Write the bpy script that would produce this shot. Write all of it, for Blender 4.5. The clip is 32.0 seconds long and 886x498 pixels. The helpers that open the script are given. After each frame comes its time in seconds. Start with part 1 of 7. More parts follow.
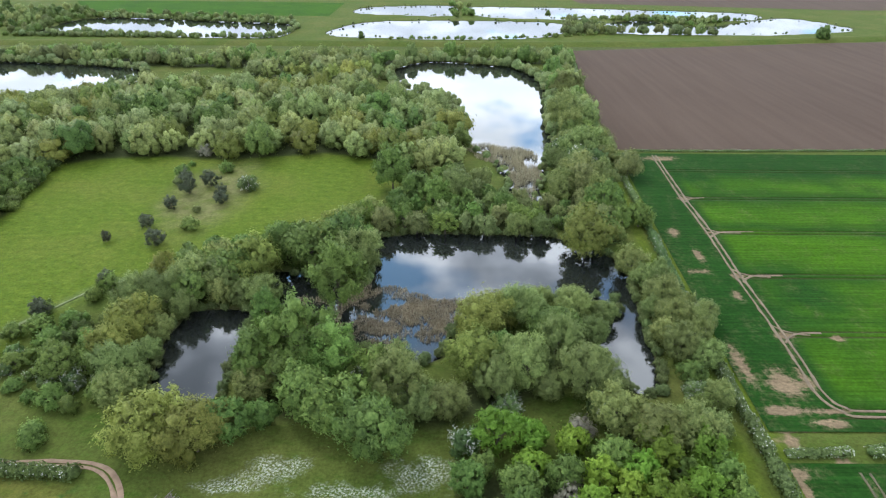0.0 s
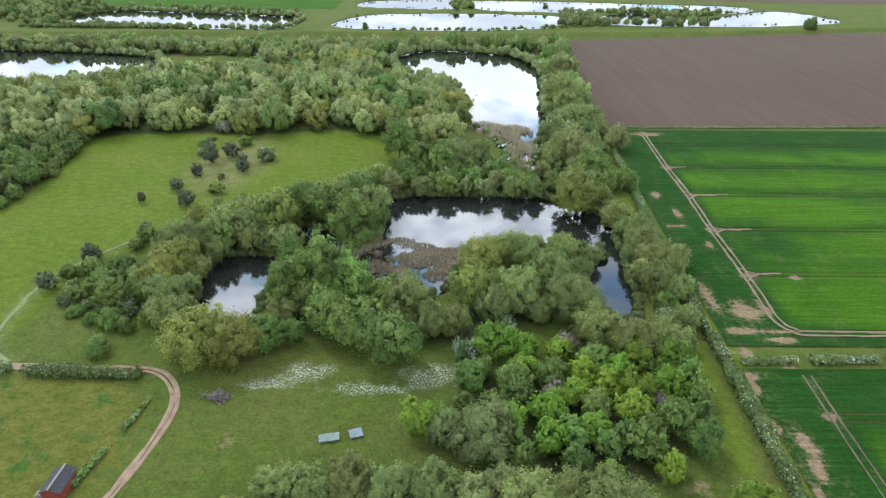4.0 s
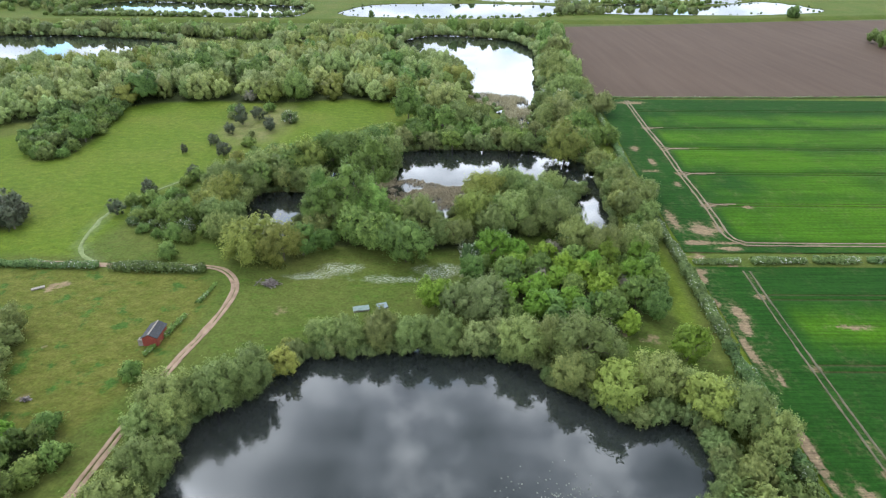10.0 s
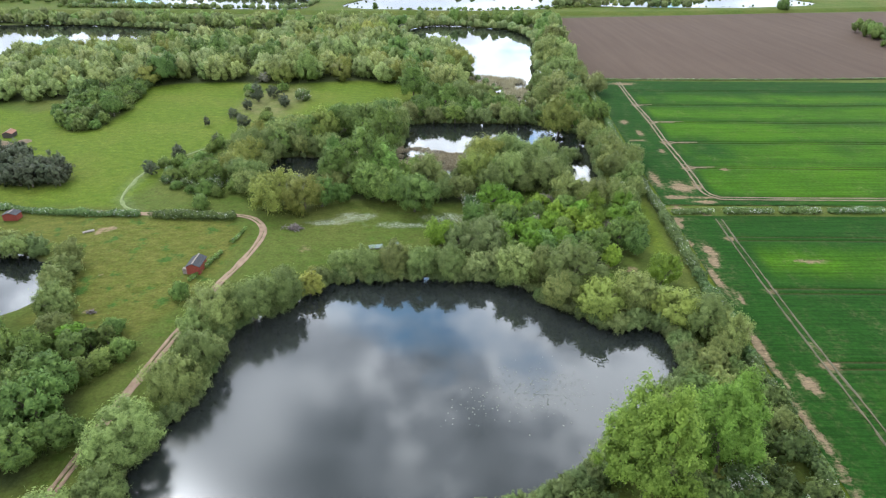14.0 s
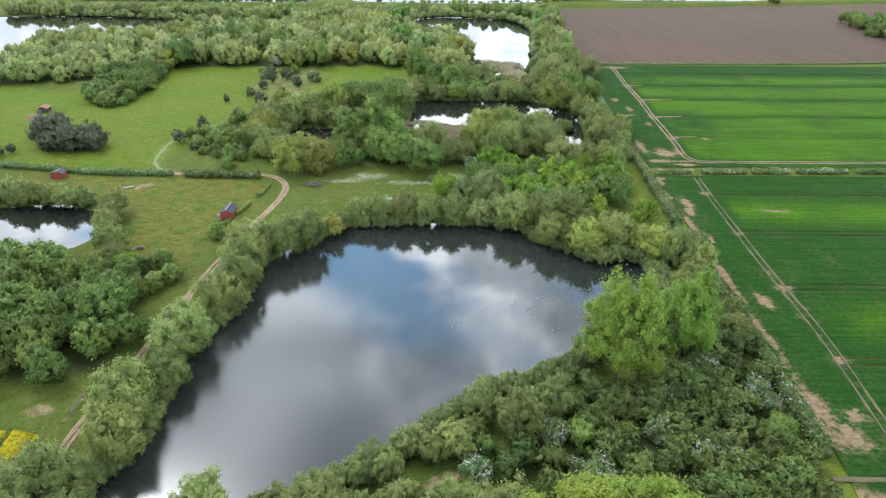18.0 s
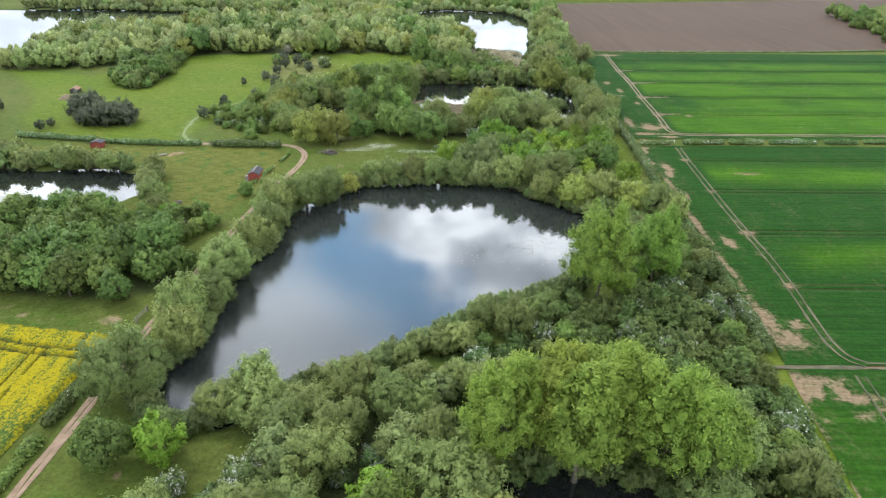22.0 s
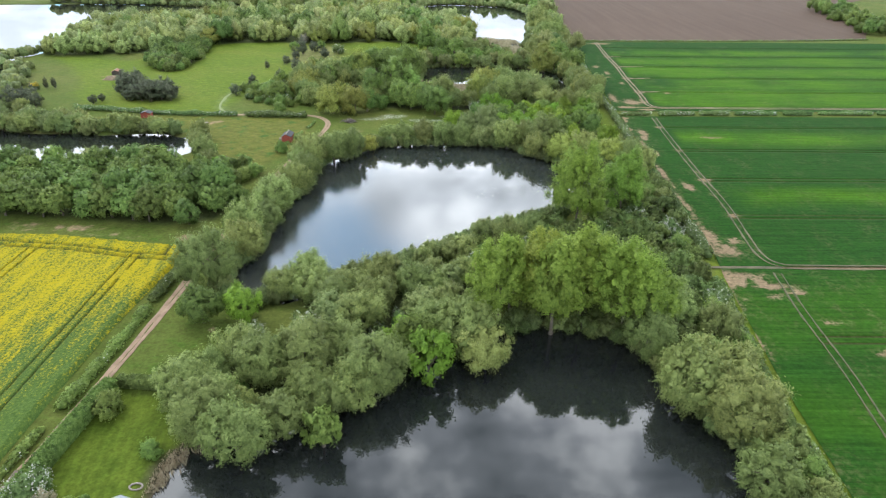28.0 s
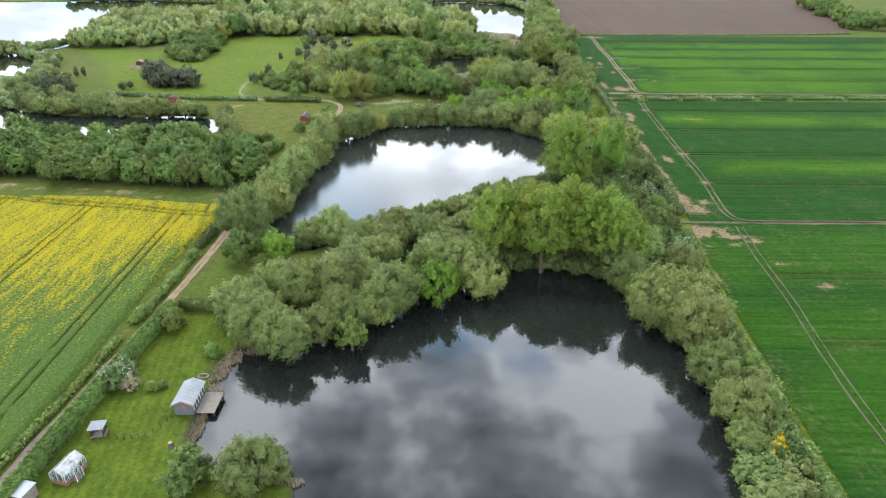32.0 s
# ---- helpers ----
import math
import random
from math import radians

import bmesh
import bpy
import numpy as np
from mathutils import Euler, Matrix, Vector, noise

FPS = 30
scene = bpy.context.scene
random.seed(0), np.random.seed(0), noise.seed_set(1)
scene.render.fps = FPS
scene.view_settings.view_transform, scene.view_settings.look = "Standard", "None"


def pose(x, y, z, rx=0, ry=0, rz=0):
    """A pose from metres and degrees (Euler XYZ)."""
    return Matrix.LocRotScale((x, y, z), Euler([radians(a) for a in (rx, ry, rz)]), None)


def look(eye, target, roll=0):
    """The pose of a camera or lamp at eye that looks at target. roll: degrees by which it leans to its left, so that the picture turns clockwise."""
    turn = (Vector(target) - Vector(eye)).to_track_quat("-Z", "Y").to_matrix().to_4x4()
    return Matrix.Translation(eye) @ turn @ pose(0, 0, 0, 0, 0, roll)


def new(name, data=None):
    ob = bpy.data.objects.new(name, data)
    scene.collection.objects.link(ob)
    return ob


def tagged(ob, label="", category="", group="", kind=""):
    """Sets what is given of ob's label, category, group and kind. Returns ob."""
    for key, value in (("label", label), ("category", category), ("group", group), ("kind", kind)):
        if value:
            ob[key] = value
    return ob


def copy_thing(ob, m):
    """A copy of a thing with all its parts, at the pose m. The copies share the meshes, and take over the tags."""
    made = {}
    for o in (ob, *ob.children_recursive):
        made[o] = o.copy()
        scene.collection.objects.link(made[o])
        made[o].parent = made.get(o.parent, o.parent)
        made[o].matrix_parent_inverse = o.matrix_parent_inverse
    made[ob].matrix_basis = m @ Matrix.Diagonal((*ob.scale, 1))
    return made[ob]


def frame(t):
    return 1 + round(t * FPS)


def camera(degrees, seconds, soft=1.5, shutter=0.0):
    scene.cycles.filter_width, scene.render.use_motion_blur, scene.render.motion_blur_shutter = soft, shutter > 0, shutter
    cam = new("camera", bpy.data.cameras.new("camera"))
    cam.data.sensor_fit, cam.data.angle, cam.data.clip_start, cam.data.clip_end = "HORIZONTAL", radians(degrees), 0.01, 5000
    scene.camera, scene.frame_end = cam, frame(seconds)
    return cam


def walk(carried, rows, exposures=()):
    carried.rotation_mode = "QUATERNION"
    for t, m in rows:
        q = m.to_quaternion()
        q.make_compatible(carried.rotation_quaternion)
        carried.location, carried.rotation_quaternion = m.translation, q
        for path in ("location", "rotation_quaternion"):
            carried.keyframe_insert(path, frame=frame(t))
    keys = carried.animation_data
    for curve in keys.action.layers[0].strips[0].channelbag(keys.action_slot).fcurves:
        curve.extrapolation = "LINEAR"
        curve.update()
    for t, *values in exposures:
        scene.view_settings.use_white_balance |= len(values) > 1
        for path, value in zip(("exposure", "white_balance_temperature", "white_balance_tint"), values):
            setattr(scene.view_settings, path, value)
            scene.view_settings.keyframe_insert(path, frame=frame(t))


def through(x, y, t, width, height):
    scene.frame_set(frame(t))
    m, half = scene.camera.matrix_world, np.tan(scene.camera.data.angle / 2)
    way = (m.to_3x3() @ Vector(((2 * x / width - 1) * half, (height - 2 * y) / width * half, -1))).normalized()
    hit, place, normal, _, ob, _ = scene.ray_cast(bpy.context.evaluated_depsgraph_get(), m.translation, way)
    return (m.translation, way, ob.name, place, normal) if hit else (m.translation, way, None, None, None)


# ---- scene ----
cam = camera(72.0, 32.0, soft=1.2)
ROWS = [
    (0, 0.00, 0.00, 77.40, 0.050, -28.223, -0.410),
    (1, -0.26, -5.11, 76.81, 0.036, -28.260, -0.403),
    (2, -0.53, -10.30, 76.28, 0.024, -28.293, -0.398),
    (3, -0.80, -15.55, 75.78, 0.014, -28.322, -0.393),
    (4, -1.07, -20.85, 75.28, 0.006, -28.348, -0.389),
    (5, -1.35, -26.17, 74.76, -0.000, -28.370, -0.385),
    (6, -1.63, -31.50, 74.21, -0.005, -28.390, -0.382),
    (7, -1.92, -36.83, 73.61, -0.009, -28.408, -0.379),
    (8, -2.21, -42.16, 72.97, -0.011, -28.423, -0.377),
    (9, -2.50, -47.47, 72.28, -0.012, -28.436, -0.376),
    (10, -2.79, -52.76, 71.54, -0.013, -28.448, -0.374),
    (11, -3.08, -58.03, 70.77, -0.012, -28.459, -0.373),
    (12, -3.38, -63.28, 69.97, -0.011, -28.468, -0.372),
    (13, -3.67, -68.51, 69.15, -0.009, -28.477, -0.371),
    (14, -3.97, -73.71, 68.34, -0.007, -28.484, -0.370),
    (15, -4.27, -78.90, 67.53, -0.004, -28.491, -0.369),
    (16, -4.57, -84.08, 66.76, -0.000, -28.498, -0.368),
    (17, -4.86, -89.24, 66.02, 0.004, -28.504, -0.367),
    (18, -5.16, -94.40, 65.35, 0.009, -28.509, -0.366),
    (19, -5.45, -99.55, 64.74, 0.014, -28.514, -0.364),
    (20, -5.74, -104.71, 64.22, 0.019, -28.519, -0.362),
    (21, -6.03, -109.87, 63.78, 0.025, -28.524, -0.359),
    (22, -6.32, -115.05, 63.44, 0.031, -28.528, -0.356),
    (23, -6.61, -120.23, 63.19, 0.039, -28.531, -0.353),
    (24, -6.89, -125.44, 63.04, 0.046, -28.534, -0.349),
    (25, -7.17, -130.65, 62.97, 0.055, -28.537, -0.344),
    (26, -7.44, -135.89, 62.98, 0.064, -28.538, -0.338),
    (27, -7.71, -141.14, 63.05, 0.074, -28.539, -0.332),
    (28, -7.98, -146.40, 63.14, 0.085, -28.539, -0.324),
    (29, -8.24, -151.66, 63.24, 0.097, -28.537, -0.316),
    (30, -8.50, -156.93, 63.29, 0.110, -28.534, -0.307),
    (31, -8.75, -162.19, 63.25, 0.125, -28.529, -0.296),
    (32, -9.00, -167.43, 63.07, 0.141, -28.522, -0.284),
]
walk(cam, [(t, pose(x, y, z, 90 + pitch, roll, yaw)) for t, x, y, z, yaw, pitch, roll in ROWS],
     [(0.0, 0.35, 5820, 8), (12.0, 0.54, 5880, 8), (20.0, 0.63, 6050, 8), (32.0, 0.67, 6060, 8)])

# ---- sky and sun: bright broken cloud, soft sun ----
SUN_EL, SUN_AZ = 52.0, -40.0          # degrees; azimuth from north (+y) towards east
world = bpy.data.worlds.new("sky")
scene.world = world
world.use_nodes = True
wn, wl = world.node_tree.nodes, world.node_tree.links
wn.clear()
w_out = wn.new("ShaderNodeOutputWorld")
w_bg = wn.new("ShaderNodeBackground")
w_sky = wn.new("ShaderNodeTexSky")
w_sky.sky_type = "NISHITA"
w_sky.sun_disc = False
w_sky.sun_elevation, w_sky.sun_rotation = radians(SUN_EL), radians(SUN_AZ)
w_sky.air_density, w_sky.dust_density = 1.0, 1.5
w_bg.inputs["Strength"].default_value = 0.1
w_tc = wn.new("ShaderNodeTexCoord")
w_sep = wn.new("ShaderNodeSeparateXYZ")
wl.new(w_tc.outputs["Generated"], w_sep.inputs[0])


def w_math(op, a, b):
    n = wn.new("ShaderNodeMath")
    n.operation = op
    for i, v in enumerate((a, b)):
        if isinstance(v, (int, float)):
            n.inputs[i].default_value = v
        else:
            wl.new(v, n.inputs[i])
    return n.outputs[0]


w_z = w_math("ADD", w_math("MAXIMUM", w_sep.outputs[2], 0.0), 0.16)
w_comb = wn.new("ShaderNodeCombineXYZ")
wl.new(w_math("DIVIDE", w_sep.outputs[0], w_z), w_comb.inputs[0])
wl.new(w_math("DIVIDE", w_sep.outputs[1], w_z), w_comb.inputs[1])


def w_noise(scale, detail, rough, offset):
    m = wn.new("ShaderNodeMapping")
    m.inputs["Location"].default_value = offset
    wl.new(w_comb.outputs[0], m.inputs[0])
    n = wn.new("ShaderNodeTexNoise")
    n.inputs["Scale"].default_value, n.inputs["Detail"].default_value = scale, detail
    n.inputs["Roughness"].default_value = rough
    wl.new(m.outputs[0], n.inputs["Vector"])
    return n.outputs["Fac"]


def w_ramp(fac, stops):
    r = wn.new("ShaderNodeValToRGB")
    while len(r.color_ramp.elements) < len(stops):
        r.color_ramp.elements.new(0.5)
    for e, (p, c) in zip(r.color_ramp.elements, stops):
        e.position, e.color = p, (*c, 1)
    wl.new(fac, r.inputs[0])
    return r.outputs[0]


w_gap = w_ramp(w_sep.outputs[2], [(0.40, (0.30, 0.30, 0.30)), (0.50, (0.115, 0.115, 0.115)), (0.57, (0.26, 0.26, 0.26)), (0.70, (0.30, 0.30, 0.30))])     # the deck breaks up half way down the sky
w_cover = w_ramp(w_math("ADD", w_math("SUBTRACT", w_noise(2.2, 5, 0.5, (22.24, 9.66, 0)), 0.2), w_gap), [(0.38, (0.10, 0.10, 0.10)), (0.51, (1, 1, 1))])
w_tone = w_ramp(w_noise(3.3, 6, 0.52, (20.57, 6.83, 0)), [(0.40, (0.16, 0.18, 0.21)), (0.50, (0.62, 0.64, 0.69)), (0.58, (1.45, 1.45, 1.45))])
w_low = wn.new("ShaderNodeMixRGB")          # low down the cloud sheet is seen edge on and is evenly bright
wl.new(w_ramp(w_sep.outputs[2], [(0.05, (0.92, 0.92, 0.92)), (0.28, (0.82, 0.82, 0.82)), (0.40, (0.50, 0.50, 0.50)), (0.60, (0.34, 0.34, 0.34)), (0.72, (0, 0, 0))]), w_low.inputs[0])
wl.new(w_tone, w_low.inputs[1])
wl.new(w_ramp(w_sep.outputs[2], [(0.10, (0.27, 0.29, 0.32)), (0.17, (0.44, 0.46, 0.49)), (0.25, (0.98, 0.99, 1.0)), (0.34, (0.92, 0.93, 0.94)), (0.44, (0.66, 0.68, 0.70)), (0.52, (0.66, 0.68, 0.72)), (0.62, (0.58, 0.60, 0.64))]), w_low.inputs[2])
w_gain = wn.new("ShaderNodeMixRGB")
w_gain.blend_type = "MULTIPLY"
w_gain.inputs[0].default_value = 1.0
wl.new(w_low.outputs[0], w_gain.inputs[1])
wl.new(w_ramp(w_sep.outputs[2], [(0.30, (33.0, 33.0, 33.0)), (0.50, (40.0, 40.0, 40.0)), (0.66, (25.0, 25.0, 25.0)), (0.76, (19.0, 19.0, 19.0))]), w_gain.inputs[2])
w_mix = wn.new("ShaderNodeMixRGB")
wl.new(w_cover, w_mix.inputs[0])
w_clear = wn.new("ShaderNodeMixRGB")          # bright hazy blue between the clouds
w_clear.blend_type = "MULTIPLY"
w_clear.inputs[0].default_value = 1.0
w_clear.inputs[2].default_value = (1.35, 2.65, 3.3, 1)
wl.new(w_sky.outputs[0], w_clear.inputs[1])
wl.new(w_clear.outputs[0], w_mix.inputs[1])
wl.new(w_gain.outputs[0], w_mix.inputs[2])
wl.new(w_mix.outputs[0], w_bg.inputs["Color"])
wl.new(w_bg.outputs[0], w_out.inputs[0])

sun = new("sun", bpy.data.lights.new("sun", "SUN"))
sun.data.energy, sun.data.angle, sun.data.color = 1.9, radians(12), (1.0, 0.97, 0.93)
el, az = radians(SUN_EL), radians(SUN_AZ)
sun_way = Vector((math.sin(az) * math.cos(el), math.cos(az) * math.cos(el), math.sin(el)))
sun.matrix_basis = look(sun_way * 300, (0, 0, 0))


# ---- small tools ----
def value_noise(x, y, scale, seed=0):
    """Smooth random heights in 0..1 over the plan."""
    x, y = np.asarray(x, float) / scale, np.asarray(y, float) / scale
    xi, yi = np.floor(x).astype(np.int64), np.floor(y).astype(np.int64)
    fx, fy = x - xi, y - yi
    fx, fy = fx * fx * (3 - 2 * fx), fy * fy * (3 - 2 * fy)

    def rnd(i, j):
        n = (i * 374761393 + j * 668265263 + seed * 1442695041) & 0xFFFFFFFF
        n = ((n ^ (n >> 13)) * 1274126177) & 0xFFFFFFFF
        return ((n ^ (n >> 16)) & 0xFFFF) / 65535.0
    a, b, c, d = rnd(xi, yi), rnd(xi + 1, yi), rnd(xi, yi + 1), rnd(xi + 1, yi + 1)
    return (a * (1 - fx) + b * fx) * (1 - fy) + (c * (1 - fx) + d * fx) * fy


def fractal(x, y, scale, seed=0, octaves=4):
    total, amp, norm = 0.0, 1.0, 0.0
    for k in range(octaves):
        total = total + amp * value_noise(x, y, scale / 2 ** k, seed + 17 * k)
        norm += amp
        amp *= 0.55
    return total / norm


def smooth(a, b, v):
    s = np.clip((v - a) / (b - a), 0, 1)
    return s * s * (3 - 2 * s)


def inside_distance(poly, x, y):
    """Metres from the outline of poly, positive inside."""
    x, y = np.asarray(x, float), np.asarray(y, float)
    best = np.full(x.shape, 1e9)
    odd = np.zeros(x.shape, bool)
    n = len(poly)
    for i in range(n):
        (ax, ay), (bx, by) = poly[i], poly[(i + 1) % n]
        dx, dy = bx - ax, by - ay
        t = np.clip(((x - ax) * dx + (y - ay) * dy) / (dx * dx + dy * dy + 1e-9), 0, 1)
        best = np.minimum(best, np.hypot(x - ax - t * dx, y - ay - t * dy))
        if ay != by:
            odd ^= ((ay > y) != (by > y)) & (x < (bx - ax) * (y - ay) / (by - ay) + ax)
    return np.where(odd, best, -best)


def line_distance(pts, x, y):
    x, y = np.asarray(x, float), np.asarray(y, float)
    best = np.full(x.shape, 1e9)
    for (ax, ay), (bx, by) in zip(pts[:-1], pts[1:]):
        dx, dy = bx - ax, by - ay
        t = np.clip(((x - ax) * dx + (y - ay) * dy) / (dx * dx + dy * dy + 1e-9), 0, 1)
        best = np.minimum(best, np.hypot(x - ax - t * dx, y - ay - t * dy))
    return best


def round_line(pts, step=2.0, closed=False):
    """A smooth line through pts (Catmull-Rom), one point about every step metres."""
    p = [Vector((*q, 0)) for q in pts]
    n = len(p)
    out = []
    for i in range(n if closed else n - 1):
        if closed:
            a, b, c, d = p[i - 1], p[i], p[(i + 1) % n], p[(i + 2) % n]
        else:
            a, b, c, d = p[max(i - 1, 0)], p[i], p[i + 1], p[min(i + 2, n - 1)]
        k = max(1, int((c - b).length / step))
        for j in range(k):
            t = j / k
            v = 0.5 * ((2 * b) + (c - a) * t + (2 * a - 5 * b + 4 * c - d) * t * t + (3 * b - a - 3 * c + d) * t ** 3)
            out.append((v.x, v.y))
    if not closed:
        out.append(tuple(pts[-1]))
    return out


def mesh_of(name, verts, faces, mat=None, soft=False):
    """A mesh from arrays; faces all have the same number of corners."""
    verts, faces = np.asarray(verts, np.float32), np.asarray(faces, np.int32)
    me = bpy.data.meshes.new(name)
    me.vertices.add(len(verts))
    me.vertices.foreach_set("co", verts.ravel())
    k = faces.shape[1]
    me.loops.add(faces.size)
    me.loops.foreach_set("vertex_index", faces.ravel())
    me.polygons.add(len(faces))
    me.polygons.foreach_set("loop_start", np.arange(0, faces.size, k, dtype=np.int32))
    if soft:
        me.polygons.foreach_set("use_smooth", np.ones(len(faces), bool))
    me.update(calc_edges=True)
    if mat:
        me.materials.append(mat)
    return me


def part(name, data, material, parent, label=""):
    """One mesh object under a thing or a part."""
    if isinstance(data, bmesh.types.BMesh):
        me = bpy.data.meshes.new(name)
        data.to_mesh(me)
        data.free()
        data = me
    if material and not data.materials:
        data.materials.append(material)
    ob = new(name, data)
    ob.parent = parent
    if label:
        ob["label"] = label
    return ob


def box_bm(size, at=(0, 0, 0), turn=0.0, bevel=0.0, bm=None):
    """A block with its middle at `at`."""
    bm = bm or bmesh.new()
    made = bmesh.ops.create_cube(bm, size=1.0)
    m = Matrix.Translation(at) @ Matrix.Rotation(radians(turn), 4, "Z") @ Matrix.Diagonal((*size, 1))
    bmesh.ops.transform(bm, matrix=m, verts=made["verts"])
    if bevel:
        bmesh.ops.bevel(bm, geom=list({e for v in made["verts"] for e in v.link_edges}), offset=bevel, segments=1, affect="EDGES")
    return bm


# ---- materials ----
def material(name):
    m = bpy.data.materials.new(name)
    m.use_nodes = True
    nt = m.node_tree
    nt.nodes.clear()
    out = nt.nodes.new("ShaderNodeOutputMaterial")
    b = nt.nodes.new("ShaderNodeBsdfPrincipled")
    nt.links.new(b.outputs[0], out.inputs[0])
    return m, nt, b, out


def n_noise(nt, scale, detail=4.0, rough=0.55, vec=None, dist=0.0):
    n = nt.nodes.new("ShaderNodeTexNoise")
    n.inputs["Scale"].default_value, n.inputs["Detail"].default_value = scale, detail
    n.inputs["Roughness"].default_value, n.inputs["Distortion"].default_value = rough, dist
    if vec is None:
        tc = nt.nodes.new("ShaderNodeTexCoord")
        vec = tc.outputs["Object"]
    nt.links.new(vec, n.inputs["Vector"])
    return n.outputs["Fac"]


def n_ramp(nt, fac, stops):
    r = nt.nodes.new("ShaderNodeValToRGB")
    while len(r.color_ramp.elements) < len(stops):
        r.color_ramp.elements.new(0.5)
    for e, (p, c) in zip(r.color_ramp.elements, stops):
        e.position = p
        e.color = (*c, 1) if isinstance(c, tuple) else (c, c, c, 1)
    nt.links.new(fac, r.inputs[0])
    return r.outputs[0]


def n_mix(nt, fac, a, b, mode="MIX"):
    n = nt.nodes.new("ShaderNodeMixRGB")
    n.blend_type = mode
    for i, v in enumerate((fac, a, b)):
        if isinstance(v, (int, float)):
            n.inputs[i].default_value = v if i == 0 else (v, v, v, 1)
        elif isinstance(v, tuple):
            n.inputs[i].default_value = (*v, 1)
        else:
            nt.links.new(v, n.inputs[i])
    return n.outputs[0]


def n_attr(nt, name):
    n = nt.nodes.new("ShaderNodeAttribute")
    n.attribute_name = name
    return n.outputs["Fac"]


def n_math(nt, op, a, b=0.0):
    n = nt.nodes.new("ShaderNodeMath")
    n.operation = op
    for i, v in enumerate((a, b)):
        if isinstance(v, (int, float)):
            n.inputs[i].default_value = v
        else:
            nt.links.new(v, n.inputs[i])
    return n.outputs[0]


def n_bump(nt, b, height, strength=0.3, distance=0.1):
    n = nt.nodes.new("ShaderNodeBump")
    n.inputs["Strength"].default_value, n.inputs["Distance"].default_value = strength, distance
    nt.links.new(height, n.inputs["Height"])
    nt.links.new(n.outputs[0], b.inputs["Normal"])


def leaf_material(name, dark, mid, light, through=0.36, rough=0.6, vary=0.45):
    """Foliage: each leaf and each spray has its own shade, each plant its own tint; some light goes through."""
    m, nt, b, out = material(name)
    geo = nt.nodes.new("ShaderNodeNewGeometry")
    info = nt.nodes.new("ShaderNodeObjectInfo")
    spray = n_ramp(nt, n_noise(nt, 1.3, 2.0), [(0.32, 0.0), (0.68, 1.0)])
    pick = n_math(nt, "ADD", n_math(nt, "MULTIPLY", geo.outputs["Random Per Island"], 0.3), n_math(nt, "MULTIPLY", spray, 0.7))
    col = n_ramp(nt, pick, [(0.05, dark), (0.5, mid), (0.95, light)])
    col = n_mix(nt, 0.8, col, n_ramp(nt, n_noise(nt, 0.16, 1.0), [(0.3, 0.78), (0.7, 1.22)]), "MULTIPLY")
    own = n_math(nt, "ADD", info.outputs["Random"], n_attr(nt, "own_tint"))
    hsv = nt.nodes.new("ShaderNodeHueSaturation")
    nt.links.new(col, hsv.inputs["Color"])
    other = n_math(nt, "FRACT", n_math(nt, "MULTIPLY", own, 7.3))
    nt.links.new(n_math(nt, "ADD", n_math(nt, "MULTIPLY", other, 0.034), 0.478), hsv.inputs["Hue"])
    nt.links.new(n_math(nt, "ADD", n_math(nt, "MULTIPLY", own, vary), 0.90 - vary / 2), hsv.inputs["Value"])
    hsv.inputs["Saturation"].default_value = 1.0
    nt.links.new(hsv.outputs[0], b.inputs["Base Color"])
    b.inputs["Roughness"].default_value = rough
    b.inputs["Specular IOR Level"].default_value = 0.15
    tr = nt.nodes.new("ShaderNodeBsdfTranslucent")
    nt.links.new(hsv.outputs[0], tr.inputs["Color"])
    mx = nt.nodes.new("ShaderNodeMixShader")
    mx.inputs[0].default_value = through
    nt.links.new(b.outputs[0], mx.inputs[1])
    nt.links.new(tr.outputs[0], mx.inputs[2])
    nt.links.new(mx.outputs[0], out.inputs[0])
    return m


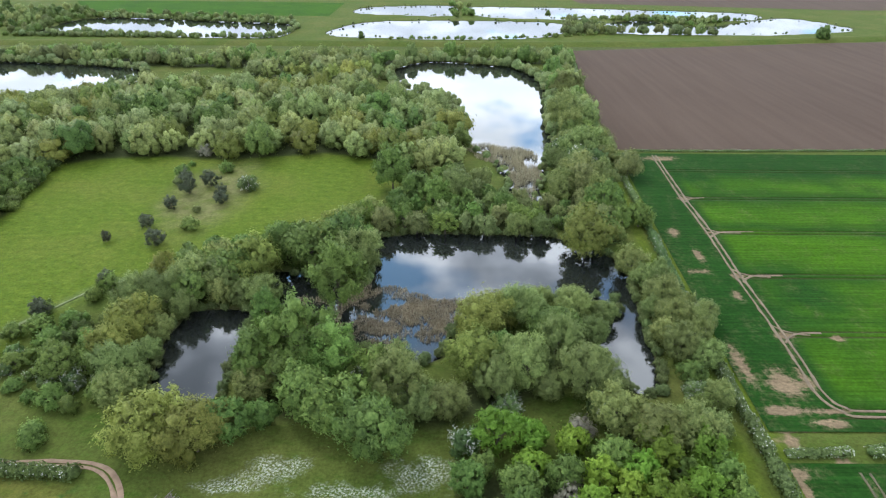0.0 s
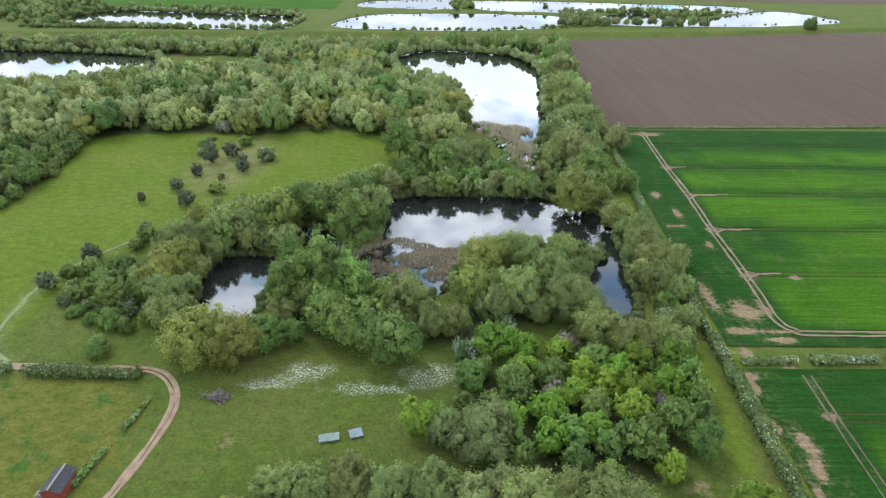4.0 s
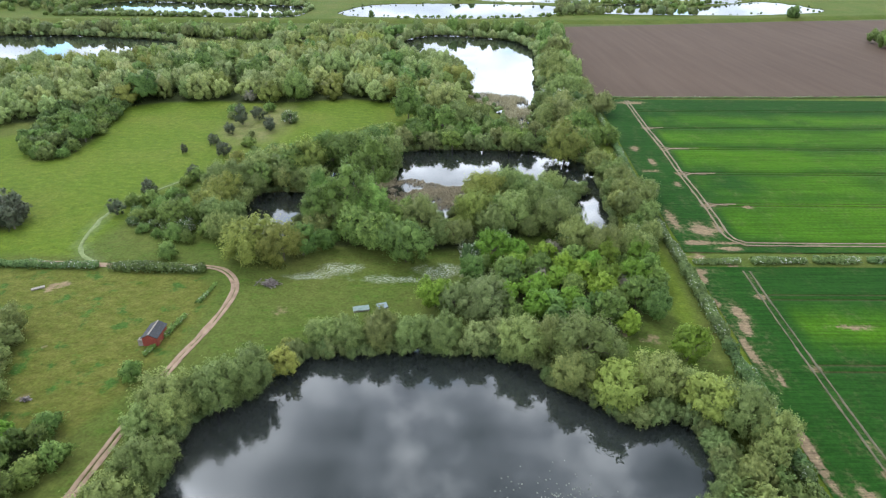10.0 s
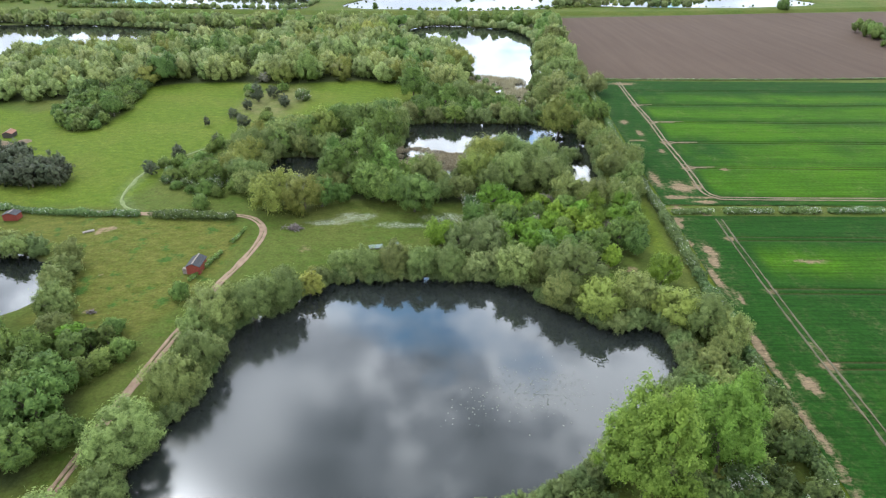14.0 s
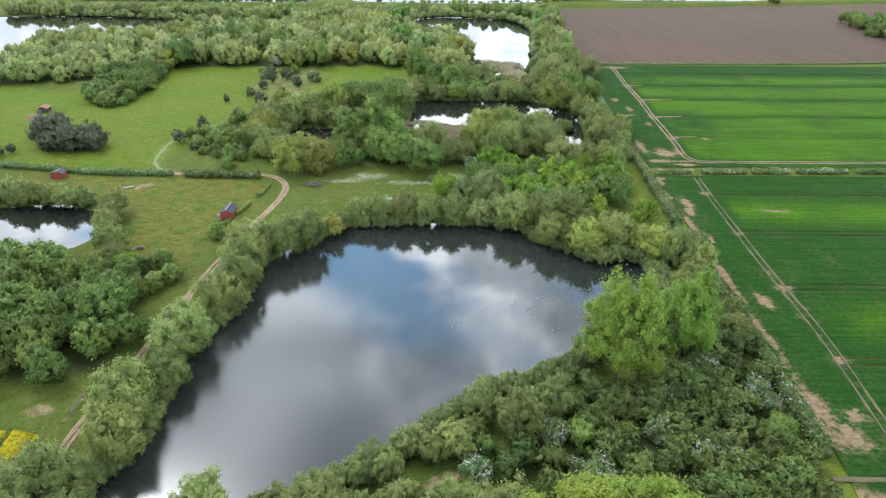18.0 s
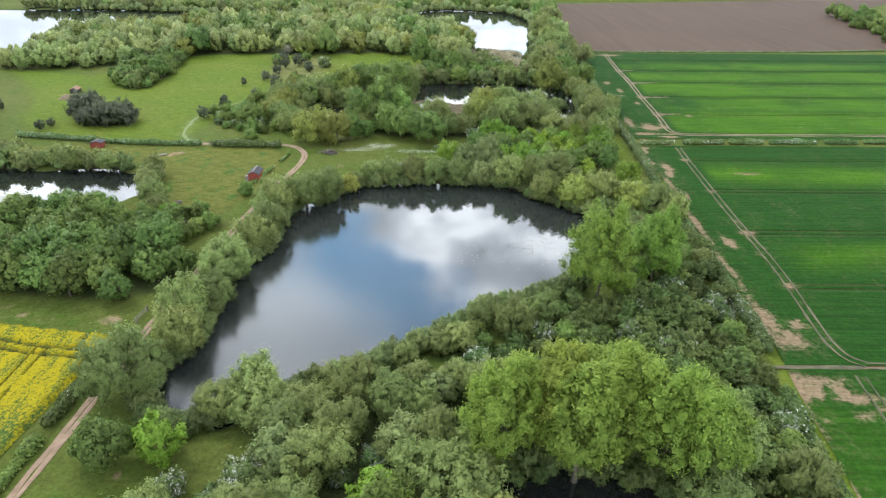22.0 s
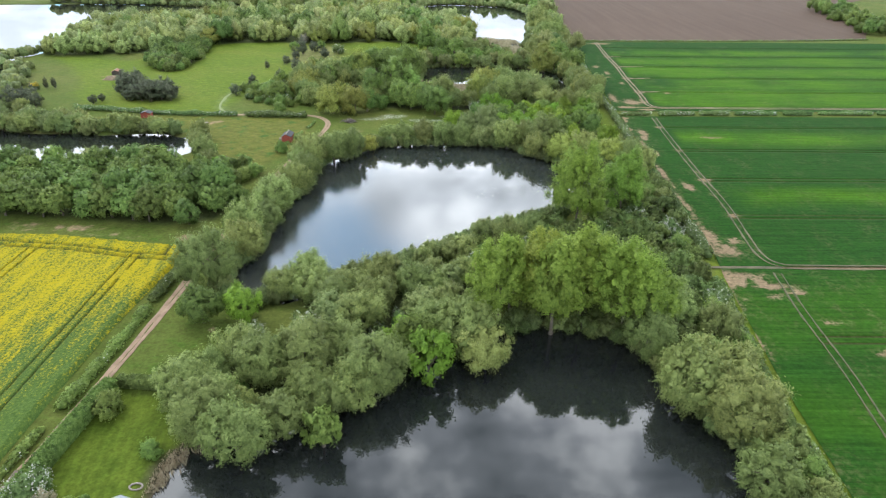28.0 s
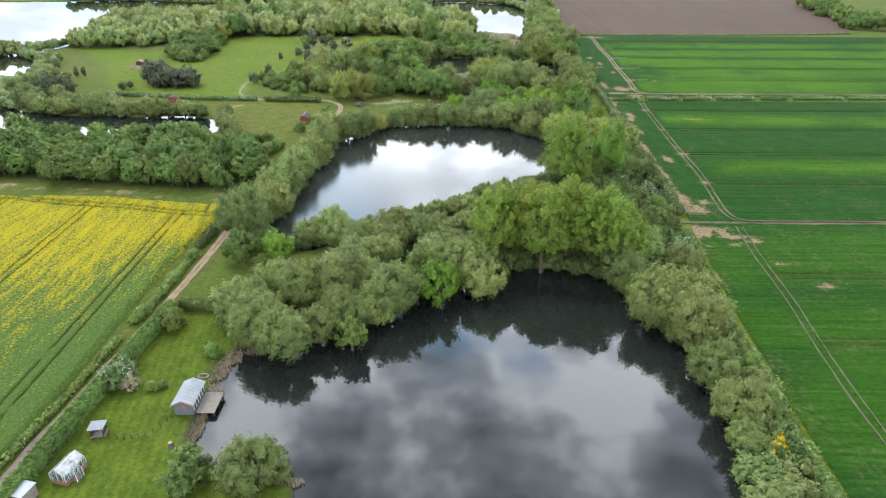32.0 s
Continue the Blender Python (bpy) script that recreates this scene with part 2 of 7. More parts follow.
LEAF = {
    "willow": leaf_material("willow_leaves", (0.082, 0.112, 0.030), (0.174, 0.222, 0.062), (0.256, 0.310, 0.100)),
    "osier": leaf_material("osier_leaves", (0.070, 0.098, 0.030), (0.148, 0.195, 0.062), (0.222, 0.278, 0.100)),
    "golden": leaf_material("golden_willow_leaves", (0.105, 0.128, 0.024), (0.205, 0.240, 0.048), (0.285, 0.318, 0.078)),
    "olive": leaf_material("olive_willow_leaves", (0.082, 0.106, 0.034), (0.172, 0.210, 0.070), (0.252, 0.294, 0.108)),
    "alder": leaf_material("alder_leaves", (0.055, 0.095, 0.018), (0.130, 0.208, 0.040), (0.205, 0.298, 0.068)),
    "maple": leaf_material("maple_leaves", (0.048, 0.085, 0.018), (0.118, 0.188, 0.040), (0.190, 0.272, 0.066)),
    "oak": leaf_material("oak_leaves", (0.045, 0.078, 0.016), (0.110, 0.172, 0.038), (0.180, 0.252, 0.060)),
    "lime": leaf_material("lime_leaves", (0.070, 0.130, 0.012), (0.142, 0.245, 0.024), (0.210, 0.330, 0.046)),
    "aspen": leaf_material("aspen_leaves", (0.072, 0.118, 0.013), (0.172, 0.245, 0.032), (0.250, 0.330, 0.058), vary=0.12),
    "poplar": leaf_material("poplar_leaves", (0.064, 0.125, 0.014), (0.150, 0.250, 0.034), (0.225, 0.340, 0.060), vary=0.12),
    "thorn": leaf_material("thorn_leaves", (0.046, 0.080, 0.023), (0.098, 0.152, 0.046), (0.150, 0.215, 0.072)),
    "bush": leaf_material("bush_leaves", (0.056, 0.092, 0.018), (0.130, 0.198, 0.042), (0.208, 0.282, 0.070)),
    "scrub": leaf_material("scrub_leaves", (0.042, 0.066, 0.016), (0.094, 0.138, 0.036), (0.152, 0.206, 0.058)),
    "bare": leaf_material("grey_twigs", (0.085, 0.080, 0.055), (0.150, 0.142, 0.098), (0.215, 0.205, 0.145), 0.1),
    "pine": leaf_material("pine_needles", (0.028, 0.037, 0.018), (0.055, 0.067, 0.034), (0.088, 0.102, 0.054), 0.15),
}
BLOSSOM = leaf_material("blossom", (0.30, 0.32, 0.25), (0.44, 0.45, 0.38), (0.58, 0.58, 0.51), 0.25)
GORSE = leaf_material("gorse_flowers", (0.297, 0.211, 0.007), (0.462, 0.363, 0.010), (0.528, 0.449, 0.020), 0.2)


def plain(name, dark, light, scale=2.0, rough=0.8, metal=0.0, bump=0.15, spec=0.3):
    m, nt, b, out = material(name)
    f = n_noise(nt, scale, 6.0, 0.6)
    nt.links.new(n_ramp(nt, f, [(0.3, dark), (0.7, light)]), b.inputs["Base Color"])
    b.inputs["Roughness"].default_value, b.inputs["Metallic"].default_value = rough, metal
    b.inputs["Specular IOR Level"].default_value = spec
    if bump:
        n_bump(nt, b, n_noise(nt, scale * 6, 4.0), bump, 0.03)
    return m


BARK = plain("bark", (0.046, 0.038, 0.028), (0.112, 0.096, 0.073), 3.0, 0.9)
TRACK = plain("sandy_earth", (0.135, 0.090, 0.058), (0.215, 0.152, 0.100), 0.6, 0.95)
GRAVEL = plain("grey_brown_gravel", (0.085, 0.064, 0.050), (0.145, 0.112, 0.088), 0.8, 0.95)
FARMSOIL = plain("trodden_field_soil", (0.085, 0.064, 0.040), (0.155, 0.115, 0.072), 0.7, 0.95)
WORNTURF = plain("trodden_turf", (0.072, 0.098, 0.026), (0.145, 0.162, 0.066), 0.9, 0.95)
RUT = plain("wheeled_soil_and_leaf", (0.026, 0.036, 0.011), (0.070, 0.060, 0.032), 0.5, 0.95)
SAND = plain("dry_soil", (0.034, 0.036, 0.016), (0.090, 0.074, 0.042), 0.35, 0.95)
WOODGREY = plain("weathered_boards", (0.106, 0.089, 0.073), (0.211, 0.185, 0.155), 4.0, 0.85)
REDWOOD = plain("red_painted_boards", (0.125, 0.023, 0.015), (0.191, 0.043, 0.026), 5.0, 0.7)
FELT = plain("dark_roofing_felt", (0.017, 0.017, 0.018), (0.040, 0.040, 0.044), 4.0, 0.85)
SHEETROOF = plain("pale_sheet_roof", (0.165, 0.178, 0.188), (0.215, 0.228, 0.238), 1.2, 0.5, 0.1, 0.05)
GREYPAINT = plain("grey_painted_boards", (0.085, 0.096, 0.096), (0.125, 0.135, 0.135), 4.0, 0.6)
WHITEPAINT = plain("white_paint", (0.409, 0.416, 0.409), (0.515, 0.515, 0.508), 4.0, 0.5)
PINKTRIM = plain("faded_red_barge_board", (0.198, 0.086, 0.079), (0.264, 0.125, 0.112), 4.0, 0.6)
BRICK = plain("red_brick", (0.132, 0.059, 0.040), (0.224, 0.112, 0.073), 8.0, 0.9)
DARKWOOD = plain("dark_creosoted_wood", (0.020, 0.017, 0.013), (0.050, 0.041, 0.032), 4.0, 0.8)
TARP = plain("faded_green_tarpaulin", (0.075, 0.108, 0.09), (0.12, 0.15, 0.13), 1.0, 0.5)
TARPBLUE = plain("pale_blue_tarpaulin", (0.09, 0.12, 0.125), (0.14, 0.165, 0.17), 1.0, 0.5)
REED = leaf_material("dry_reeds", (0.18, 0.158, 0.092), (0.29, 0.258, 0.160), (0.41, 0.375, 0.25), 0.4, 0.7, 0.2)
BRASH = leaf_material("dry_brushwood", (0.066, 0.056, 0.050), (0.132, 0.112, 0.099), (0.218, 0.191, 0.172), 0.0, 0.8)
WEED = leaf_material("floating_leaves", (0.06, 0.07, 0.055), (0.10, 0.11, 0.09), (0.16, 0.17, 0.14), 0.0, 0.5)

glass, nt, b, out = material("greenhouse_glass")
b.inputs["Base Color"].default_value = (0.75, 0.82, 0.84, 1)
b.inputs["Roughness"].default_value = 0.08
b.inputs["Transmission Weight"].default_value = 0.9
b.inputs["IOR"].default_value = 1.45
GLASS = glass
SHADEGLASS = plain("shaded_glass", (0.06, 0.07, 0.07), (0.34, 0.35, 0.34), 1.1, 0.2, 0.0, 0.03, 0.5)
pane, nt, b, out = material("window_glass")
b.inputs["Base Color"].default_value = (0.02, 0.025, 0.03, 1)
b.inputs["Roughness"].default_value = 0.05
PANE = pane



def water_material(name, rough, ripple, murk, breeze=0.0):
    m, nt, b, out = material(name)
    nt.links.new(n_ramp(nt, n_noise(nt, 0.02, 3.0), [(0.3, (0.7 * murk, 0.85 * murk, 0.8 * murk)), (0.7, (1.1 * murk, 1.2 * murk, 1.1 * murk))]), b.inputs["Base Color"])
    calm = n_ramp(nt, n_noise(nt, 0.035, 3.0, 0.6), [(0.4, (rough * 0.5,) * 3), (0.62, (rough * 1.6,) * 3)])
    if breeze:          # wind roughens the water under the western shore
        tc = nt.nodes.new("ShaderNodeTexCoord")
        xyz = nt.nodes.new("ShaderNodeSeparateXYZ")
        nt.links.new(tc.outputs["Object"], xyz.inputs[0])
        west = n_math(nt, "ADD", n_math(nt, "MULTIPLY", xyz.outputs[0], -0.020), n_math(nt, "MULTIPLY", xyz.outputs[1], -0.012))
        calm = n_mix(nt, n_ramp(nt, west, [(0.25, 0.0), (0.95, 1.0)]), calm, (breeze, breeze, breeze))
    nt.links.new(calm, b.inputs["Roughness"])
    b.inputs["IOR"].default_value = 1.6
    n_bump(nt, b, n_noise(nt, 1.6, 3.0, 0.5), ripple, 0.05)
    return m


WATER = water_material("lake_water", 0.02, 0.02, 0.011)
WATER_BREEZY = water_material("ruffled_lake_water", 0.04, 0.03, 0.018, 0.18)


def ground_material():
    """Rough grass, mown and grazed grass, wood floor darkened with tree shade, daisies and bare soil, mixed by where
    each grows.
    """
    m, nt, b, out = material("ground_cover")
    big, mid, fine = n_noise(nt, 0.035, 4.0, 0.6), n_noise(nt, 0.22, 5.0, 0.62), n_noise(nt, 1.7, 5.0, 0.7)
    streak = nt.nodes.new("ShaderNodeMapping")
    streak.inputs["Scale"].default_value = (0.75, 1.5, 1)
    streak.inputs["Rotation"].default_value = (0, 0, radians(35))
    tc = nt.nodes.new("ShaderNodeTexCoord")
    nt.links.new(tc.outputs["Object"], streak.inputs[0])
    st = n_noise(nt, 0.35, 5.0, 0.65, streak.outputs[0])
    rough_grass = n_mix(nt, mid, (0.036, 0.055, 0.009), (0.082, 0.104, 0.021))
    rough_grass = n_mix(nt, n_ramp(nt, st, [(0.52, 0.0), (0.66, 0.7)]), rough_grass, (0.040, 0.080, 0.009))
    rough_grass = n_mix(nt, n_ramp(nt, big, [(0.42, 0.0), (0.68, 0.75)]), rough_grass, (0.090, 0.092, 0.024))
    meadow = n_mix(nt, n_ramp(nt, st, [(0.3, 0.0), (0.7, 1.0)]), (0.054, 0.086, 0.008), (0.092, 0.122, 0.014))
    meadow = n_mix(nt, n_ramp(nt, big, [(0.45, 0.0), (0.65, 0.6)]), meadow, (0.104, 0.114, 0.020))
    paddock = n_mix(nt, n_ramp(nt, st, [(0.3, 0.0), (0.75, 1.0)]), (0.054, 0.070, 0.010), (0.108, 0.102, 0.025))
    paddock = n_mix(nt, n_ramp(nt, mid, [(0.56, 0.0), (0.64, 0.8)]), paddock, (0.030, 0.075, 0.013))
    lawn = n_mix(nt, n_ramp(nt, mid, [(0.35, 0.0), (0.65, 1.0)]), (0.045, 0.068, 0.008), (0.072, 0.098, 0.012))
    band = nt.nodes.new("ShaderNodeTexWave")
    band.inputs["Scale"].default_value, band.inputs["Distortion"].default_value = 0.22, 1.2
    turned = nt.nodes.new("ShaderNodeMapping")
    turned.inputs["Rotation"].default_value = (0, 0, radians(-8))
    nt.links.new(tc.outputs["Object"], turned.inputs[0])
    nt.links.new(turned.outputs[0], band.inputs["Vector"])
    lawn = n_mix(nt, 0.28, lawn, n_ramp(nt, band.outputs["Fac"], [(0.2, 0.75), (0.8, 1.2)]), "MULTIPLY")
    clump = n_ramp(nt, n_noise(nt, 0.6, 4.0, 0.7), [(0.5, 0.0), (0.68, 0.55)])
    meadow = n_mix(nt, clump, meadow, (0.050, 0.087, 0.012))
    col = n_mix(nt, n_attr(nt, "meadow"), rough_grass, meadow)
    tussock = n_mix(nt, mid, (0.075, 0.087, 0.029), (0.164, 0.153, 0.061))
    col = n_mix(nt, n_math(nt, "MULTIPLY", n_attr(nt, "tussock"), n_ramp(nt, mid, [(0.3, 0.3), (0.6, 1.0)])), col, tussock)
    col = n_mix(nt, n_attr(nt, "paddock"), col, paddock)
    col = n_mix(nt, n_attr(nt, "lawn"), col, lawn)
    trod = n_math(nt, "MULTIPLY", n_attr(nt, "trodden"), n_ramp(nt, mid, [(0.35, 0.35), (0.65, 1.0)]))
    col = n_mix(nt, trod, col, (0.153, 0.170, 0.105))
    # Ground under trees: the crowns' shade is put into the floor colour.
    shaded_floor_col = n_mix(nt, mid, (0.023, 0.033, 0.011), (0.056, 0.063, 0.023))
    col = n_mix(nt, n_attr(nt, "wood"), col, shaded_floor_col)
    soil = n_mix(nt, mid, (0.132, 0.092, 0.056), (0.231, 0.165, 0.102))
    thresh = n_math(nt, "ADD", n_attr(nt, "bare"), n_math(nt, "MULTIPLY", n_math(nt, "SUBTRACT", mid, 0.5), 1.4))
    col = n_mix(nt, n_ramp(nt, thresh, [(0.42, 0.0), (0.6, 0.9)]), col, soil)
    mud = n_mix(nt, mid, (0.033, 0.028, 0.020), (0.073, 0.059, 0.041))
    col = n_mix(nt, n_attr(nt, "mud"), col, mud)
    spots = n_ramp(nt, n_noise(nt, 2.6, 3.0, 0.7), [(0.46, 0.0), (0.62, 1.0)])
    patch = n_math(nt, "ADD", n_attr(nt, "daisy"), n_math(nt, "MULTIPLY", n_math(nt, "SUBTRACT", mid, 0.5), 1.6))
    white = n_math(nt, "MULTIPLY", n_ramp(nt, patch, [(0.36, 0.0), (0.72, 1.0)]), spots)
    col = n_mix(nt, n_math(nt, "MULTIPLY", white, 0.7), col, (0.409, 0.422, 0.370))
    col = n_mix(nt, 0.75, col, n_ramp(nt, fine, [(0.25, 0.40), (0.75, 1.20)]), "MULTIPLY")
    col = n_mix(nt, 0.6, col, n_ramp(nt, n_noise(nt, 0.5, 4.0, 0.65), [(0.3, 0.7), (0.7, 1.3)]), "MULTIPLY")
    nt.links.new(col, b.inputs["Base Color"])
    b.inputs["Roughness"].default_value = 0.9
    b.inputs["Specular IOR Level"].default_value = 0.04
    n_bump(nt, b, fine, 0.6, 0.25)
    return m


GROUND = ground_material()


def crop_material(name, dark, light, stripe, lush):
    m, nt, b, out = material(name)
    tc = nt.nodes.new("ShaderNodeTexCoord")
    mp = nt.nodes.new("ShaderNodeMapping")
    mp.inputs["Scale"].default_value = (0.22, 1.0, 1)
    nt.links.new(tc.outputs["Object"], mp.inputs[0])
    rows = n_noise(nt, 1.5, 6.0, 0.8, mp.outputs[0])
    big, fine = n_noise(nt, 0.03, 3.0, 0.55), n_noise(nt, 1.3, 4.0, 0.7)
    col = n_mix(nt, n_ramp(nt, rows, [(0.3, 0.0), (0.7, 1.0)]), dark, light)
    col = n_mix(nt, n_math(nt, "MULTIPLY", n_ramp(nt, rows, [(0.58, 0.0), (0.75, 1.0)]), 0.55), col, stripe)
    col = n_mix(nt, n_math(nt, "MULTIPLY", n_attr(nt, "lush"), n_ramp(nt, big, [(0.25, 0.4), (0.6, 1.0)])), col, lush)
    rut = n_mix(nt, fine, (0.022, 0.030, 0.009), (0.055, 0.05, 0.022))
    col = n_mix(nt, n_math(nt, "MULTIPLY", n_attr(nt, "rut"), 0.8), col, rut)
    thin = n_mix(nt, fine, (0.112, 0.099, 0.046), (0.165, 0.139, 0.073))
    col = n_mix(nt, n_math(nt, "MULTIPLY", n_attr(nt, "thin"), n_ramp(nt, n_noise(nt, 0.9, 6.0, 0.75), [(0.46, 0.0), (0.62, 1.0)])), col, thin)
    mott = n_noise(nt, 0.7, 6.0, 0.75)
    bare = n_math(nt, "ADD", n_attr(nt, "bare_soil"), n_math(nt, "MULTIPLY", n_math(nt, "SUBTRACT", n_mix(nt, 0.3, mott, rows), 0.5), 2.2))
    soil = n_mix(nt, fine, (0.125, 0.088, 0.054), (0.230, 0.165, 0.102))
    col = n_mix(nt, n_ramp(nt, bare, [(0.50, 0.0), (0.80, 0.9)]), col, soil)
    drill = nt.nodes.new("ShaderNodeMapping")
    drill.inputs["Scale"].default_value = (0.035, 1.0, 1)
    nt.links.new(tc.outputs["Object"], drill.inputs[0])
    col = n_mix(nt, 0.85, col, n_ramp(nt, n_noise(nt, 1.5, 5.0, 0.75, drill.outputs[0]), [(0.30, 0.46), (0.5, 0.76), (0.70, 1.10)]), "MULTIPLY")
    col = n_mix(nt, 0.6, col, n_ramp(nt, fine, [(0.3, 0.6), (0.7, 1.4)]), "MULTIPLY")
    nt.links.new(col, b.inputs["Base Color"])
    b.inputs["Roughness"].default_value = 0.9
    b.inputs["Specular IOR Level"].default_value = 0.03
    n_bump(nt, b, n_mix(nt, 0.5, rows, fine), 0.5, 0.2)
    return m


CROP = crop_material("young_cereal", (0.010, 0.033, 0.005), (0.016, 0.051, 0.007), (0.021, 0.054, 0.009), (0.040, 0.094, 0.004))


def rape_material():
    m, nt, b, out = material("oilseed_rape")
    tc = nt.nodes.new("ShaderNodeTexCoord")
    mp = nt.nodes.new("ShaderNodeMapping")
    mp.inputs["Scale"].default_value = (1.0, 0.16, 1)
    nt.links.new(tc.outputs["Object"], mp.inputs[0])
    band, fine = n_noise(nt, 0.75, 6.0, 0.68, mp.outputs[0]), n_noise(nt, 2.2, 4.0, 0.75)
    green = n_mix(nt, n_ramp(nt, fine, [(0.3, 0.0), (0.7, 1.0)]), (0.022, 0.044, 0.009), (0.060, 0.090, 0.018))
    yellow = n_mix(nt, fine, (0.150, 0.122, 0.002), (0.270, 0.215, 0.004))
    fac = n_math(nt, "ADD", n_math(nt, "MULTIPLY", n_math(nt, "SUBTRACT", band, 0.5), 1.5), n_attr(nt, "bloom"))
    speck = n_math(nt, "ADD", fac, n_math(nt, "MULTIPLY", n_math(nt, "SUBTRACT", fine, 0.5), 2.1))
    col = n_mix(nt, n_ramp(nt, speck, [(0.30, 0.0), (0.75, 0.92)]), green, yellow)
    col = n_mix(nt, n_attr(nt, "rut"), col, (0.028, 0.034, 0.012))
    nt.links.new(col, b.inputs["Base Color"])
    b.inputs["Roughness"].default_value = 0.8
    b.inputs["Specular IOR Level"].default_value = 0.04
    n_bump(nt, b, fine, 0.6, 0.3)
    return m


RAPE = rape_material()


def tilled_material():
    m, nt, b, out = material("tilled_soil")
    tc = nt.nodes.new("ShaderNodeTexCoord")
    mp = nt.nodes.new("ShaderNodeMapping")
    mp.inputs["Scale"].default_value = (1.0, 0.05, 1)
    mp.inputs["Rotation"].default_value = (0, 0, radians(-8))
    nt.links.new(tc.outputs["Object"], mp.inputs[0])
    rows, big, fine = n_noise(nt, 0.2, 4.0, 0.6, mp.outputs[0]), n_noise(nt, 0.012, 3.0), n_noise(nt, 1.0, 5.0, 0.7)
    col = n_mix(nt, big, (0.042, 0.027, 0.018), (0.060, 0.040, 0.027))
    col = n_mix(nt, n_ramp(nt, rows, [(0.35, 0.0), (0.7, 0.55)]), col, (0.072, 0.050, 0.036))
    col = n_mix(nt, 0.35, col, n_ramp(nt, fine, [(0.3, 0.7), (0.7, 1.3)]), "MULTIPLY")
    nt.links.new(col, b.inputs["Base Color"])
    b.inputs["Roughness"].default_value = 0.95
    b.inputs["Specular IOR Level"].default_value = 0.1
    n_bump(nt, b, n_mix(nt, 0.4, rows, fine), 0.6, 0.15)
    return m


TILLED = tilled_material()

# ---- plan: shores, field edges, tracks ----
LAKES = {
    "lake_middle": [(-30, 36), (-26, 38.5), (-16, 40.2), (-3, 40), (11, 38.2), (16, 35), (18, 30), (24, 28), (26, 23), (30, 22), (36, 22), (41, 17), (38, 6), (29, -3), (21, -11),
                    (14, -17), (6, -21), (-3, -26), (-9, -33), (-17, -38), (-24, -42), (-31, -46), (-38, -51), (-47, -51), (-51.5, -42), (-48.5, -33), (-48, -24), (-49, -14), (-47, -5), (-44.5, 2), (-44.5, 11), (-44, 20.5), (-38.5, 26), (-34, 31)],
    "lake_south": [(-43, -97), (-43, -90), (-40, -83), (-34, -80), (-27, -77), (-20, -73), (-14, -67), (-7, -63), (2, -59), (11, -58.5), (21, -60.5), (26, -67), (30, -78), (33, -88), (35, -97), (35, -106),
                   (35, -118), (36, -140), (30, -165), (8, -182), (-18, -176), (-30, -150), (-27, -117), (-28, -113), (-37, -111), (-42, -109), (-43, -105), (-43, -101)],
    "pond_reedy": [(-18, 145), (-17, 152), (2, 154), (28, 153), (38, 149), (45, 140), (46, 128), (45, 114), (44, 102), (42, 92), (41, 88), (36, 89), (32, 98), (33, 106), (40, 116), (38, 121),
                   (28, 120), (16, 119), (8, 115), (2, 106), (0, 99), (-6, 96), (-12, 97), (-17, 103), (-24, 108), (-32, 113), (-38, 115), (-42, 122), (-43, 132), (-36, 131), (-28, 127), (-20, 123), (-17, 133)],
    "pond_west": [(-49, 116), (-43, 114), (-41, 106), (-41, 97), (-41, 86), (-47, 82), (-53, 86), (-56, 95), (-58, 106), (-56, 114)],
    "lake_north": [(-23, 382), (-3, 396), (25, 386), (45, 375), (55, 336), (50, 280), (46, 246), (39, 214), (32, 186), (29, 172), (20, 174), (22, 195), (18, 215), (9, 232), (7, 250), (7, 269), (-2, 304), (-23, 327), (-31, 350)],
    "lake_west": [(-420, 290), (-420, 360), (-305, 384), (-236, 380), (-178, 366), (-168, 340), (-172, 318), (-192, 302), (-214, 290), (-236, 282), (-236, 258), (-222, 222), (-217, 196), (-221, 172), (-222, 152), (-204, 134), (-192, 112),
                  (-190, 88), (-178, 66), (-158, 52), (-128, 48), (-98, 48), (-86, 38), (-90, 24), (-116, 17), (-139, 22), (-165, 28), (-230, 40), (-420, 60)],
    "lake_far_west": [(-309, 485), (-320, 555), (-296, 578), (-216, 565), (-130, 545), (-121, 503), (-135, 478), (-209, 482), (-281, 492)],
    "lake_far_middle": [(-90, 497), (-72, 556), (-24, 574), (97, 566), (88, 500), (31, 480), (-42, 482)],
    "lake_far_back": [(-84, 625), (-74, 668), (7, 684), (8, 610), (-47, 612)],
    "lake_far_long": [(30, 674), (124, 674), (206, 658), (296, 640), (278, 592), (164, 601), (100, 590), (36, 608)],
    "lake_far_east": [(130, 552), (179, 584), (221, 548), (317, 606), (345, 542), (289, 516), (221, 507), (140, 515)],
}
WATER_Z = -0.55
HEDGE_EAST = [(86, 433), (70, 299), (64, 230), (63, 205), (60, 167), (58, 139), (56.5, 115), (55, 96), (54, 72), (53, 55), (52, 40), (51, 26), (50, 4), (49, -13), (48, -30), (46, -42),
              (44, -58), (42, -74), (41, -89), (40, -100), (39, -115), (37, -150), (35, -240)]
TRACK_WEST = [(-70, -170), (-64.5, -116), (-64, -109), (-63, -101), (-62, -91), (-61, -82), (-60, -72), (-59, -60), (-58, -42), (-57.5, -28), (-56, -14), (-55, 2), (-53, 20), (-51.5, 33), (-49, 45), (-47.7, 54),
              (-48, 61), (-50.5, 66), (-55, 69.5), (-62, 70.2), (-71, 70), (-100, 72)]
FARM_TRACK_N = [(80, 220), (78.5, 200), (77, 178), (76, 155), (74, 131), (73, 112), (72, 98), (71, 88), (73, 83.5), (80, 82.3), (130, 82.3), (260, 82.3)]
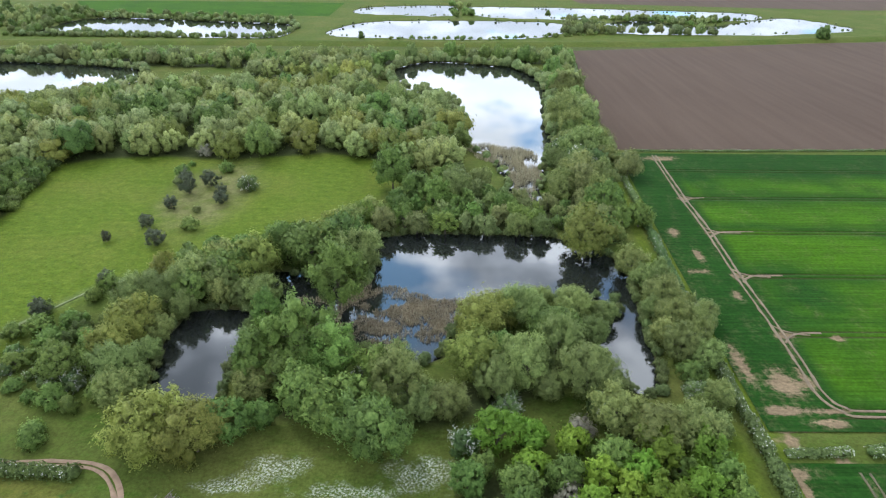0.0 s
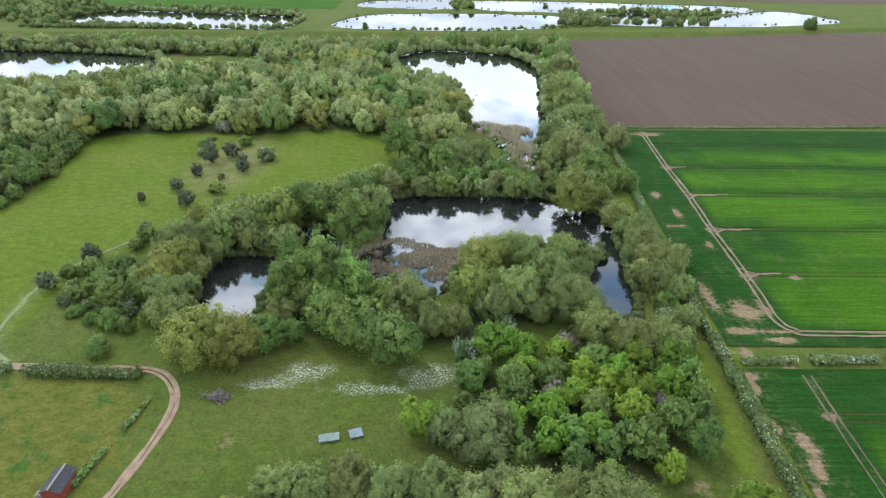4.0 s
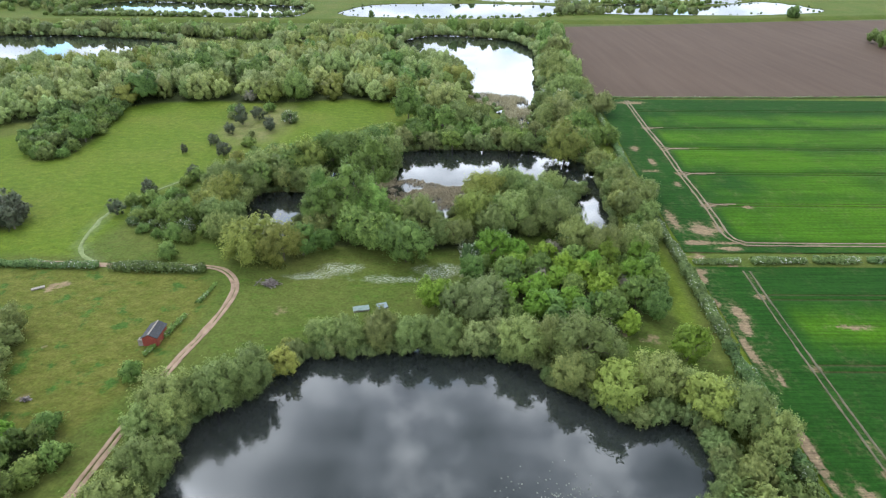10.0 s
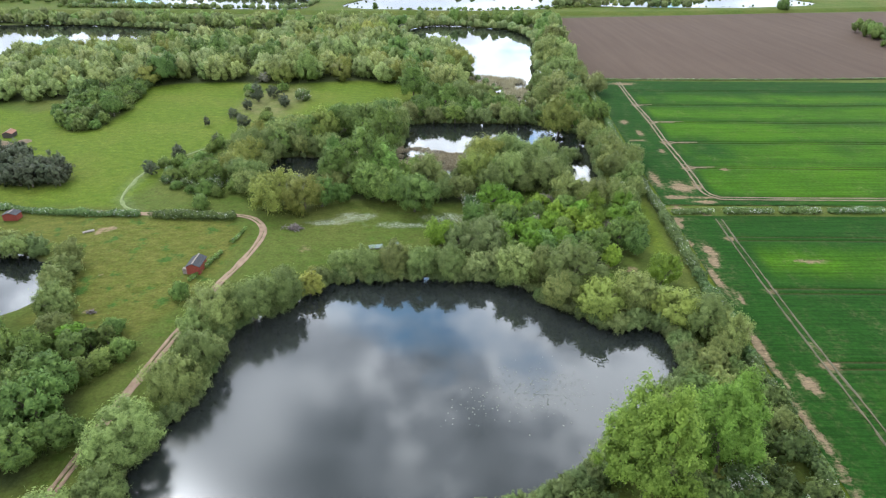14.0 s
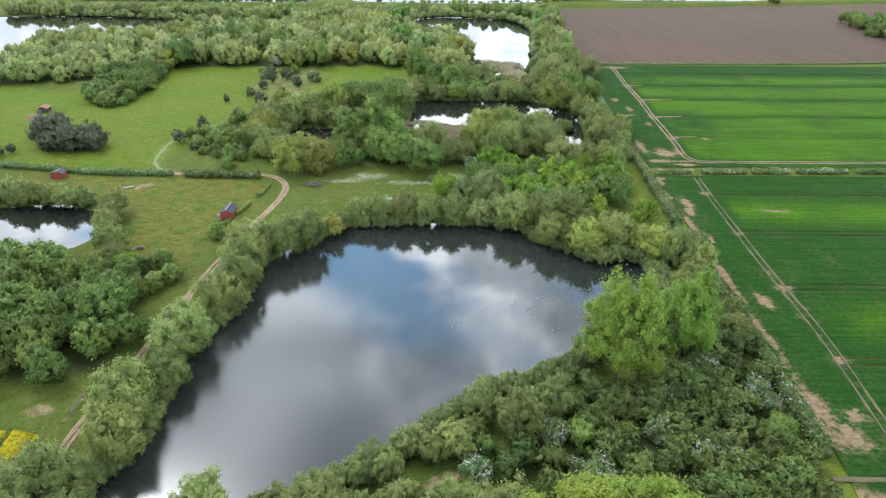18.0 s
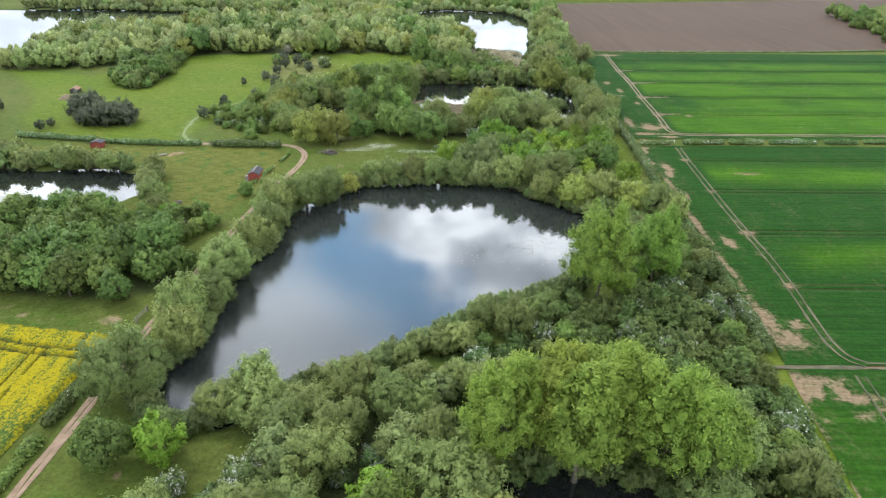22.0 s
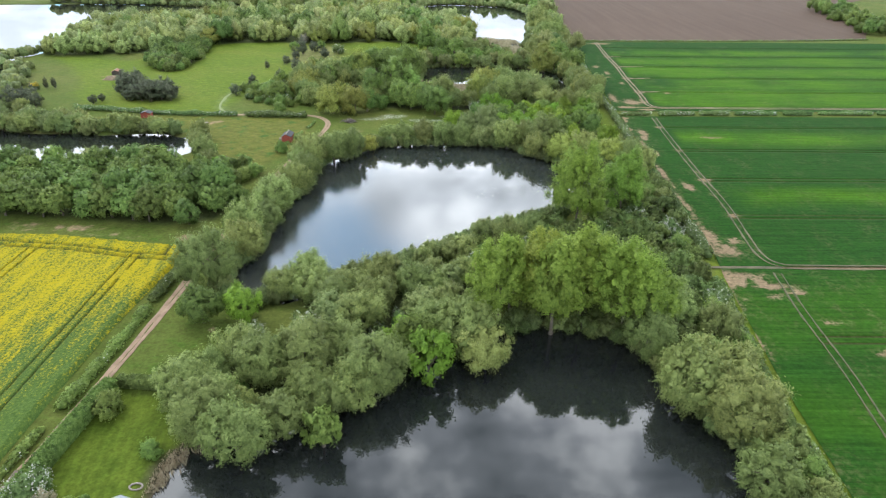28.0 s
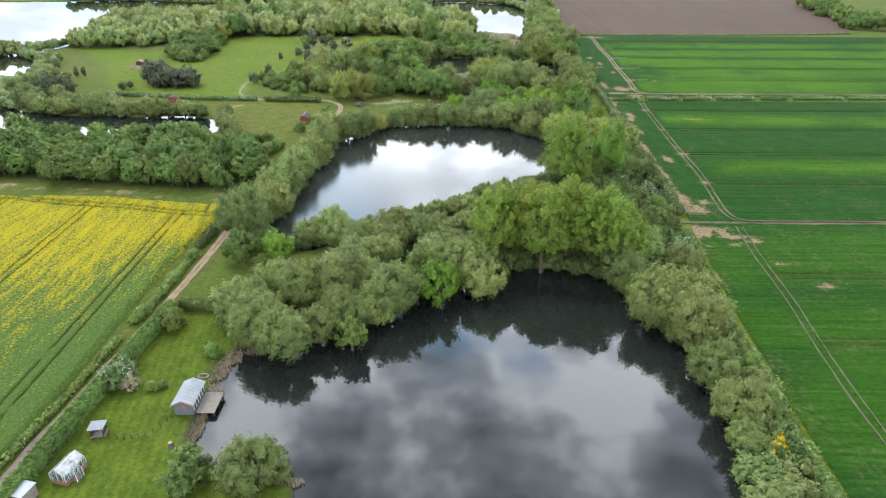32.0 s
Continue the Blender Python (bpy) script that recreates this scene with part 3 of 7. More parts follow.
FARM_TRACK_S = [(68, 69), (66.5, 52), (65.2, 34), (64, 15), (63, -6), (61, -22), (60, -32), (62, -36.7), (70, -37.6), (120, -37.6), (260, -37.6)]
FARM_TRACK_SS = [(60, -40), (58, -54), (56.5, -70), (54.5, -84), (53, -97), (52, -112), (50, -150), (47, -230)]
MEADOW = [(-205, 172), (-184, 167), (-164, 162), (-155, 178), (-147, 200), (-132, 214), (-112, 222), (-91, 212), (-64, 216), (-44, 222), (-26, 217), (-9, 200), (-12, 188), (-24, 174), (-28, 164), (-42, 150),
          (-52, 142), (-65, 134), (-76, 130), (-82, 115), (-88, 104), (-90, 86), (-90, 74), (-140, 78), (-150, 90), (-165, 120), (-185, 150)]
PADDOCK = [(-138, 66), (-113, 69), (-84, 69), (-57, 66), (-52, 60), (-52, 46), (-56, 30), (-62, 15), (-72, 14), (-84, 22), (-82, 40), (-100, 54), (-125, 58)]
LAWN = [(-59, -75), (-48, -77), (-43, -85), (-44, -96), (-44, -105), (-43, -110), (-36, -112), (-28, -115), (-28, -160), (-66, -160), (-61, -113), (-60, -97), (-59, -86)]
GREENWAY = [(66, 250), (62, 205), (57, 152), (54, 110), (51, 67), (49, 45), (45, 45), (47, 70), (51, 110), (54, 152), (58, 200), (62, 250)]
FAR_FIELD = [(-391, 700), (-292, 705), (-105, 700), (-105, 596), (-176, 598), (-257, 606), (-330, 600)]
STRIP_SOIL = [(-130, -16), (-100, -19), (-74, -23), (-59, -26), (-59, -29), (-64, -27), (-100, -23), (-130, -20)]


SHORES = {}


def hedge_x(y):
    pts = HEDGE_EAST[::-1]
    return np.interp(y, [p[1] for p in pts], [p[0] for p in pts])


# ---- ground: one sheet, sunk under the lakes ----
def spaced(*runs):
    """Grid lines from runs of (start, end, step)."""
    out = [np.arange(a, b, s) for a, b, s in runs]
    return np.concatenate(out + [np.array([runs[-1][1]])])


gx = spaced((-3000, -700, 230), (-700, -340, 12), (-340, -150, 4), (-150, -70, 2.2), (-70, 72, 1.3), (72, 130, 3), (130, 360, 8), (360, 760, 20), (760, 3000, 220))
gy = spaced((-2500, -220, 190), (-220, -120, 5), (-120, 160, 1.3), (160, 240, 2), (240, 410, 3.4), (410, 720, 5), (720, 900, 15), (900, 3500, 260))
GX, GY = np.meshgrid(gx, gy)
SHORES.update({name: round_line(outline, 7.0, True) for name, outline in LAKES.items()})
wob_x = GX + 2.4 * (value_noise(GX, GY, 6, 3) - 0.5)
wob_y = GY + 2.4 * (value_noise(GX, GY, 6, 4) - 0.5)
lake_in = np.full(GX.shape, -1e9)
for outline in SHORES.values():
    lake_in = np.maximum(lake_in, inside_distance(outline, wob_x, wob_y))
gz = -0.10 * fractal(GX, GY, 9, 5) - 1.7 * smooth(-1.6, 2.2, lake_in) - 1.0 * smooth(2, 12, lake_in)
n_row, n_col = GX.shape
idx = np.arange(n_row * n_col).reshape(n_row, n_col)
faces = np.stack([idx[:-1, :-1], idx[:-1, 1:], idx[1:, 1:], idx[1:, :-1]], -1).reshape(-1, 4)
ground_mesh = mesh_of("ground", np.stack([GX, GY, gz], -1).reshape(-1, 3), faces, GROUND, True)


def put_attr(me, name, values):
    a = me.attributes.new(name, "FLOAT", "POINT")
    a.data.foreach_set("value", np.asarray(values, np.float32).ravel())


edge_noise = 5.0 * (fractal(GX, GY, 14, 8) - 0.5)
in_meadow = smooth(-2, 2, inside_distance(MEADOW, GX, GY) + edge_noise)
in_meadow = np.maximum(in_meadow, smooth(-0.8, 0.8, inside_distance(GREENWAY, GX, GY)))
in_meadow = np.maximum(in_meadow, ((GX > hedge_x(GY) + 0.6) & (GX < hedge_x(GY) + 3.4) & (GY < 225) & (GY > -130)) * 1.0)
in_meadow = np.maximum(in_meadow, 0.15 * smooth(440, 470, GY) * (lake_in < -2))
put_attr(ground_mesh, "meadow", in_meadow)
put_attr(ground_mesh, "paddock", smooth(-1.5, 1.5, inside_distance(PADDOCK, GX, GY) + 0.5 * edge_noise))
put_attr(ground_mesh, "lawn", smooth(-0.8, 0.8, inside_distance(LAWN, GX, GY)))
daisy = np.zeros(GX.shape)
for cx, cy, rx, ry in ((-27, 69.5, 11, 4.6), (-14, 65, 17, 3.0), (-3, 68, 10, 6.5), (-34, 66.0, 8, 2.4)):
    daisy = np.maximum(daisy, 1 - np.hypot((GX - cx) / rx, (GY - cy) / ry))
FOOTPATH = [(-84, 71.8), (-88, 74.5), (-91.3, 79), (-93.5, 88), (-94, 98), (-92.5, 106), (-89, 112), (-83.5, 121), (-79, 128)]
pale_walk = round_line(FOOTPATH, 4)
put_attr(ground_mesh, "tussock", smooth(1.1, 0.5, np.hypot((GX + 74) / 17, (GY - 180) / 34) + 0.5 * (fractal(GX, GY, 16, 77) - 0.5)))
put_attr(ground_mesh, "trodden", 0.3 * smooth(2.4, 0.4, line_distance(pale_walk, GX, GY)))
put_attr(ground_mesh, "daisy", np.clip(daisy, 0, 1))
field_soil = np.where((GX > hedge_x(GY) + 3.6) & (GY < 222) & (GX < 330) & (np.abs(GY - 74.5) > 4.2), 1.0, 0.0)
bare = np.maximum(field_soil, 0.38 * smooth(3, 0, inside_distance(STRIP_SOIL, GX, GY) * -1))
for cx, cy, r in ((-157, 128, 5), (-87, 61, 5), (-76, 33, 2), (-73, 26, 2.5), (-77, 40, 1.6), (38, 43, 4), (34, 46, 3), (-36, 52, 4), (-6, -39.5, 3), (-3.5, -37.6, 2.6), (-48, -60, 1.5), (-115, 71, 6), (59, 76, 5), (66, 71.5, 4)):
    bare = np.maximum(bare, 0.50 * smooth(1.5, 0.1, np.hypot(GX - cx, GY - cy) / r))
put_attr(ground_mesh, "bare", bare)
put_attr(ground_mesh, "mud", np.maximum(smooth(-0.9, 0.2, lake_in), smooth(-2.6, -0.6, lake_in) * (GX < -40) * (GX > -47) * (GY < -80) * (GY > -110)))

# ---- woods: outlines that are filled with trees ----
WOODS = [
    # outline, kinds, spacing, radius range
    ([(-152, 198), (-124, 212), (-102, 215), (-78, 212), (-43, 220), (-21, 212), (-8, 190), (5, 205), (8, 232), (3, 262), (-6, 285), (-26, 300), (-66, 312), (-104, 310), (-140, 304), (-160, 290), (-196, 276), (-222, 266), (-224, 252), (-195, 225), (-175, 205)],
     ("willow", "olive", "willow", "golden", "olive", "maple", "willow"), 8.4, (4.8, 7.4)),
    ([(-330, 387), (-236, 384), (-170, 372), (-100, 368), (-40, 366), (-30, 388), (-5, 400), (40, 394), (70, 382), (80, 392), (80, 402), (40, 404), (-60, 398), (-111, 396), (-200, 402), (-330, 404)],
     ("willow", "willow", "olive", "maple"), 7.5, (3.6, 5.2)),
    ([(-100, 370), (-40, 366), (-33, 330), (-66, 338), (-110, 352)], ("willow", "olive", "golden"), 9, (4, 6)),
    ([(58, 245), (66, 245), (70, 295), (80, 380), (70, 380), (58, 335), (52, 280)], ("willow", "willow", "maple"), 8.5, (4.5, 6.5)),
    ([(-180, 26), (-139, 14), (-116, 10), (-90, 16), (-76, 13), (-63, 3), (-59, -8), (-61, -17), (-72, -19.5), (-100, -16), (-132, -12), (-190, 2)],
     ("oak", "oak", "oak", "maple"), 5.6, (3.2, 4.6)),
    ([(-64, 4), (-60, 14), (-63, 18), (-72, 16), (-76, 12)], ("bush", "lime", "oak"), 4, (1.8, 2.8)),
    ([(-186, 84), (-176, 66), (-157, 54), (-132, 51), (-124, 51), (-128, 57), (-150, 63), (-166, 78), (-176, 92)], ("osier", "willow", "osier"), 4.6, (2.2, 3.4)),
    ([(-216, 152), (-202, 136), (-190, 114), (-187, 90), (-182, 92), (-185, 116), (-197, 138), (-212, 156)], ("osier", "osier", "willow"), 4.2, (1.6, 2.6)),
    ([(-216, 200), (-214, 176), (-196, 176), (-160, 182), (-151, 198), (-172, 206), (-190, 226), (-212, 250), (-226, 256)], ("willow", "willow", "olive"), 7.5, (4, 6)),
    ([(-150, 156), (-138, 138), (-129, 142), (-129, 165), (-136, 200), (-152, 205), (-158, 180)], ("maple", "scrub", "bush", "oak"), 5.0, (2.2, 3.8)),
    ([(-137, 112), (-128, 100), (-114, 96), (-113, 88), (-128, 88), (-138, 100)], ("pine",), 3.6, (2.6, 3.8)),
    ([(14, -20), (27, -26), (40, -14), (46, -18), (46, -38), (41, -58), (37, -62), (30, -50), (20, -46), (2, -36)], ("scrub", "scrub", "bush", "scrub", "willow", "scrub", "thorn", "scrub", "bush", "scrub"), 3.7, (2.0, 3.2)),
    ([(-8, -34), (2, -29), (2, -33), (-7, -37)], ("willow", "bush"), 4, (1.8, 2.4)),
    ([(40, -64), (42, -66), (39, -112), (35, -130), (32, -130), (36, -100), (35, -84)], ("scrub", "bush", "willow"), 3.6, (1.8, 2.8)),
    ([(6, 46), (20, 44), (36, 44), (46, 62), (46, 68), (8, 70), (2, 62)], ("lime", "maple", "oak", "lime", "alder", "maple", "bare"), 5.2, (2.1, 3.0)),
    ([(40, 8), (47, 14), (48, 6), (48, -10), (44, -12), (38, -6), (36, 3)], ("willow", "bush", "scrub"), 4, (2.2, 3.2)),
    ([(-84, 95), (-76, 112), (-66, 106), (-60, 86), (-66, 82), (-78, 86)], ("bush", "bush", "scrub", "thorn"), 4.6, (1.4, 2.6)),
    ([(-84, 150), (-74, 148), (-62, 170), (-60, 190), (-70, 210), (-94, 206), (-88, 170)], ("bush", "olive", "bush"), 13, (0.8, 1.7)),
    ([(-34, 102), (-26, 100), (-20, 90), (-12, 84), (0, 84), (10, 98), (20, 108), (30, 110), (28, 90), (0, 78), (-30, 80), (-38, 90)], ("willow", "alder", "maple", "willow"), 7.5, (3.2, 4.6)),
    ([(28, 82), (40, 80), (48, 88), (49, 110), (50, 128), (55, 128), (52, 90), (48, 74), (32, 74)], ("willow", "willow", "bush"), 5.5, (2.4, 3.6)),
    ([(-18, 156), (8, 156), (34, 156), (46, 146), (52, 150), (46, 176), (36, 172), (16, 172), (4, 200), (-8, 196), (-12, 176), (-24, 164)], ("willow", "olive", "maple", "alder", "bush"), 5.6, (2.2, 3.5)),
    ([(38, 172), (50, 165), (58, 200), (62, 236), (50, 244), (42, 215)], ("willow", "willow", "thorn", "maple"), 6.5, (3.6, 5.4)),
    ([(-44, 134), (-32, 136), (-20, 146), (-26, 158), (-48, 140), (-64, 132), (-70, 116), (-60, 112), (-52, 120)], ("willow", "maple", "golden"), 6, (3.2, 4.8)),
    ([(-36, -52), (-22, -46), (-10, -43), (0, -43), (3, -50), (-8, -62), (-16, -70), (-26, -76), (-40, -81), (-48, -77), (-41, -68), (-30, -62), (-28, -56)], ("willow", "willow", "olive", "bush", "willow"), 5.2, (2.8, 4.6)),
    ([(0, -61), (4, -53), (12, -49), (22, -52), (29, -58), (28, -63), (18, -62), (8, -61)], ("aspen",), 4.4, (4.6, 6.0)),
    ([(28, -50), (38, -44), (42, -62), (38, -84), (33, -84), (27, -66)], ("willow", "willow", "bush", "scrub"), 5.0, (2.6, 4.4)),
    ([(-330, 476), (-140, 472), (-124, 477), (-200, 481), (-300, 486), (-330, 480)], ("osier", "osier", "bush"), 4, (1.5, 2.6)),
    ([(-330, 484), (-312, 486), (-318, 556), (-290, 584), (-216, 572), (-128, 550), (-124, 558), (-216, 582), (-330, 592)], ("willow", "bush"), 7, (2.6, 4)),
    ([(-420, 500), (-330, 500), (-330, 610), (-420, 620)], ("maple", "bush", "willow"), 11, (3, 5)),
    ([(96, 500), (140, 504), (215, 503), (215, 509), (142, 516), (134, 550), (100, 560)], ("willow", "osier", "olive"), 6.5, (2.6, 4.6)),
    ([(145, 586), (215, 556), (280, 590), (160, 598), (100, 584)], ("osier", "willow", "bush"), 6, (1.6, 3.2)),
    ([(8, 610), (30, 600), (28, 676), (10, 684)], ("willow", "bush"), 10, (3, 4.5)),
    ([(-42, 474), (30, 472), (90, 490), (140, 504), (90, 497), (30, 479)], ("bush",), 5, (1.2, 2.2)),
    ([(256, 250), (280, 245), (290, 300), (300, 370), (285, 372), (268, 300)], ("bush", "maple", "oak"), 8, (3.5, 5.5)),
]
FAR_WOODS = {0, 1, 2, 3, 7, 8, 26, 27, 28, 29, 30, 31, 32, 33}
# Mask for the shade-darkened floor under trees; the far bank strip is dark grass.
tree_shade_or_bank = np.full(GX.shape, -1e9)
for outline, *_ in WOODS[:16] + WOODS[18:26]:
    tree_shade_or_bank = np.maximum(tree_shade_or_bank, inside_distance(outline, GX, GY))
tree_shade_or_bank = np.maximum(tree_shade_or_bank, np.where(np.abs(GY - 448) < 14, 0.3, -9))
put_attr(ground_mesh, "wood", smooth(-1.0, 2.5, tree_shade_or_bank) * (1 - smooth(-0.5, 0.8, inside_distance(GREENWAY, GX, GY))))
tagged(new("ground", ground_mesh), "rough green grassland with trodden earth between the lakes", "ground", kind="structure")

for name, outline in LAKES.items():
    line = round_line(outline, 4.0, True)
    cx, cy = sum(p[0] for p in line) / len(line), sum(p[1] for p in line) / len(line)
    bm = bmesh.new()
    ring = []
    for i, (x, y) in enumerate(line):
        (ax, ay), (bx, by) = line[i - 1], line[(i + 1) % len(line)]
        nx, ny = by - ay, ax - bx
        k = 2.6 / max(1e-6, math.hypot(nx, ny))
        if inside_distance(outline, np.array([x + nx * k * 0.3]), np.array([y + ny * k * 0.3]))[0] > inside_distance(outline, np.array([x]), np.array([y]))[0]:
            k = -k
        ring.append(bm.verts.new((x + nx * k, y + ny * k, WATER_Z)))
    f = bm.faces.new(ring)
    if f.normal.z < 0 or sum((ring[i - 1].co.x * ring[i].co.y - ring[i].co.x * ring[i - 1].co.y) for i in range(len(ring))) < 0:
        f.normal_flip()
    bmesh.ops.triangulate(bm, faces=[f])
    me = bpy.data.meshes.new("water")
    bm.to_mesh(me)
    bm.free()
    me.materials.append(WATER_BREEZY if name == "lake_middle" else WATER)
    tagged(new(name, me), "still dark lake water that mirrors the clouds and trees", "water", kind="structure")


# ---- fields ----
def crop_field(name, y0, y1, x_far, tramlines, headland, bare_spots, lush_rows, label):
    """A cereal field east of the long hedge: a canopy sheet that is gone in wheelings and bare patches."""
    ys = [np.arange(y0, y1, 1.1), np.array([y1])]
    for ty in tramlines:
        for off in (-1.25, -1.2, -0.7, -0.65, 0.65, 0.7, 1.2, 1.25):
            ys.append(np.array([ty + off]))
    ys = np.unique(np.round(np.concatenate(ys), 3))
    ys = ys[(ys >= y0) & (ys <= y1)]
    s = spaced((0, 34, 0.75), (34, 90, 2.5), (90, x_far - 50, 9))
    S, Y = np.meshgrid(s, ys)
    X = hedge_x(Y) + 2.6 + S
    h = 0.13 + 0.07 * value_noise(X, Y, 1.6, 21)
    thin = 0.25 * smooth(7, 0, S) * smooth(0.38, 0.62, fractal(X, Y, 10, 33))
    gone = np.zeros(X.shape)
    for cx, cy, rx, ry in bare_spots:
        d = np.hypot((X - cx) / rx, (Y - cy) / ry)
        gone = np.maximum(gone, 1.15 - 0.80 * d)
    gone = np.maximum(gone, np.where(Y > -52, 0.26, 0.08) * smooth(1.3, 0.0, S))
    lane = np.abs(X - np.interp(Y, [p[1] for p in headland], [p[0] for p in headland]))
    gone = np.maximum(gone, np.where(Y > -38, 0.25, 0.06) * smooth(2.0, 0.9, lane) * ((Y > headland[0][1]) & (Y < headland[-1][1])))
    gone = gone + 1.0 * (fractal(X * 1.6, Y * 0.8, 4.0, 40, 4) - 0.5)
    thin = np.clip(np.maximum(thin, gone), 0, 1)
    wheel = np.zeros(X.shape)
    track_off = np.interp(Y, [p[1] for p in headland], [p[0] for p in headland])
    for ty in tramlines:
        d = np.abs(np.abs(Y - ty) - 0.95)
        wheel = np.maximum(wheel, np.where((d < 0.27) & (X > track_off), 1.0, 0.0))
    sink = smooth(0.55, 0.75, gone)
    h = h * (1 - 0.85 * sink) * (1 - 0.8 * wheel)
    n_r, n_c = X.shape
    ix = np.arange(n_r * n_c).reshape(n_r, n_c)
    fc = np.stack([ix[:-1, :-1], ix[:-1, 1:], ix[1:, 1:], ix[1:, :-1]], -1).reshape(-1, 4)
    me = mesh_of(name, np.stack([X, Y, h], -1).reshape(-1, 3), fc, CROP, True)
    lush = np.zeros(X.shape)
    for ly, half in lush_rows:
        lush = np.maximum(lush, smooth(half + 5, half - 7, np.abs(Y - ly + 9 * (fractal(X, Y, 26, 6) - 0.5))) * (smooth(track_off + 1, track_off + 5, X) if y1 > 0 else 1.0))
    put_attr(me, "lush", (1.0 if y1 > 0 else 0.30) * lush * smooth(0.12, 0.45, fractal(X, Y, 22, 51)))
    put_attr(me, "thin", thin)
    put_attr(me, "bare_soil", np.clip(gone, 0, 1))
    put_attr(me, "rut", wheel)
    return tagged(new(name, me), label, "field", kind="structure")


crop_field("crop_field_north", 78.0, 222.0, 330, [82.3, 106.4, 130.7, 155.0, 179.3, 203.6], FARM_TRACK_N[:8][::-1],
           [(70.5, 92, 1.2, 4), (66, 91, 4, 5), (62.6, 83, 5, 1.6), (71, 83, 5, 0.9), (68, 80, 5, 1.2), (60, 97, 2, 7), (82, 217, 8, 3), (65, 133, 3, 1.5), (68, 142, 1.6, 5), (66, 155, 2, 3), (74, 131, 2.5, 1.5), (73, 106, 2.5, 1.5), (76, 155, 2.5, 1.5), (77, 179, 2.5, 1.5), (84, 105, 1.5, 1), (70, 122, 1.5, 3)],
           [(97, 15), (121, 11), (144, 11), (168, 10), (190, 7)], "bright green young cereal crop with wheel tracks and bare patches")
crop_field("crop_field_middle", -37.3, 71.0, 330, [58.0, 34.2, 10.0, -13.4], FARM_TRACK_S[:7][::-1],
           [(55.6, 56, 1.6, 5), (58.6, 52.5, 2.2, 4.5), (58, 47, 1.4, 3.5), (54.3, 46, 1.0, 6), (56, 65.5, 1.8, 3.5), (57.5, 31.4, 0.8, 3), (50.3, -28, 2.2, 4.5), (54, -29, 2.2, 2.2), (51.2, -23, 1.0, 4), (57, 69, 4, 1.6), (52.5, -24, 2.6, 7), (55.5, 40, 1.2, 10), (54, 14, 1.1, 12), (53, -6, 1.1, 10), (80, 47, 5, 1.2), (53, -31, 4.5, 3.5), (57, -26, 2.6, 2.2), (66.5, 58, 2, 1.4), (65, 34, 2, 1.4), (64, 10, 2, 1.4), (62, -13, 2, 1.4), (58, 5, 1.5, 3)],
           [(46, 7), (-2, 5)], "dark green young cereal crop with wheel tracks and bare patches")
crop_field("crop_field_south", -230.0, -38.2, 330, [-62.3, -84.0, -110.0], FARM_TRACK_SS[::-1],
           [(48.2, -42, 2.4, 4), (47, -49, 1.7, 6), (51, -43.5, 2.2, 1.8), (55.2, -43.5, 2.2, 1.5), (55.5, -49, 2.6, 0.9), (49.6, -50, 1.4, 1.4), (57, -45, 5, 1.4), (53, -41, 6, 1.5), (62, -57, 2.4, 1), (66, -66, 3, 1.2), (46, -64, 0.6, 6), (60, -47, 3, 1.0)],
           [(-54, 13), (-92, 20), (-140, 22)], "mid green young cereal crop with wheel tracks")

bm = bmesh.new()
edge = [(float(hedge_x(y)) + 2.6, y) for y in (226.5, 245, 270, 299, 340, 380, 433)]
ring = [bm.verts.new((x, y, 0.06)) for x, y in edge] + [bm.verts.new((x, y, 0.06)) for x, y in ((165, 447), (278, 470), (420, 490), (300, 380), (262, 262), (246, 236), (190, 229))]
f = bm.faces.new(ring)
if f.normal.z < 0:
    f.normal_flip()
bmesh.ops.triangulate(bm, faces=[f])
me = bpy.data.meshes.new("tilled_field")
bm.to_mesh(me)
bm.free()
me.materials.append(TILLED)
tagged(new("tilled_field", me), "bare brown tilled field with faint drill lines", "field", kind="structure")


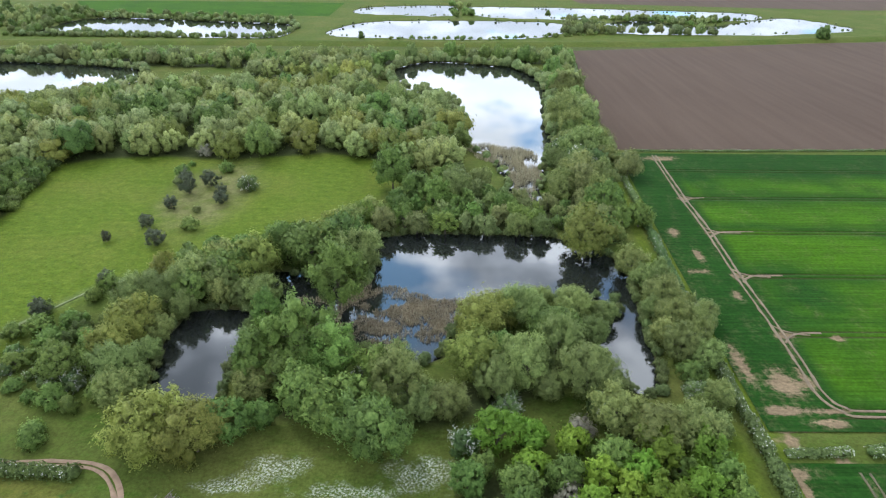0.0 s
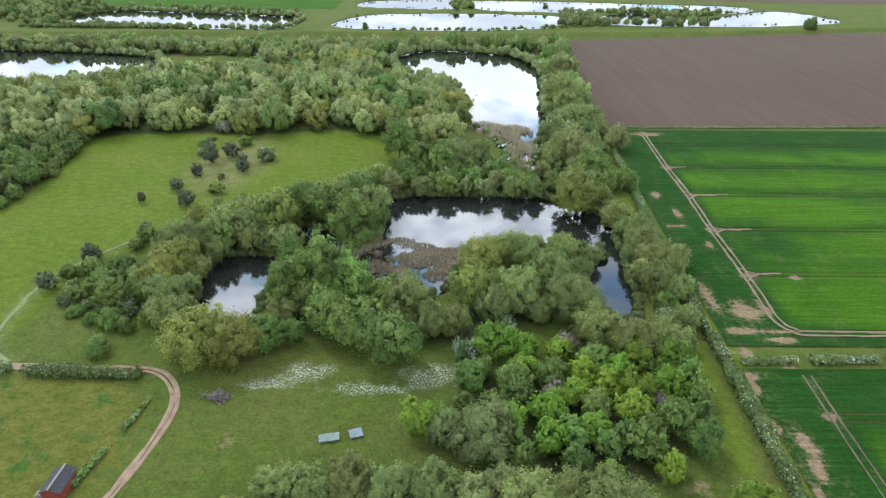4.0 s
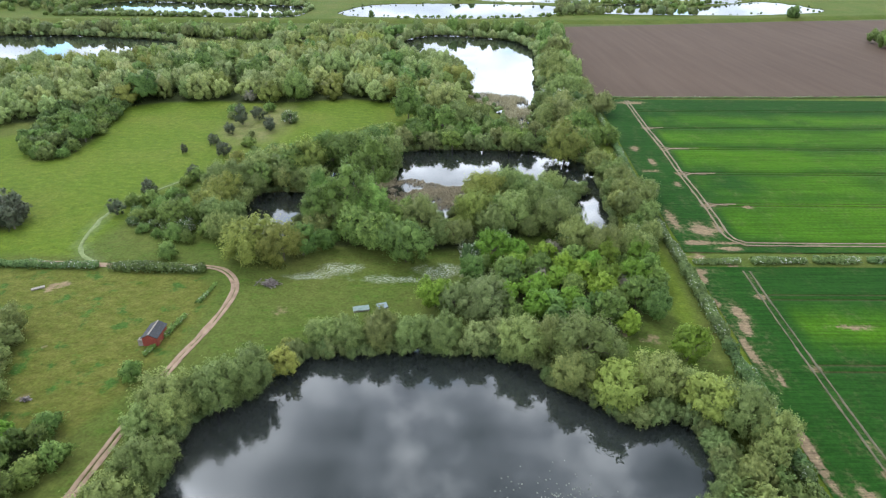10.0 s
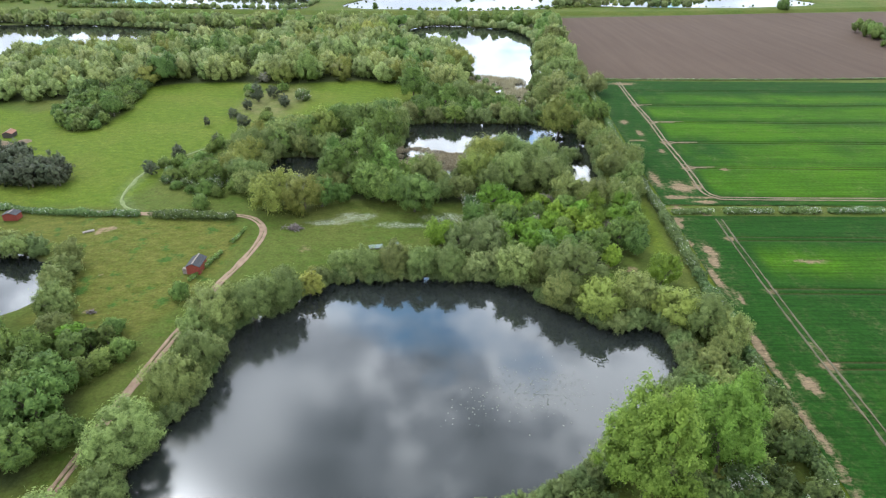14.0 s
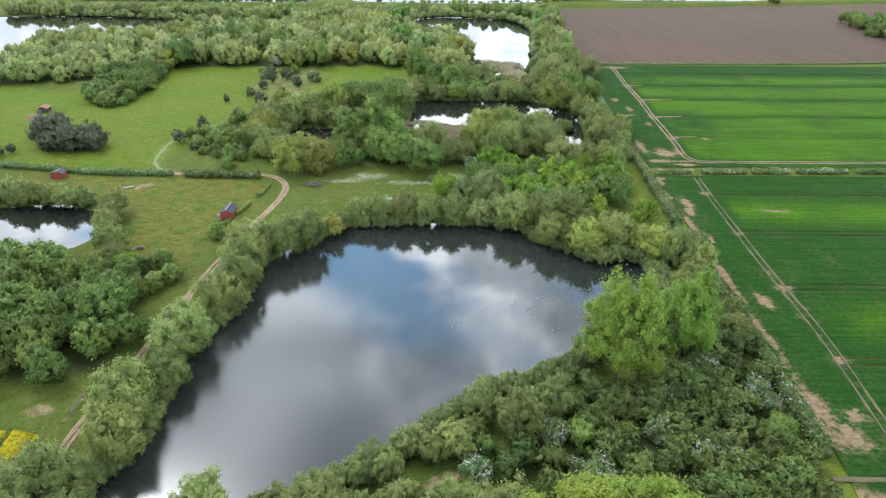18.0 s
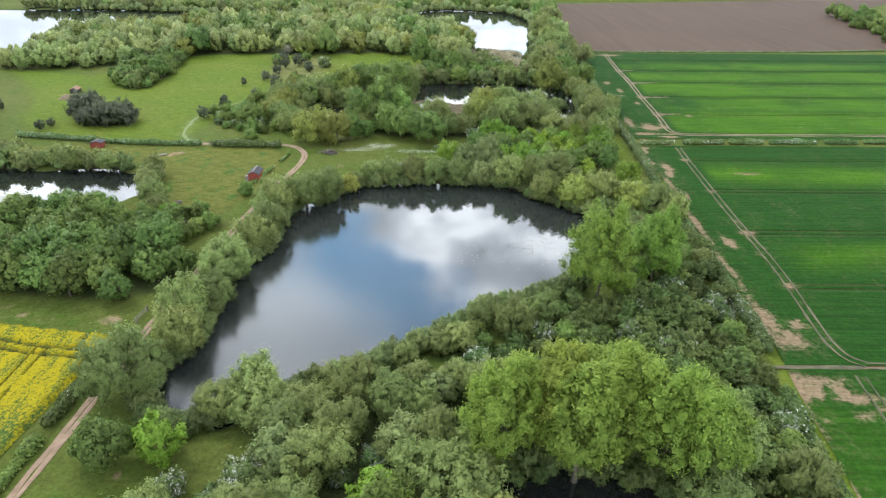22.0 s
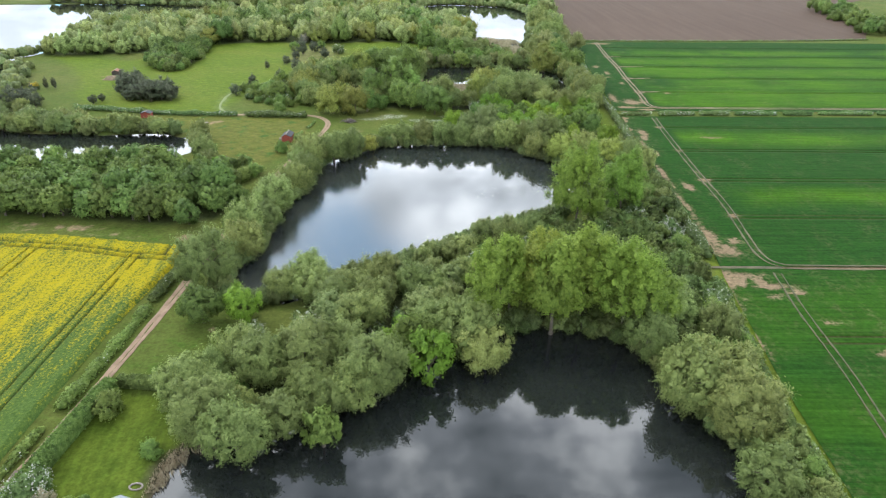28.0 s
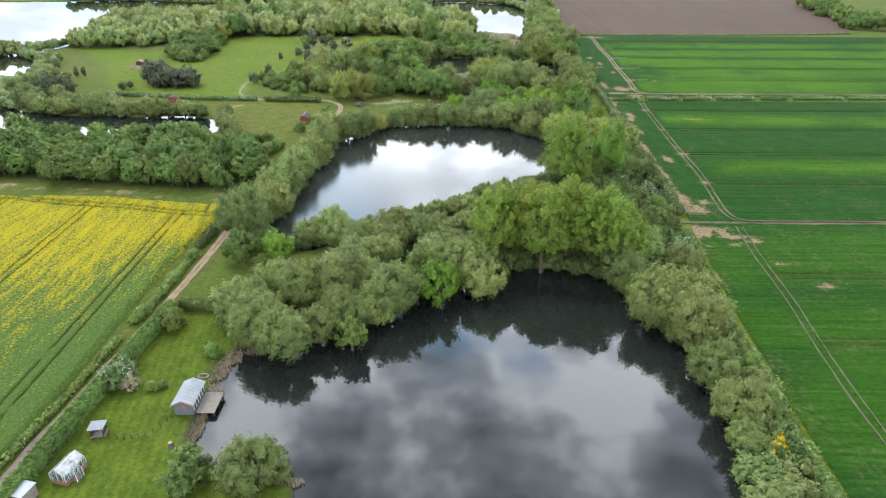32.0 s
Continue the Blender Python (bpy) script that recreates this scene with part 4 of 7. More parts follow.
def rape_field():
    wheelings = [tx + side * 0.95 for tx in (-72.0, -95.0, -118.0) for side in (-1, 1)]
    xs = np.unique(np.round(np.concatenate([spaced((-190, -100, 1.6), (-100, -61, 0.6))] + [w + np.array([-0.24, -0.17, 0.17, 0.24]) for w in wheelings]), 3))
    ys = spaced((-170, -120, 3), (-120, -60, 0.9), (-60, -26, 0.5))
    X, Y = np.meshgrid(xs, ys)
    right = np.interp(Y, [-170, -115, -102, -77, -60, -49, -36, -29], [-72, -67, -66.2, -65.6, -65.2, -64, -62.5, -62.5])
    top = np.interp(X, [-190, -126, -100, -74, -62], [-12, -20, -24.5, -29, -30.5])
    X = np.minimum(X, right)
    Y2 = np.minimum(Y, top)
    h = 0.75 + 0.25 * value_noise(X, Y2, 1.1, 61) + 0.12 * value_noise(X, Y2, 0.5, 62)
    rut = np.zeros(X.shape)
    for w in wheelings:
        rut = np.maximum(rut, (np.abs(X - w) < 0.2) & (Y2 < top - 5.0) * (value_noise(X, Y2, 2.2, 66) > 0.22))
    for off in (4.6, 6.5):
        rut = np.maximum(rut, (np.abs(top - off - Y2 + 0.35 * np.sin(X / 5)) < 0.34) & (X < -64.5))
    rut = np.maximum(rut, (np.abs(X + 66.5) < 0.35) & (Y2 > top - 5.5))
    h = np.where(rut > 0, 0.12, h)
    h = np.where((np.abs(X - right) < 0.3) | (np.abs(Y2 - top) < 0.3), 0.02, h)
    n_r, n_c = X.shape
    ix = np.arange(n_r * n_c).reshape(n_r, n_c)
    fc = np.stack([ix[:-1, :-1], ix[:-1, 1:], ix[1:, 1:], ix[1:, :-1]], -1).reshape(-1, 4)
    me = mesh_of("rape_field", np.stack([X, Y2, h], -1).reshape(-1, 3), fc, RAPE, False)
    put_attr(me, "bloom", 0.24 + 0.40 * smooth(-95, -45, Y2) - 0.22 * smooth(-84, -68, X) * smooth(-40, -60, Y2))
    put_attr(me, "rut", rut)
    tagged(new("rape_field", me), "oilseed rape in yellow flower with dark wheel lines", "field", kind="structure")


rape_field()
bm = bmesh.new()
ring = [bm.verts.new((x, y, 0.08)) for x, y in FAR_FIELD]
f = bm.faces.new(ring)
if f.normal.z < 0:
    f.normal_flip()
me = bpy.data.meshes.new("far_field")
bm.to_mesh(me)
bm.free()
me.materials.append(CROP)
put_attr(me, "lush", np.full(len(me.vertices), 0.9))
tagged(new("far_field", me), "distant flat green crop field", "field", kind="structure")

bm = bmesh.new()
f = bm.faces.new([bm.verts.new((x, y, 0.08)) for x, y in ((150, 712), (420, 668), (900, 700), (900, 1100), (100, 1100))])
me = bpy.data.meshes.new("far_tilled_field")
bm.to_mesh(me)
bm.free()
me.materials.append(TILLED)
tagged(new("far_tilled_field", me), "distant bare brown field", "field", kind="structure")


# ---- grass bank along the far lakes ----
def grass_bank(line, width, rise):
    pts = np.array(round_line(line, 8.0))
    rows = []
    for k, up in ((-0.5, -0.1), (-0.3, 0.55), (-0.12, 1.0), (0.12, 1.0), (0.3, 0.55), (0.5, -0.1)):
        rows.append(np.column_stack([pts[:, 0], pts[:, 1] + width * k * (1 + 0.1 * np.sin(pts[:, 0] / 23)), rise * up + 0.2 * value_noise(pts[:, 0], pts[:, 1], 14, 5)]))
    v = np.stack(rows, 1)
    n_r, n_c = v.shape[:2]
    ix = np.arange(n_r * n_c).reshape(n_r, n_c)
    fc = np.stack([ix[:-1, :-1], ix[1:, :-1], ix[1:, 1:], ix[:-1, 1:]], -1).reshape(-1, 4)
    me = mesh_of("grass_bank", v.reshape(-1, 3), fc, GROUND, True)
    if me.polygons[0].normal.z < 0:
        me.flip_normals()
    tagged(new("grass_bank", me), "long green flood bank of mown grass", "bank", kind="structure")


grass_bank([(-420, 446), (-306, 446), (-125, 452), (20, 452), (88, 455), (200, 466), (330, 490), (480, 520)], 17, 2.2)


# ---- tracks ----
def ribbon(name, line, width, mat, z, label, seed=0, offset=0.0, rag=0.6):
    pts = round_line(line, 1.2)
    p = np.array(pts)
    d = np.gradient(p, axis=0)
    d /= np.linalg.norm(d, axis=1)[:, None] + 1e-9
    nrm = np.stack([d[:, 1], -d[:, 0]], 1)
    rows = []
    for j, k in enumerate((-0.5, -0.3, 0.0, 0.3, 0.5)):
        w = width * k
        if abs(k) == 0.5:
            w = w * np.clip(rag + (1.5 - rag) * fractal(p[:, 0] * 2, p[:, 1] * 2, 7.0, seed + j, 3) + 0.12, 0.06, 2)
        q = p + nrm * (w + offset)[:, None] if isinstance(w, np.ndarray) else p + nrm * (w + offset)
        zz = np.full(len(p), z - (0.05 if abs(k) == 0.5 else 0.0) - (0.0 if k else -0.02))
        rows.append(np.column_stack([q, zz]))
    v = np.stack(rows, 1)
    n_r, n_c = v.shape[:2]
    ix = np.arange(n_r * n_c).reshape(n_r, n_c)
    fc = np.stack([ix[:-1, :-1], ix[:-1, 1:], ix[1:, 1:], ix[1:, :-1]], -1).reshape(-1, 4)
    me = mesh_of(name, v.reshape(-1, 3), fc, mat, True)
    if me.polygons[0].normal.z < 0:
        me.flip_normals()
    return tagged(new(name, me), label, "track", kind="structure")


ribbon("track_west", TRACK_WEST[4:], 0.85, TRACK, 0.06, "worn sandy earth wheel track between grass verges", 1, -0.46, 0.1)
ribbon("track_west_far_rut", TRACK_WEST[4:], 0.85, TRACK, 0.055, "worn sandy earth wheel track between grass verges", 3, 0.46, 0.1)
ribbon("track_west_lower", TRACK_WEST[:5], 1.6, GRAVEL, 0.06, "grey-brown gravel track along a hedge", 2)
for k, line in enumerate((FARM_TRACK_N, FARM_TRACK_S, FARM_TRACK_SS)):
    mat = (FARMSOIL, SAND, RUT)[k]
    ribbon("farm_track_%d" % (k + 1), line, (0.80, 0.55, 0.45)[k], mat, 0.24, "pale wheel rut across the young crop", 5 + k, -0.72, -0.3)
    ribbon("farm_track_%d_far_rut" % (k + 1), line, (0.80, 0.55, 0.45)[k], mat, 0.24, "pale wheel rut across the young crop", 9 + k, 0.72, -0.3)
ribbon("farm_track_cross", [(47, -37.8), (56, -37.8), (62, -38)], 0.9, SAND, 0.22, "bare sandy headland track", 15, 0.0, -0.1)
ribbon("footpath", FOOTPATH, 1.4, WORNTURF, 0.03, "pale trodden grass path across a meadow", 33, 0.0, -0.3)
# worn corners where the wheelings leave the headland track
for k, (x, y, reach) in enumerate(((74.2, 130.7, 11), (75.8, 155.0, 13), (72.6, 106.4, 9), (77.0, 179.3, 7))):
    for side in (-1, 1):
        ribbon("farm_track_spur_%d" % (2 * k + (side > 0)), [(x - 0.4, y - 3.2 * side), (x + 1.0, y - 1.4 * side), (x + 2.6, y - 0.35 * side), (x + 5, y + 0.3 * side), (x + reach * (1 if side > 0 else 0.7), y + 0.4 * side)],
               0.7, FARMSOIL, 0.235, "bare trodden soil where wheel tracks meet", 40 + 2 * k + side, 0.0, -0.3)


# ---- trees ----
# kind: height over crown radius, lobes, leaf length, leaf width, droop, crown base as a share of height, clumps, flat top
SHAPES = {
    "willow": (1.75, 40, 0.205, 0.085, 0.75, 0.05, 10500), "osier": (1.5, 24, 0.19, 0.085, 0.6, 0.0, 6800), "golden": (1.75, 30, 0.27, 0.12, 0.8, 0.05, 5400),
    "olive": (1.75, 38, 0.25, 0.12, 0.7, 0.05, 5400), "alder": (2.3, 26, 0.25, 0.14, 0.2, 0.06, 5400),
    "maple": (1.95, 38, 0.25, 0.15, 0.15, 0.06, 5200), "oak": (2.2, 38, 0.28, 0.16, 0.1, 0.08, 4200),
    "lime": (2.0, 26, 0.25, 0.16, 0.15, 0.06, 5200), "aspen": (2.75, 56, 0.15, 0.11, 0.45, 0.17, 24000),
    "poplar": (2.75, 52, 0.155, 0.11, 0.4, 0.08, 22000), "thorn": (1.5, 18, 0.22, 0.13, 0.1, 0.05, 3400),
    "bush": (1.35, 22, 0.19, 0.11, 0.15, 0.02, 4600), "scrub": (1.6, 24, 0.22, 0.105, 0.4, 0.03, 5000),
    "pine": (2.2, 22, 0.24, 0.09, 0.0, 0.04, 3600), "bare": (1.5, 26, 0.26, 0.030, 0.1, 0.05, 5200),
}
LABELS = {
    "willow": ("grey-green willow tree with a rounded many-domed crown", "tree"), "osier": ("low grey-green willow bush growing at the water's edge", "bush"), "golden": ("yellow-green willow tree with a drooping rounded crown", "tree"),
    "olive": ("pale olive willow tree with a broad crown", "tree"), "alder": ("light green upright alder tree beside the water", "tree"),
    "maple": ("mid-green dense broadleaf tree", "tree"), "oak": ("dark green oak tree in a close wood", "tree"), "lime": ("bright yellow-green field maple tree in fresh leaf", "tree"),
    "aspen": ("tall fresh green poplar tree on the lake point", "tree"), "poplar": ("tall upright green poplar tree at the lake edge", "tree"),
    "thorn": ("hawthorn covered in white blossom", "tree"), "bush": ("low rounded green bush", "bush"), "scrub": ("dark green thorn scrub with drooping sprays", "bush"),
    "pine": ("dark grey-green young pine", "tree"), "bare": ("half-bare grey-brown bush with fine twigs", "bush"),
}
NAMES = {"willow": "willow_tree", "osier": "willow_bush", "golden": "golden_willow", "olive": "olive_willow", "alder": "alder_tree", "maple": "broadleaf_tree", "oak": "oak_tree", "lime": "field_maple", "aspen": "poplar_tree",
         "poplar": "tall_poplar", "thorn": "hawthorn", "bush": "bush", "scrub": "thorn_scrub", "pine": "pine_tree", "bare": "twiggy_bush"}


def ball(cuts):
    bm = bmesh.new()
    bmesh.ops.create_icosphere(bm, subdivisions=cuts, radius=1.0)
    bm.verts.ensure_lookup_table()
    v, f = np.array([q.co[:] for q in bm.verts]), np.array([[q.index for q in face.verts] for face in bm.faces])
    bm.free()
    return v, f


ICO_V, ICO_F = ball(1)
# kind: upward pull of the boughs, sprays on a bough, spread of a spray, length of a bough over its width
HABIT = {"willow": (0.75, 13, 0.17, 1.5), "osier": (0.9, 10, 0.18, 1.4), "golden": (0.6, 12, 0.17, 1.5), "olive": (0.7, 12, 0.18, 1.5), "alder": (1.0, 10, 0.19, 1.6),
         "maple": (0.45, 11, 0.19, 1.2), "oak": (0.4, 10, 0.20, 1.15), "lime": (0.7, 9, 0.21, 1.4), "aspen": (1.15, 8, 0.20, 2.1), "poplar": (1.25, 9, 0.19, 2.2),
         "thorn": (0.5, 10, 0.2, 1.2), "bush": (0.5, 9, 0.22, 1.2), "scrub": (0.25, 10, 0.2, 1.6), "pine": (0.7, 9, 0.2, 1.4), "bare": (0.7, 11, 0.2, 1.6)}


def crown_lobes(rng, kind, r, h):
    """The boughs that make up a crown, spread evenly over an uneven dome: centres and half widths."""
    count = SHAPES[kind][1]
    base = h * SHAPES[kind][5]
    tall = kind in ("aspen", "poplar")
    mid = base + (0.46 if tall else 0.40) * (h - base)
    wave = rng.uniform(0, 6.283, 4)
    out = []
    while len(out) < count:
        best, far_best = None, -1.0
        for _ in range(7):
            d = rng.normal(size=3)
            d /= np.linalg.norm(d)
            if d[2] < -0.8:
                d[2] = -d[2]
            k = rng.uniform(0.60, 0.76) if rng.random() < 0.86 else rng.uniform(0.1, 0.45)
            turn = math.atan2(d[1], d[0])
            k *= 1.0 + 0.13 * math.sin(2 * turn + wave[0]) + 0.10 * math.sin(3 * turn + wave[1] + 2 * d[2]) + 0.08 * math.sin(5 * d[2] + wave[2])
            up = (h - mid) if d[2] > 0 else (mid - base)
            c = np.array([d[0] * k * r, d[1] * k * r, mid + d[2] * k * up])
            gap = min((np.linalg.norm(c - o[:3]) for o in out), default=1.0)
            if gap > far_best:
                best, far_best = c, gap
        size = r * rng.uniform(0.19, 0.33) * (40.0 / count) ** 0.33
        best[2] = max(best[2], base + size * 0.45)
        out.append((*best, size))
    return np.array(out)


def crown_arrays(rng, kind, r, h, clumps, leaf_scale=1.0, fewer=1.0, mass=0.75, own=0.4, loose=1.0):
    """Leaves of a crown: boughs carry sprays, sprays carry leaves, with gaps between them."""
    lobes = crown_lobes(rng, kind, r, h)
    if fewer < 1.0:
        lobes = lobes[: int(len(lobes) * fewer)]
        lobes[:, 3] *= 1.2
    _, _, llen, lwid, droop, _, _ = SHAPES[kind]
    pull, per, spread, long = HABIT[kind]
    spread *= loose
    n_b = len(lobes)
    heart = np.array([0.0, 0.0, 0.38 * h])
    axis = lobes[:, :3] - heart
    axis /= np.linalg.norm(axis, axis=1)[:, None] + 1e-9
    axis[:, 2] += pull * rng.uniform(0.5, 1.3, n_b)
    axis += rng.normal(scale=0.16, size=(n_b, 3))
    axis /= np.linalg.norm(axis, axis=1)[:, None]
    own_b = np.repeat(np.arange(n_b), per)
    u = rng.random(len(own_b)) ** 0.8
    side = rng.normal(size=(len(own_b), 3))
    side -= axis[own_b] * (side * axis[own_b]).sum(1)[:, None]
    side /= np.linalg.norm(side, axis=1)[:, None]
    s_b = lobes[own_b, 3]
    wide = s_b * np.sin(np.pi * (0.2 + 0.72 * u)) * np.sqrt(rng.uniform(0.25, 1.0, len(own_b)))
    q = lobes[own_b, :3] + axis[own_b] * ((u - 0.35) * long * s_b * rng.uniform(0.85, 1.25, len(own_b)))[:, None] + side * wide[:, None]
    q[:, 2] = np.maximum(q[:, 2], 0.12)
    face = q - (lobes[own_b, :3] - axis[own_b] * (0.55 * s_b)[:, None])
    face /= np.linalg.norm(face, axis=1)[:, None] + 1e-9
    weight = s_b ** 2 * rng.uniform(0.5, 1.4, len(own_b))
    pick = rng.choice(len(q), clumps, p=weight / weight.sum())
    scat = rng.normal(size=(clumps, 3)) * (spread * s_b[pick] * (1.0 + 0.9 * (rng.random(clumps) < 0.14)))[:, None]
    scat[:, 2] *= 1.0 + 0.6 * droop
    p, d = q[pick] + scat, face[pick] + 0.35 * scat / (spread * s_b[pick])[:, None]
    d /= np.linalg.norm(d, axis=1)[:, None] + 1e-9
    n = clumps
    p[:, 2] = np.maximum(p[:, 2], 0.05)
    nrm = d + (0, 0, 0.25) + rng.normal(scale=0.6, size=(n, 3))
    nrm /= np.linalg.norm(nrm, axis=1)[:, None]
    down = np.tile([0.0, 0.0, -1.0], (n, 1)) * droop + rng.normal(scale=1.0 - 0.6 * droop, size=(n, 3))
    t1 = down - nrm * (down * nrm).sum(1)[:, None]
    t1 /= np.linalg.norm(t1, axis=1)[:, None] + 1e-9
    t2 = np.cross(nrm, t1)
    sz = rng.uniform(0.6, 1.35, n)[:, None] * leaf_scale
    a, b2 = t1 * sz * llen, t2 * sz * lwid
    lift = nrm * sz * llen * rng.uniform(-0.1, 0.5, n)[:, None]
    v = np.stack([p + b2 - a * 0.5, p - b2 - a * 0.5, p + a * 1.1 + lift], 1).reshape(-1, 3)
    f = np.arange(n * 3).reshape(n, 3)
    out = p - heart
    out /= np.linalg.norm(out, axis=1)[:, None] + 1e-9
    bend = 0.45 * d + mass * out + own * nrm
    bend /= np.linalg.norm(bend, axis=1)[:, None] + 1e-9
    return lobes, v, f, np.repeat(bend, 3, axis=0)


def lay_normals(me, normals):
    """Leaves take the light as the crown's rounded masses do."""
    me.polygons.foreach_set("use_smooth", np.ones(len(me.polygons), bool))
    me.normals_split_custom_set_from_vertices(normals.astype(np.float32))


def bough_lumps(rng, lobes, h, share, ball_v, ball_f):
    """The leafy hearts of the boughs: uneven lumps, one on each."""
    heart = np.array([0.0, 0.0, 0.38 * h])
    out = lobes[:, :3] - heart
    out /= np.linalg.norm(out, axis=1)[:, None] + 1e-9
    n, k = len(lobes), len(ball_v)
    bumps = rng.uniform(0.72, 1.18, (n, k, 1))
    v = lobes[:, None, :3] + ball_v[None] * bumps * lobes[:, None, 3:] * share * np.array([1, 1, 1.25])
    nrm = 0.6 * ball_v[None] + 0.8 * out[:, None] + rng.normal(scale=0.15, size=(n, k, 3))
    nrm /= np.linalg.norm(nrm, axis=2)[:, :, None]
    f = ball_f[None] + (np.arange(n) * k)[:, None, None]
    v[:, :, 2] = np.maximum(v[:, :, 2], 0.02)
    return v.reshape(-1, 3), f.reshape(-1, 3), nrm.reshape(-1, 3)


def crown_mesh(name, rng, kind, r, h, clumps, leaf_scale, mat):
    lobes, v, f, nrm = crown_arrays(rng, kind, r, h, clumps, leaf_scale)
    cv, cf, cn = bough_lumps(rng, lobes, h, 0.42 if kind in ("aspen", "poplar") else 0.58, ICO_V, ICO_F)
    me = mesh_of(name, np.concatenate([v, cv]), np.concatenate([f, cf + len(v)]), mat)
    lay_normals(me, np.concatenate([nrm, cn]))
    return me, lobes


def tube(p0, p1, r0, r1, sides=6):
    """Vertices and quads of a tapered limb."""
    p0, p1 = Vector(p0), Vector(p1)
    q = (p1 - p0).to_track_quat("Z", "Y")
    v = []
    for p, r in ((p0, r0), (p1, r1)):
        for i in range(sides):
            a = 6.28318 * i / sides
            v.append(p + q @ Vector((math.cos(a) * r, math.sin(a) * r, 0)))
    f = [(i, (i + 1) % sides, sides + (i + 1) % sides, sides + i) for i in range(sides)]
    return [tuple(x) for x in v], f


def trunk_mesh(rng, r, h, lobes):
    vs, fs = [], []

    def add(p0, p1, r0, r1, sides=6):
        v, f = tube(p0, p1, r0, r1, sides)
        fs.extend([tuple(i + len(vs) for i in q) for q in f])
        vs.extend(v)
    fork = Vector((rng.uniform(-.1, .1) * r, rng.uniform(-.1, .1) * r, h * 0.3))
    tr = min(0.035 * h, 0.26)
    add((0, 0, -0.4), (0, 0, 0.2), tr * 1.5, tr * 1.05, 8)
    add((0, 0, 0.2), fork, tr * 1.05, tr * 0.8, 8)
    for x, y, z, s in lobes[rng.permutation(len(lobes))[:9]]:
        end = Vector((x, y, z))
        midp = fork.lerp(end, 0.5) + Vector((0, 0, 0.08 * h))
        add(fork, midp, tr * 0.5, tr * 0.3, 5)
        add(midp, end, tr * 0.3, tr * 0.1, 5)
    return mesh_of("trunk", vs, fs, BARK, True)


TREES = {}
PLACED = []


def make_tree(kind, size, far, variant):
    """One tree of a kind at about the given crown radius, standing at the origin."""
    rng = np.random.default_rng(abs(hash_of(kind)) + variant * 101 + int(size * 10) + (7 if far else 0))
    h = size * SHAPES[kind][0]
    clumps = int(SHAPES[kind][6] * (size / 4.5) ** 1.1)
    scale = 0.92 + 0.03 * size
    if far:
        clumps, scale = int(clumps * 0.55), scale * 1.35
    root = new(NAMES[kind])
    mesh, lobes = crown_mesh("crown", rng, kind, size, h, clumps, scale, LEAF[kind])
    crown = part("crown", mesh, None, root)
    part("trunk", trunk_mesh(rng, size, h, lobes), None, root, "rough brown bark")
    if kind == "thorn":
        _, v, f, _ = crown_arrays(rng, kind, size * 1.02, h * 1.02, int(clumps * 0.42), scale * 0.5)
        part("blossom", mesh_of("blossom", v, f, BLOSSOM), None, crown, "white may blossom")
    label, cat = LABELS[kind]
    return tagged(root, label, cat, group="trees round the lakes")


def hash_of(text):
    return sum((i + 1) * ord(c) for i, c in enumerate(text))


def plant(kind, *spots, squash=1.0, close=False):
    """Stand trees of a kind at (x, y, crown radius)."""
    for x, y, r in spots:
        if kind == "bush":
            r = min(r, 2.7)
        if any((x - a) ** 2 + (y - b2) ** 2 < (0.42 * (r + c)) ** 2 * (0.12 if close else 0.36) for a, b2, c in PLACED):
            continue
        if not close:
            PLACED.append((x, y, r))
        far = y > 120 or x < -78
        size = 2.6 if r < 3.2 else (4.4 if r < 5.4 else 6.6)
        if kind in ("bush", "thorn", "scrub", "pine", "osier", "bare"):
            size = 2.4
        variant = (int(abs(x) * 7 + abs(y) * 3)) % (3 if kind in ("willow", "maple", "oak", "osier") else 2)
        key = (kind, size, far, variant)
        k = r / size
        m = pose(x, y, -0.55 if kind == "osier" else -0.05, 0, 0, (x * 37 + y * 91) % 360) @ Matrix.Diagonal((k * random.uniform(0.92, 1.1), k * random.uniform(0.92, 1.1), k * random.uniform(0.88, 1.12) * squash, 1))
        if key not in TREES:
            TREES[key] = make_tree(kind, size, far, variant)
            TREES[key].matrix_basis = m
        else:
            src = TREES[key]
            copy_thing(src, m @ Matrix.Diagonal((1 / src.scale[0], 1 / src.scale[1], 1 / src.scale[2], 1)))


# pond south
plant("golden", (-48, 73.5, 6.4), (-40, 73, 5.9), (8, 105, 5.9), (12, 109, 4.9), (6.5, 93, 5.6))
plant("alder", (-26, 94, 6.7), (-21, 93, 5.7), (-33, 98, 4.2), (-10, 89, 4.8), (-35, 91, 4.2), (-29, 87, 4.1), (-24, 89, 3.9))
plant("maple", (-24, 82, 5.2), (-20, 79, 4.9), (-11, 73, 6.3), (-16, 82, 4.6), (-31, 79, 2.7), (-36, 76, 4.6), (23, 103, 5.4), (12, 64, 3.4), (19, 66, 3.2), (25.5, 58, 3.2))
plant("willow", (-8, 86, 6.1), (-4, 81, 4.3), (1, 82, 4.1), (10, 87, 4.6), (16, 91, 5.5), (17, 110, 5.6), (24, 98, 5.2), (27, 88, 5.9), (29, 113, 4.2), (30, 79, 4.4), (36, 74, 5.0), (42, 74, 4.6), (-34, 86, 4.0))
plant("lime", (9.4, 74.3, 4.0), (15, 74.5, 3.0), (21.7, 73, 2.8), (35.2, 70.8, 3.6), (42.9, 69.7, 3.8), (34, 62, 3.4), (40, 63, 3.6), (28.5, 64, 3.0), (16.4, 50, 3.0))
plant("maple", (27.7, 69.6, 3.8), (4.4, 64.9, 3.2))
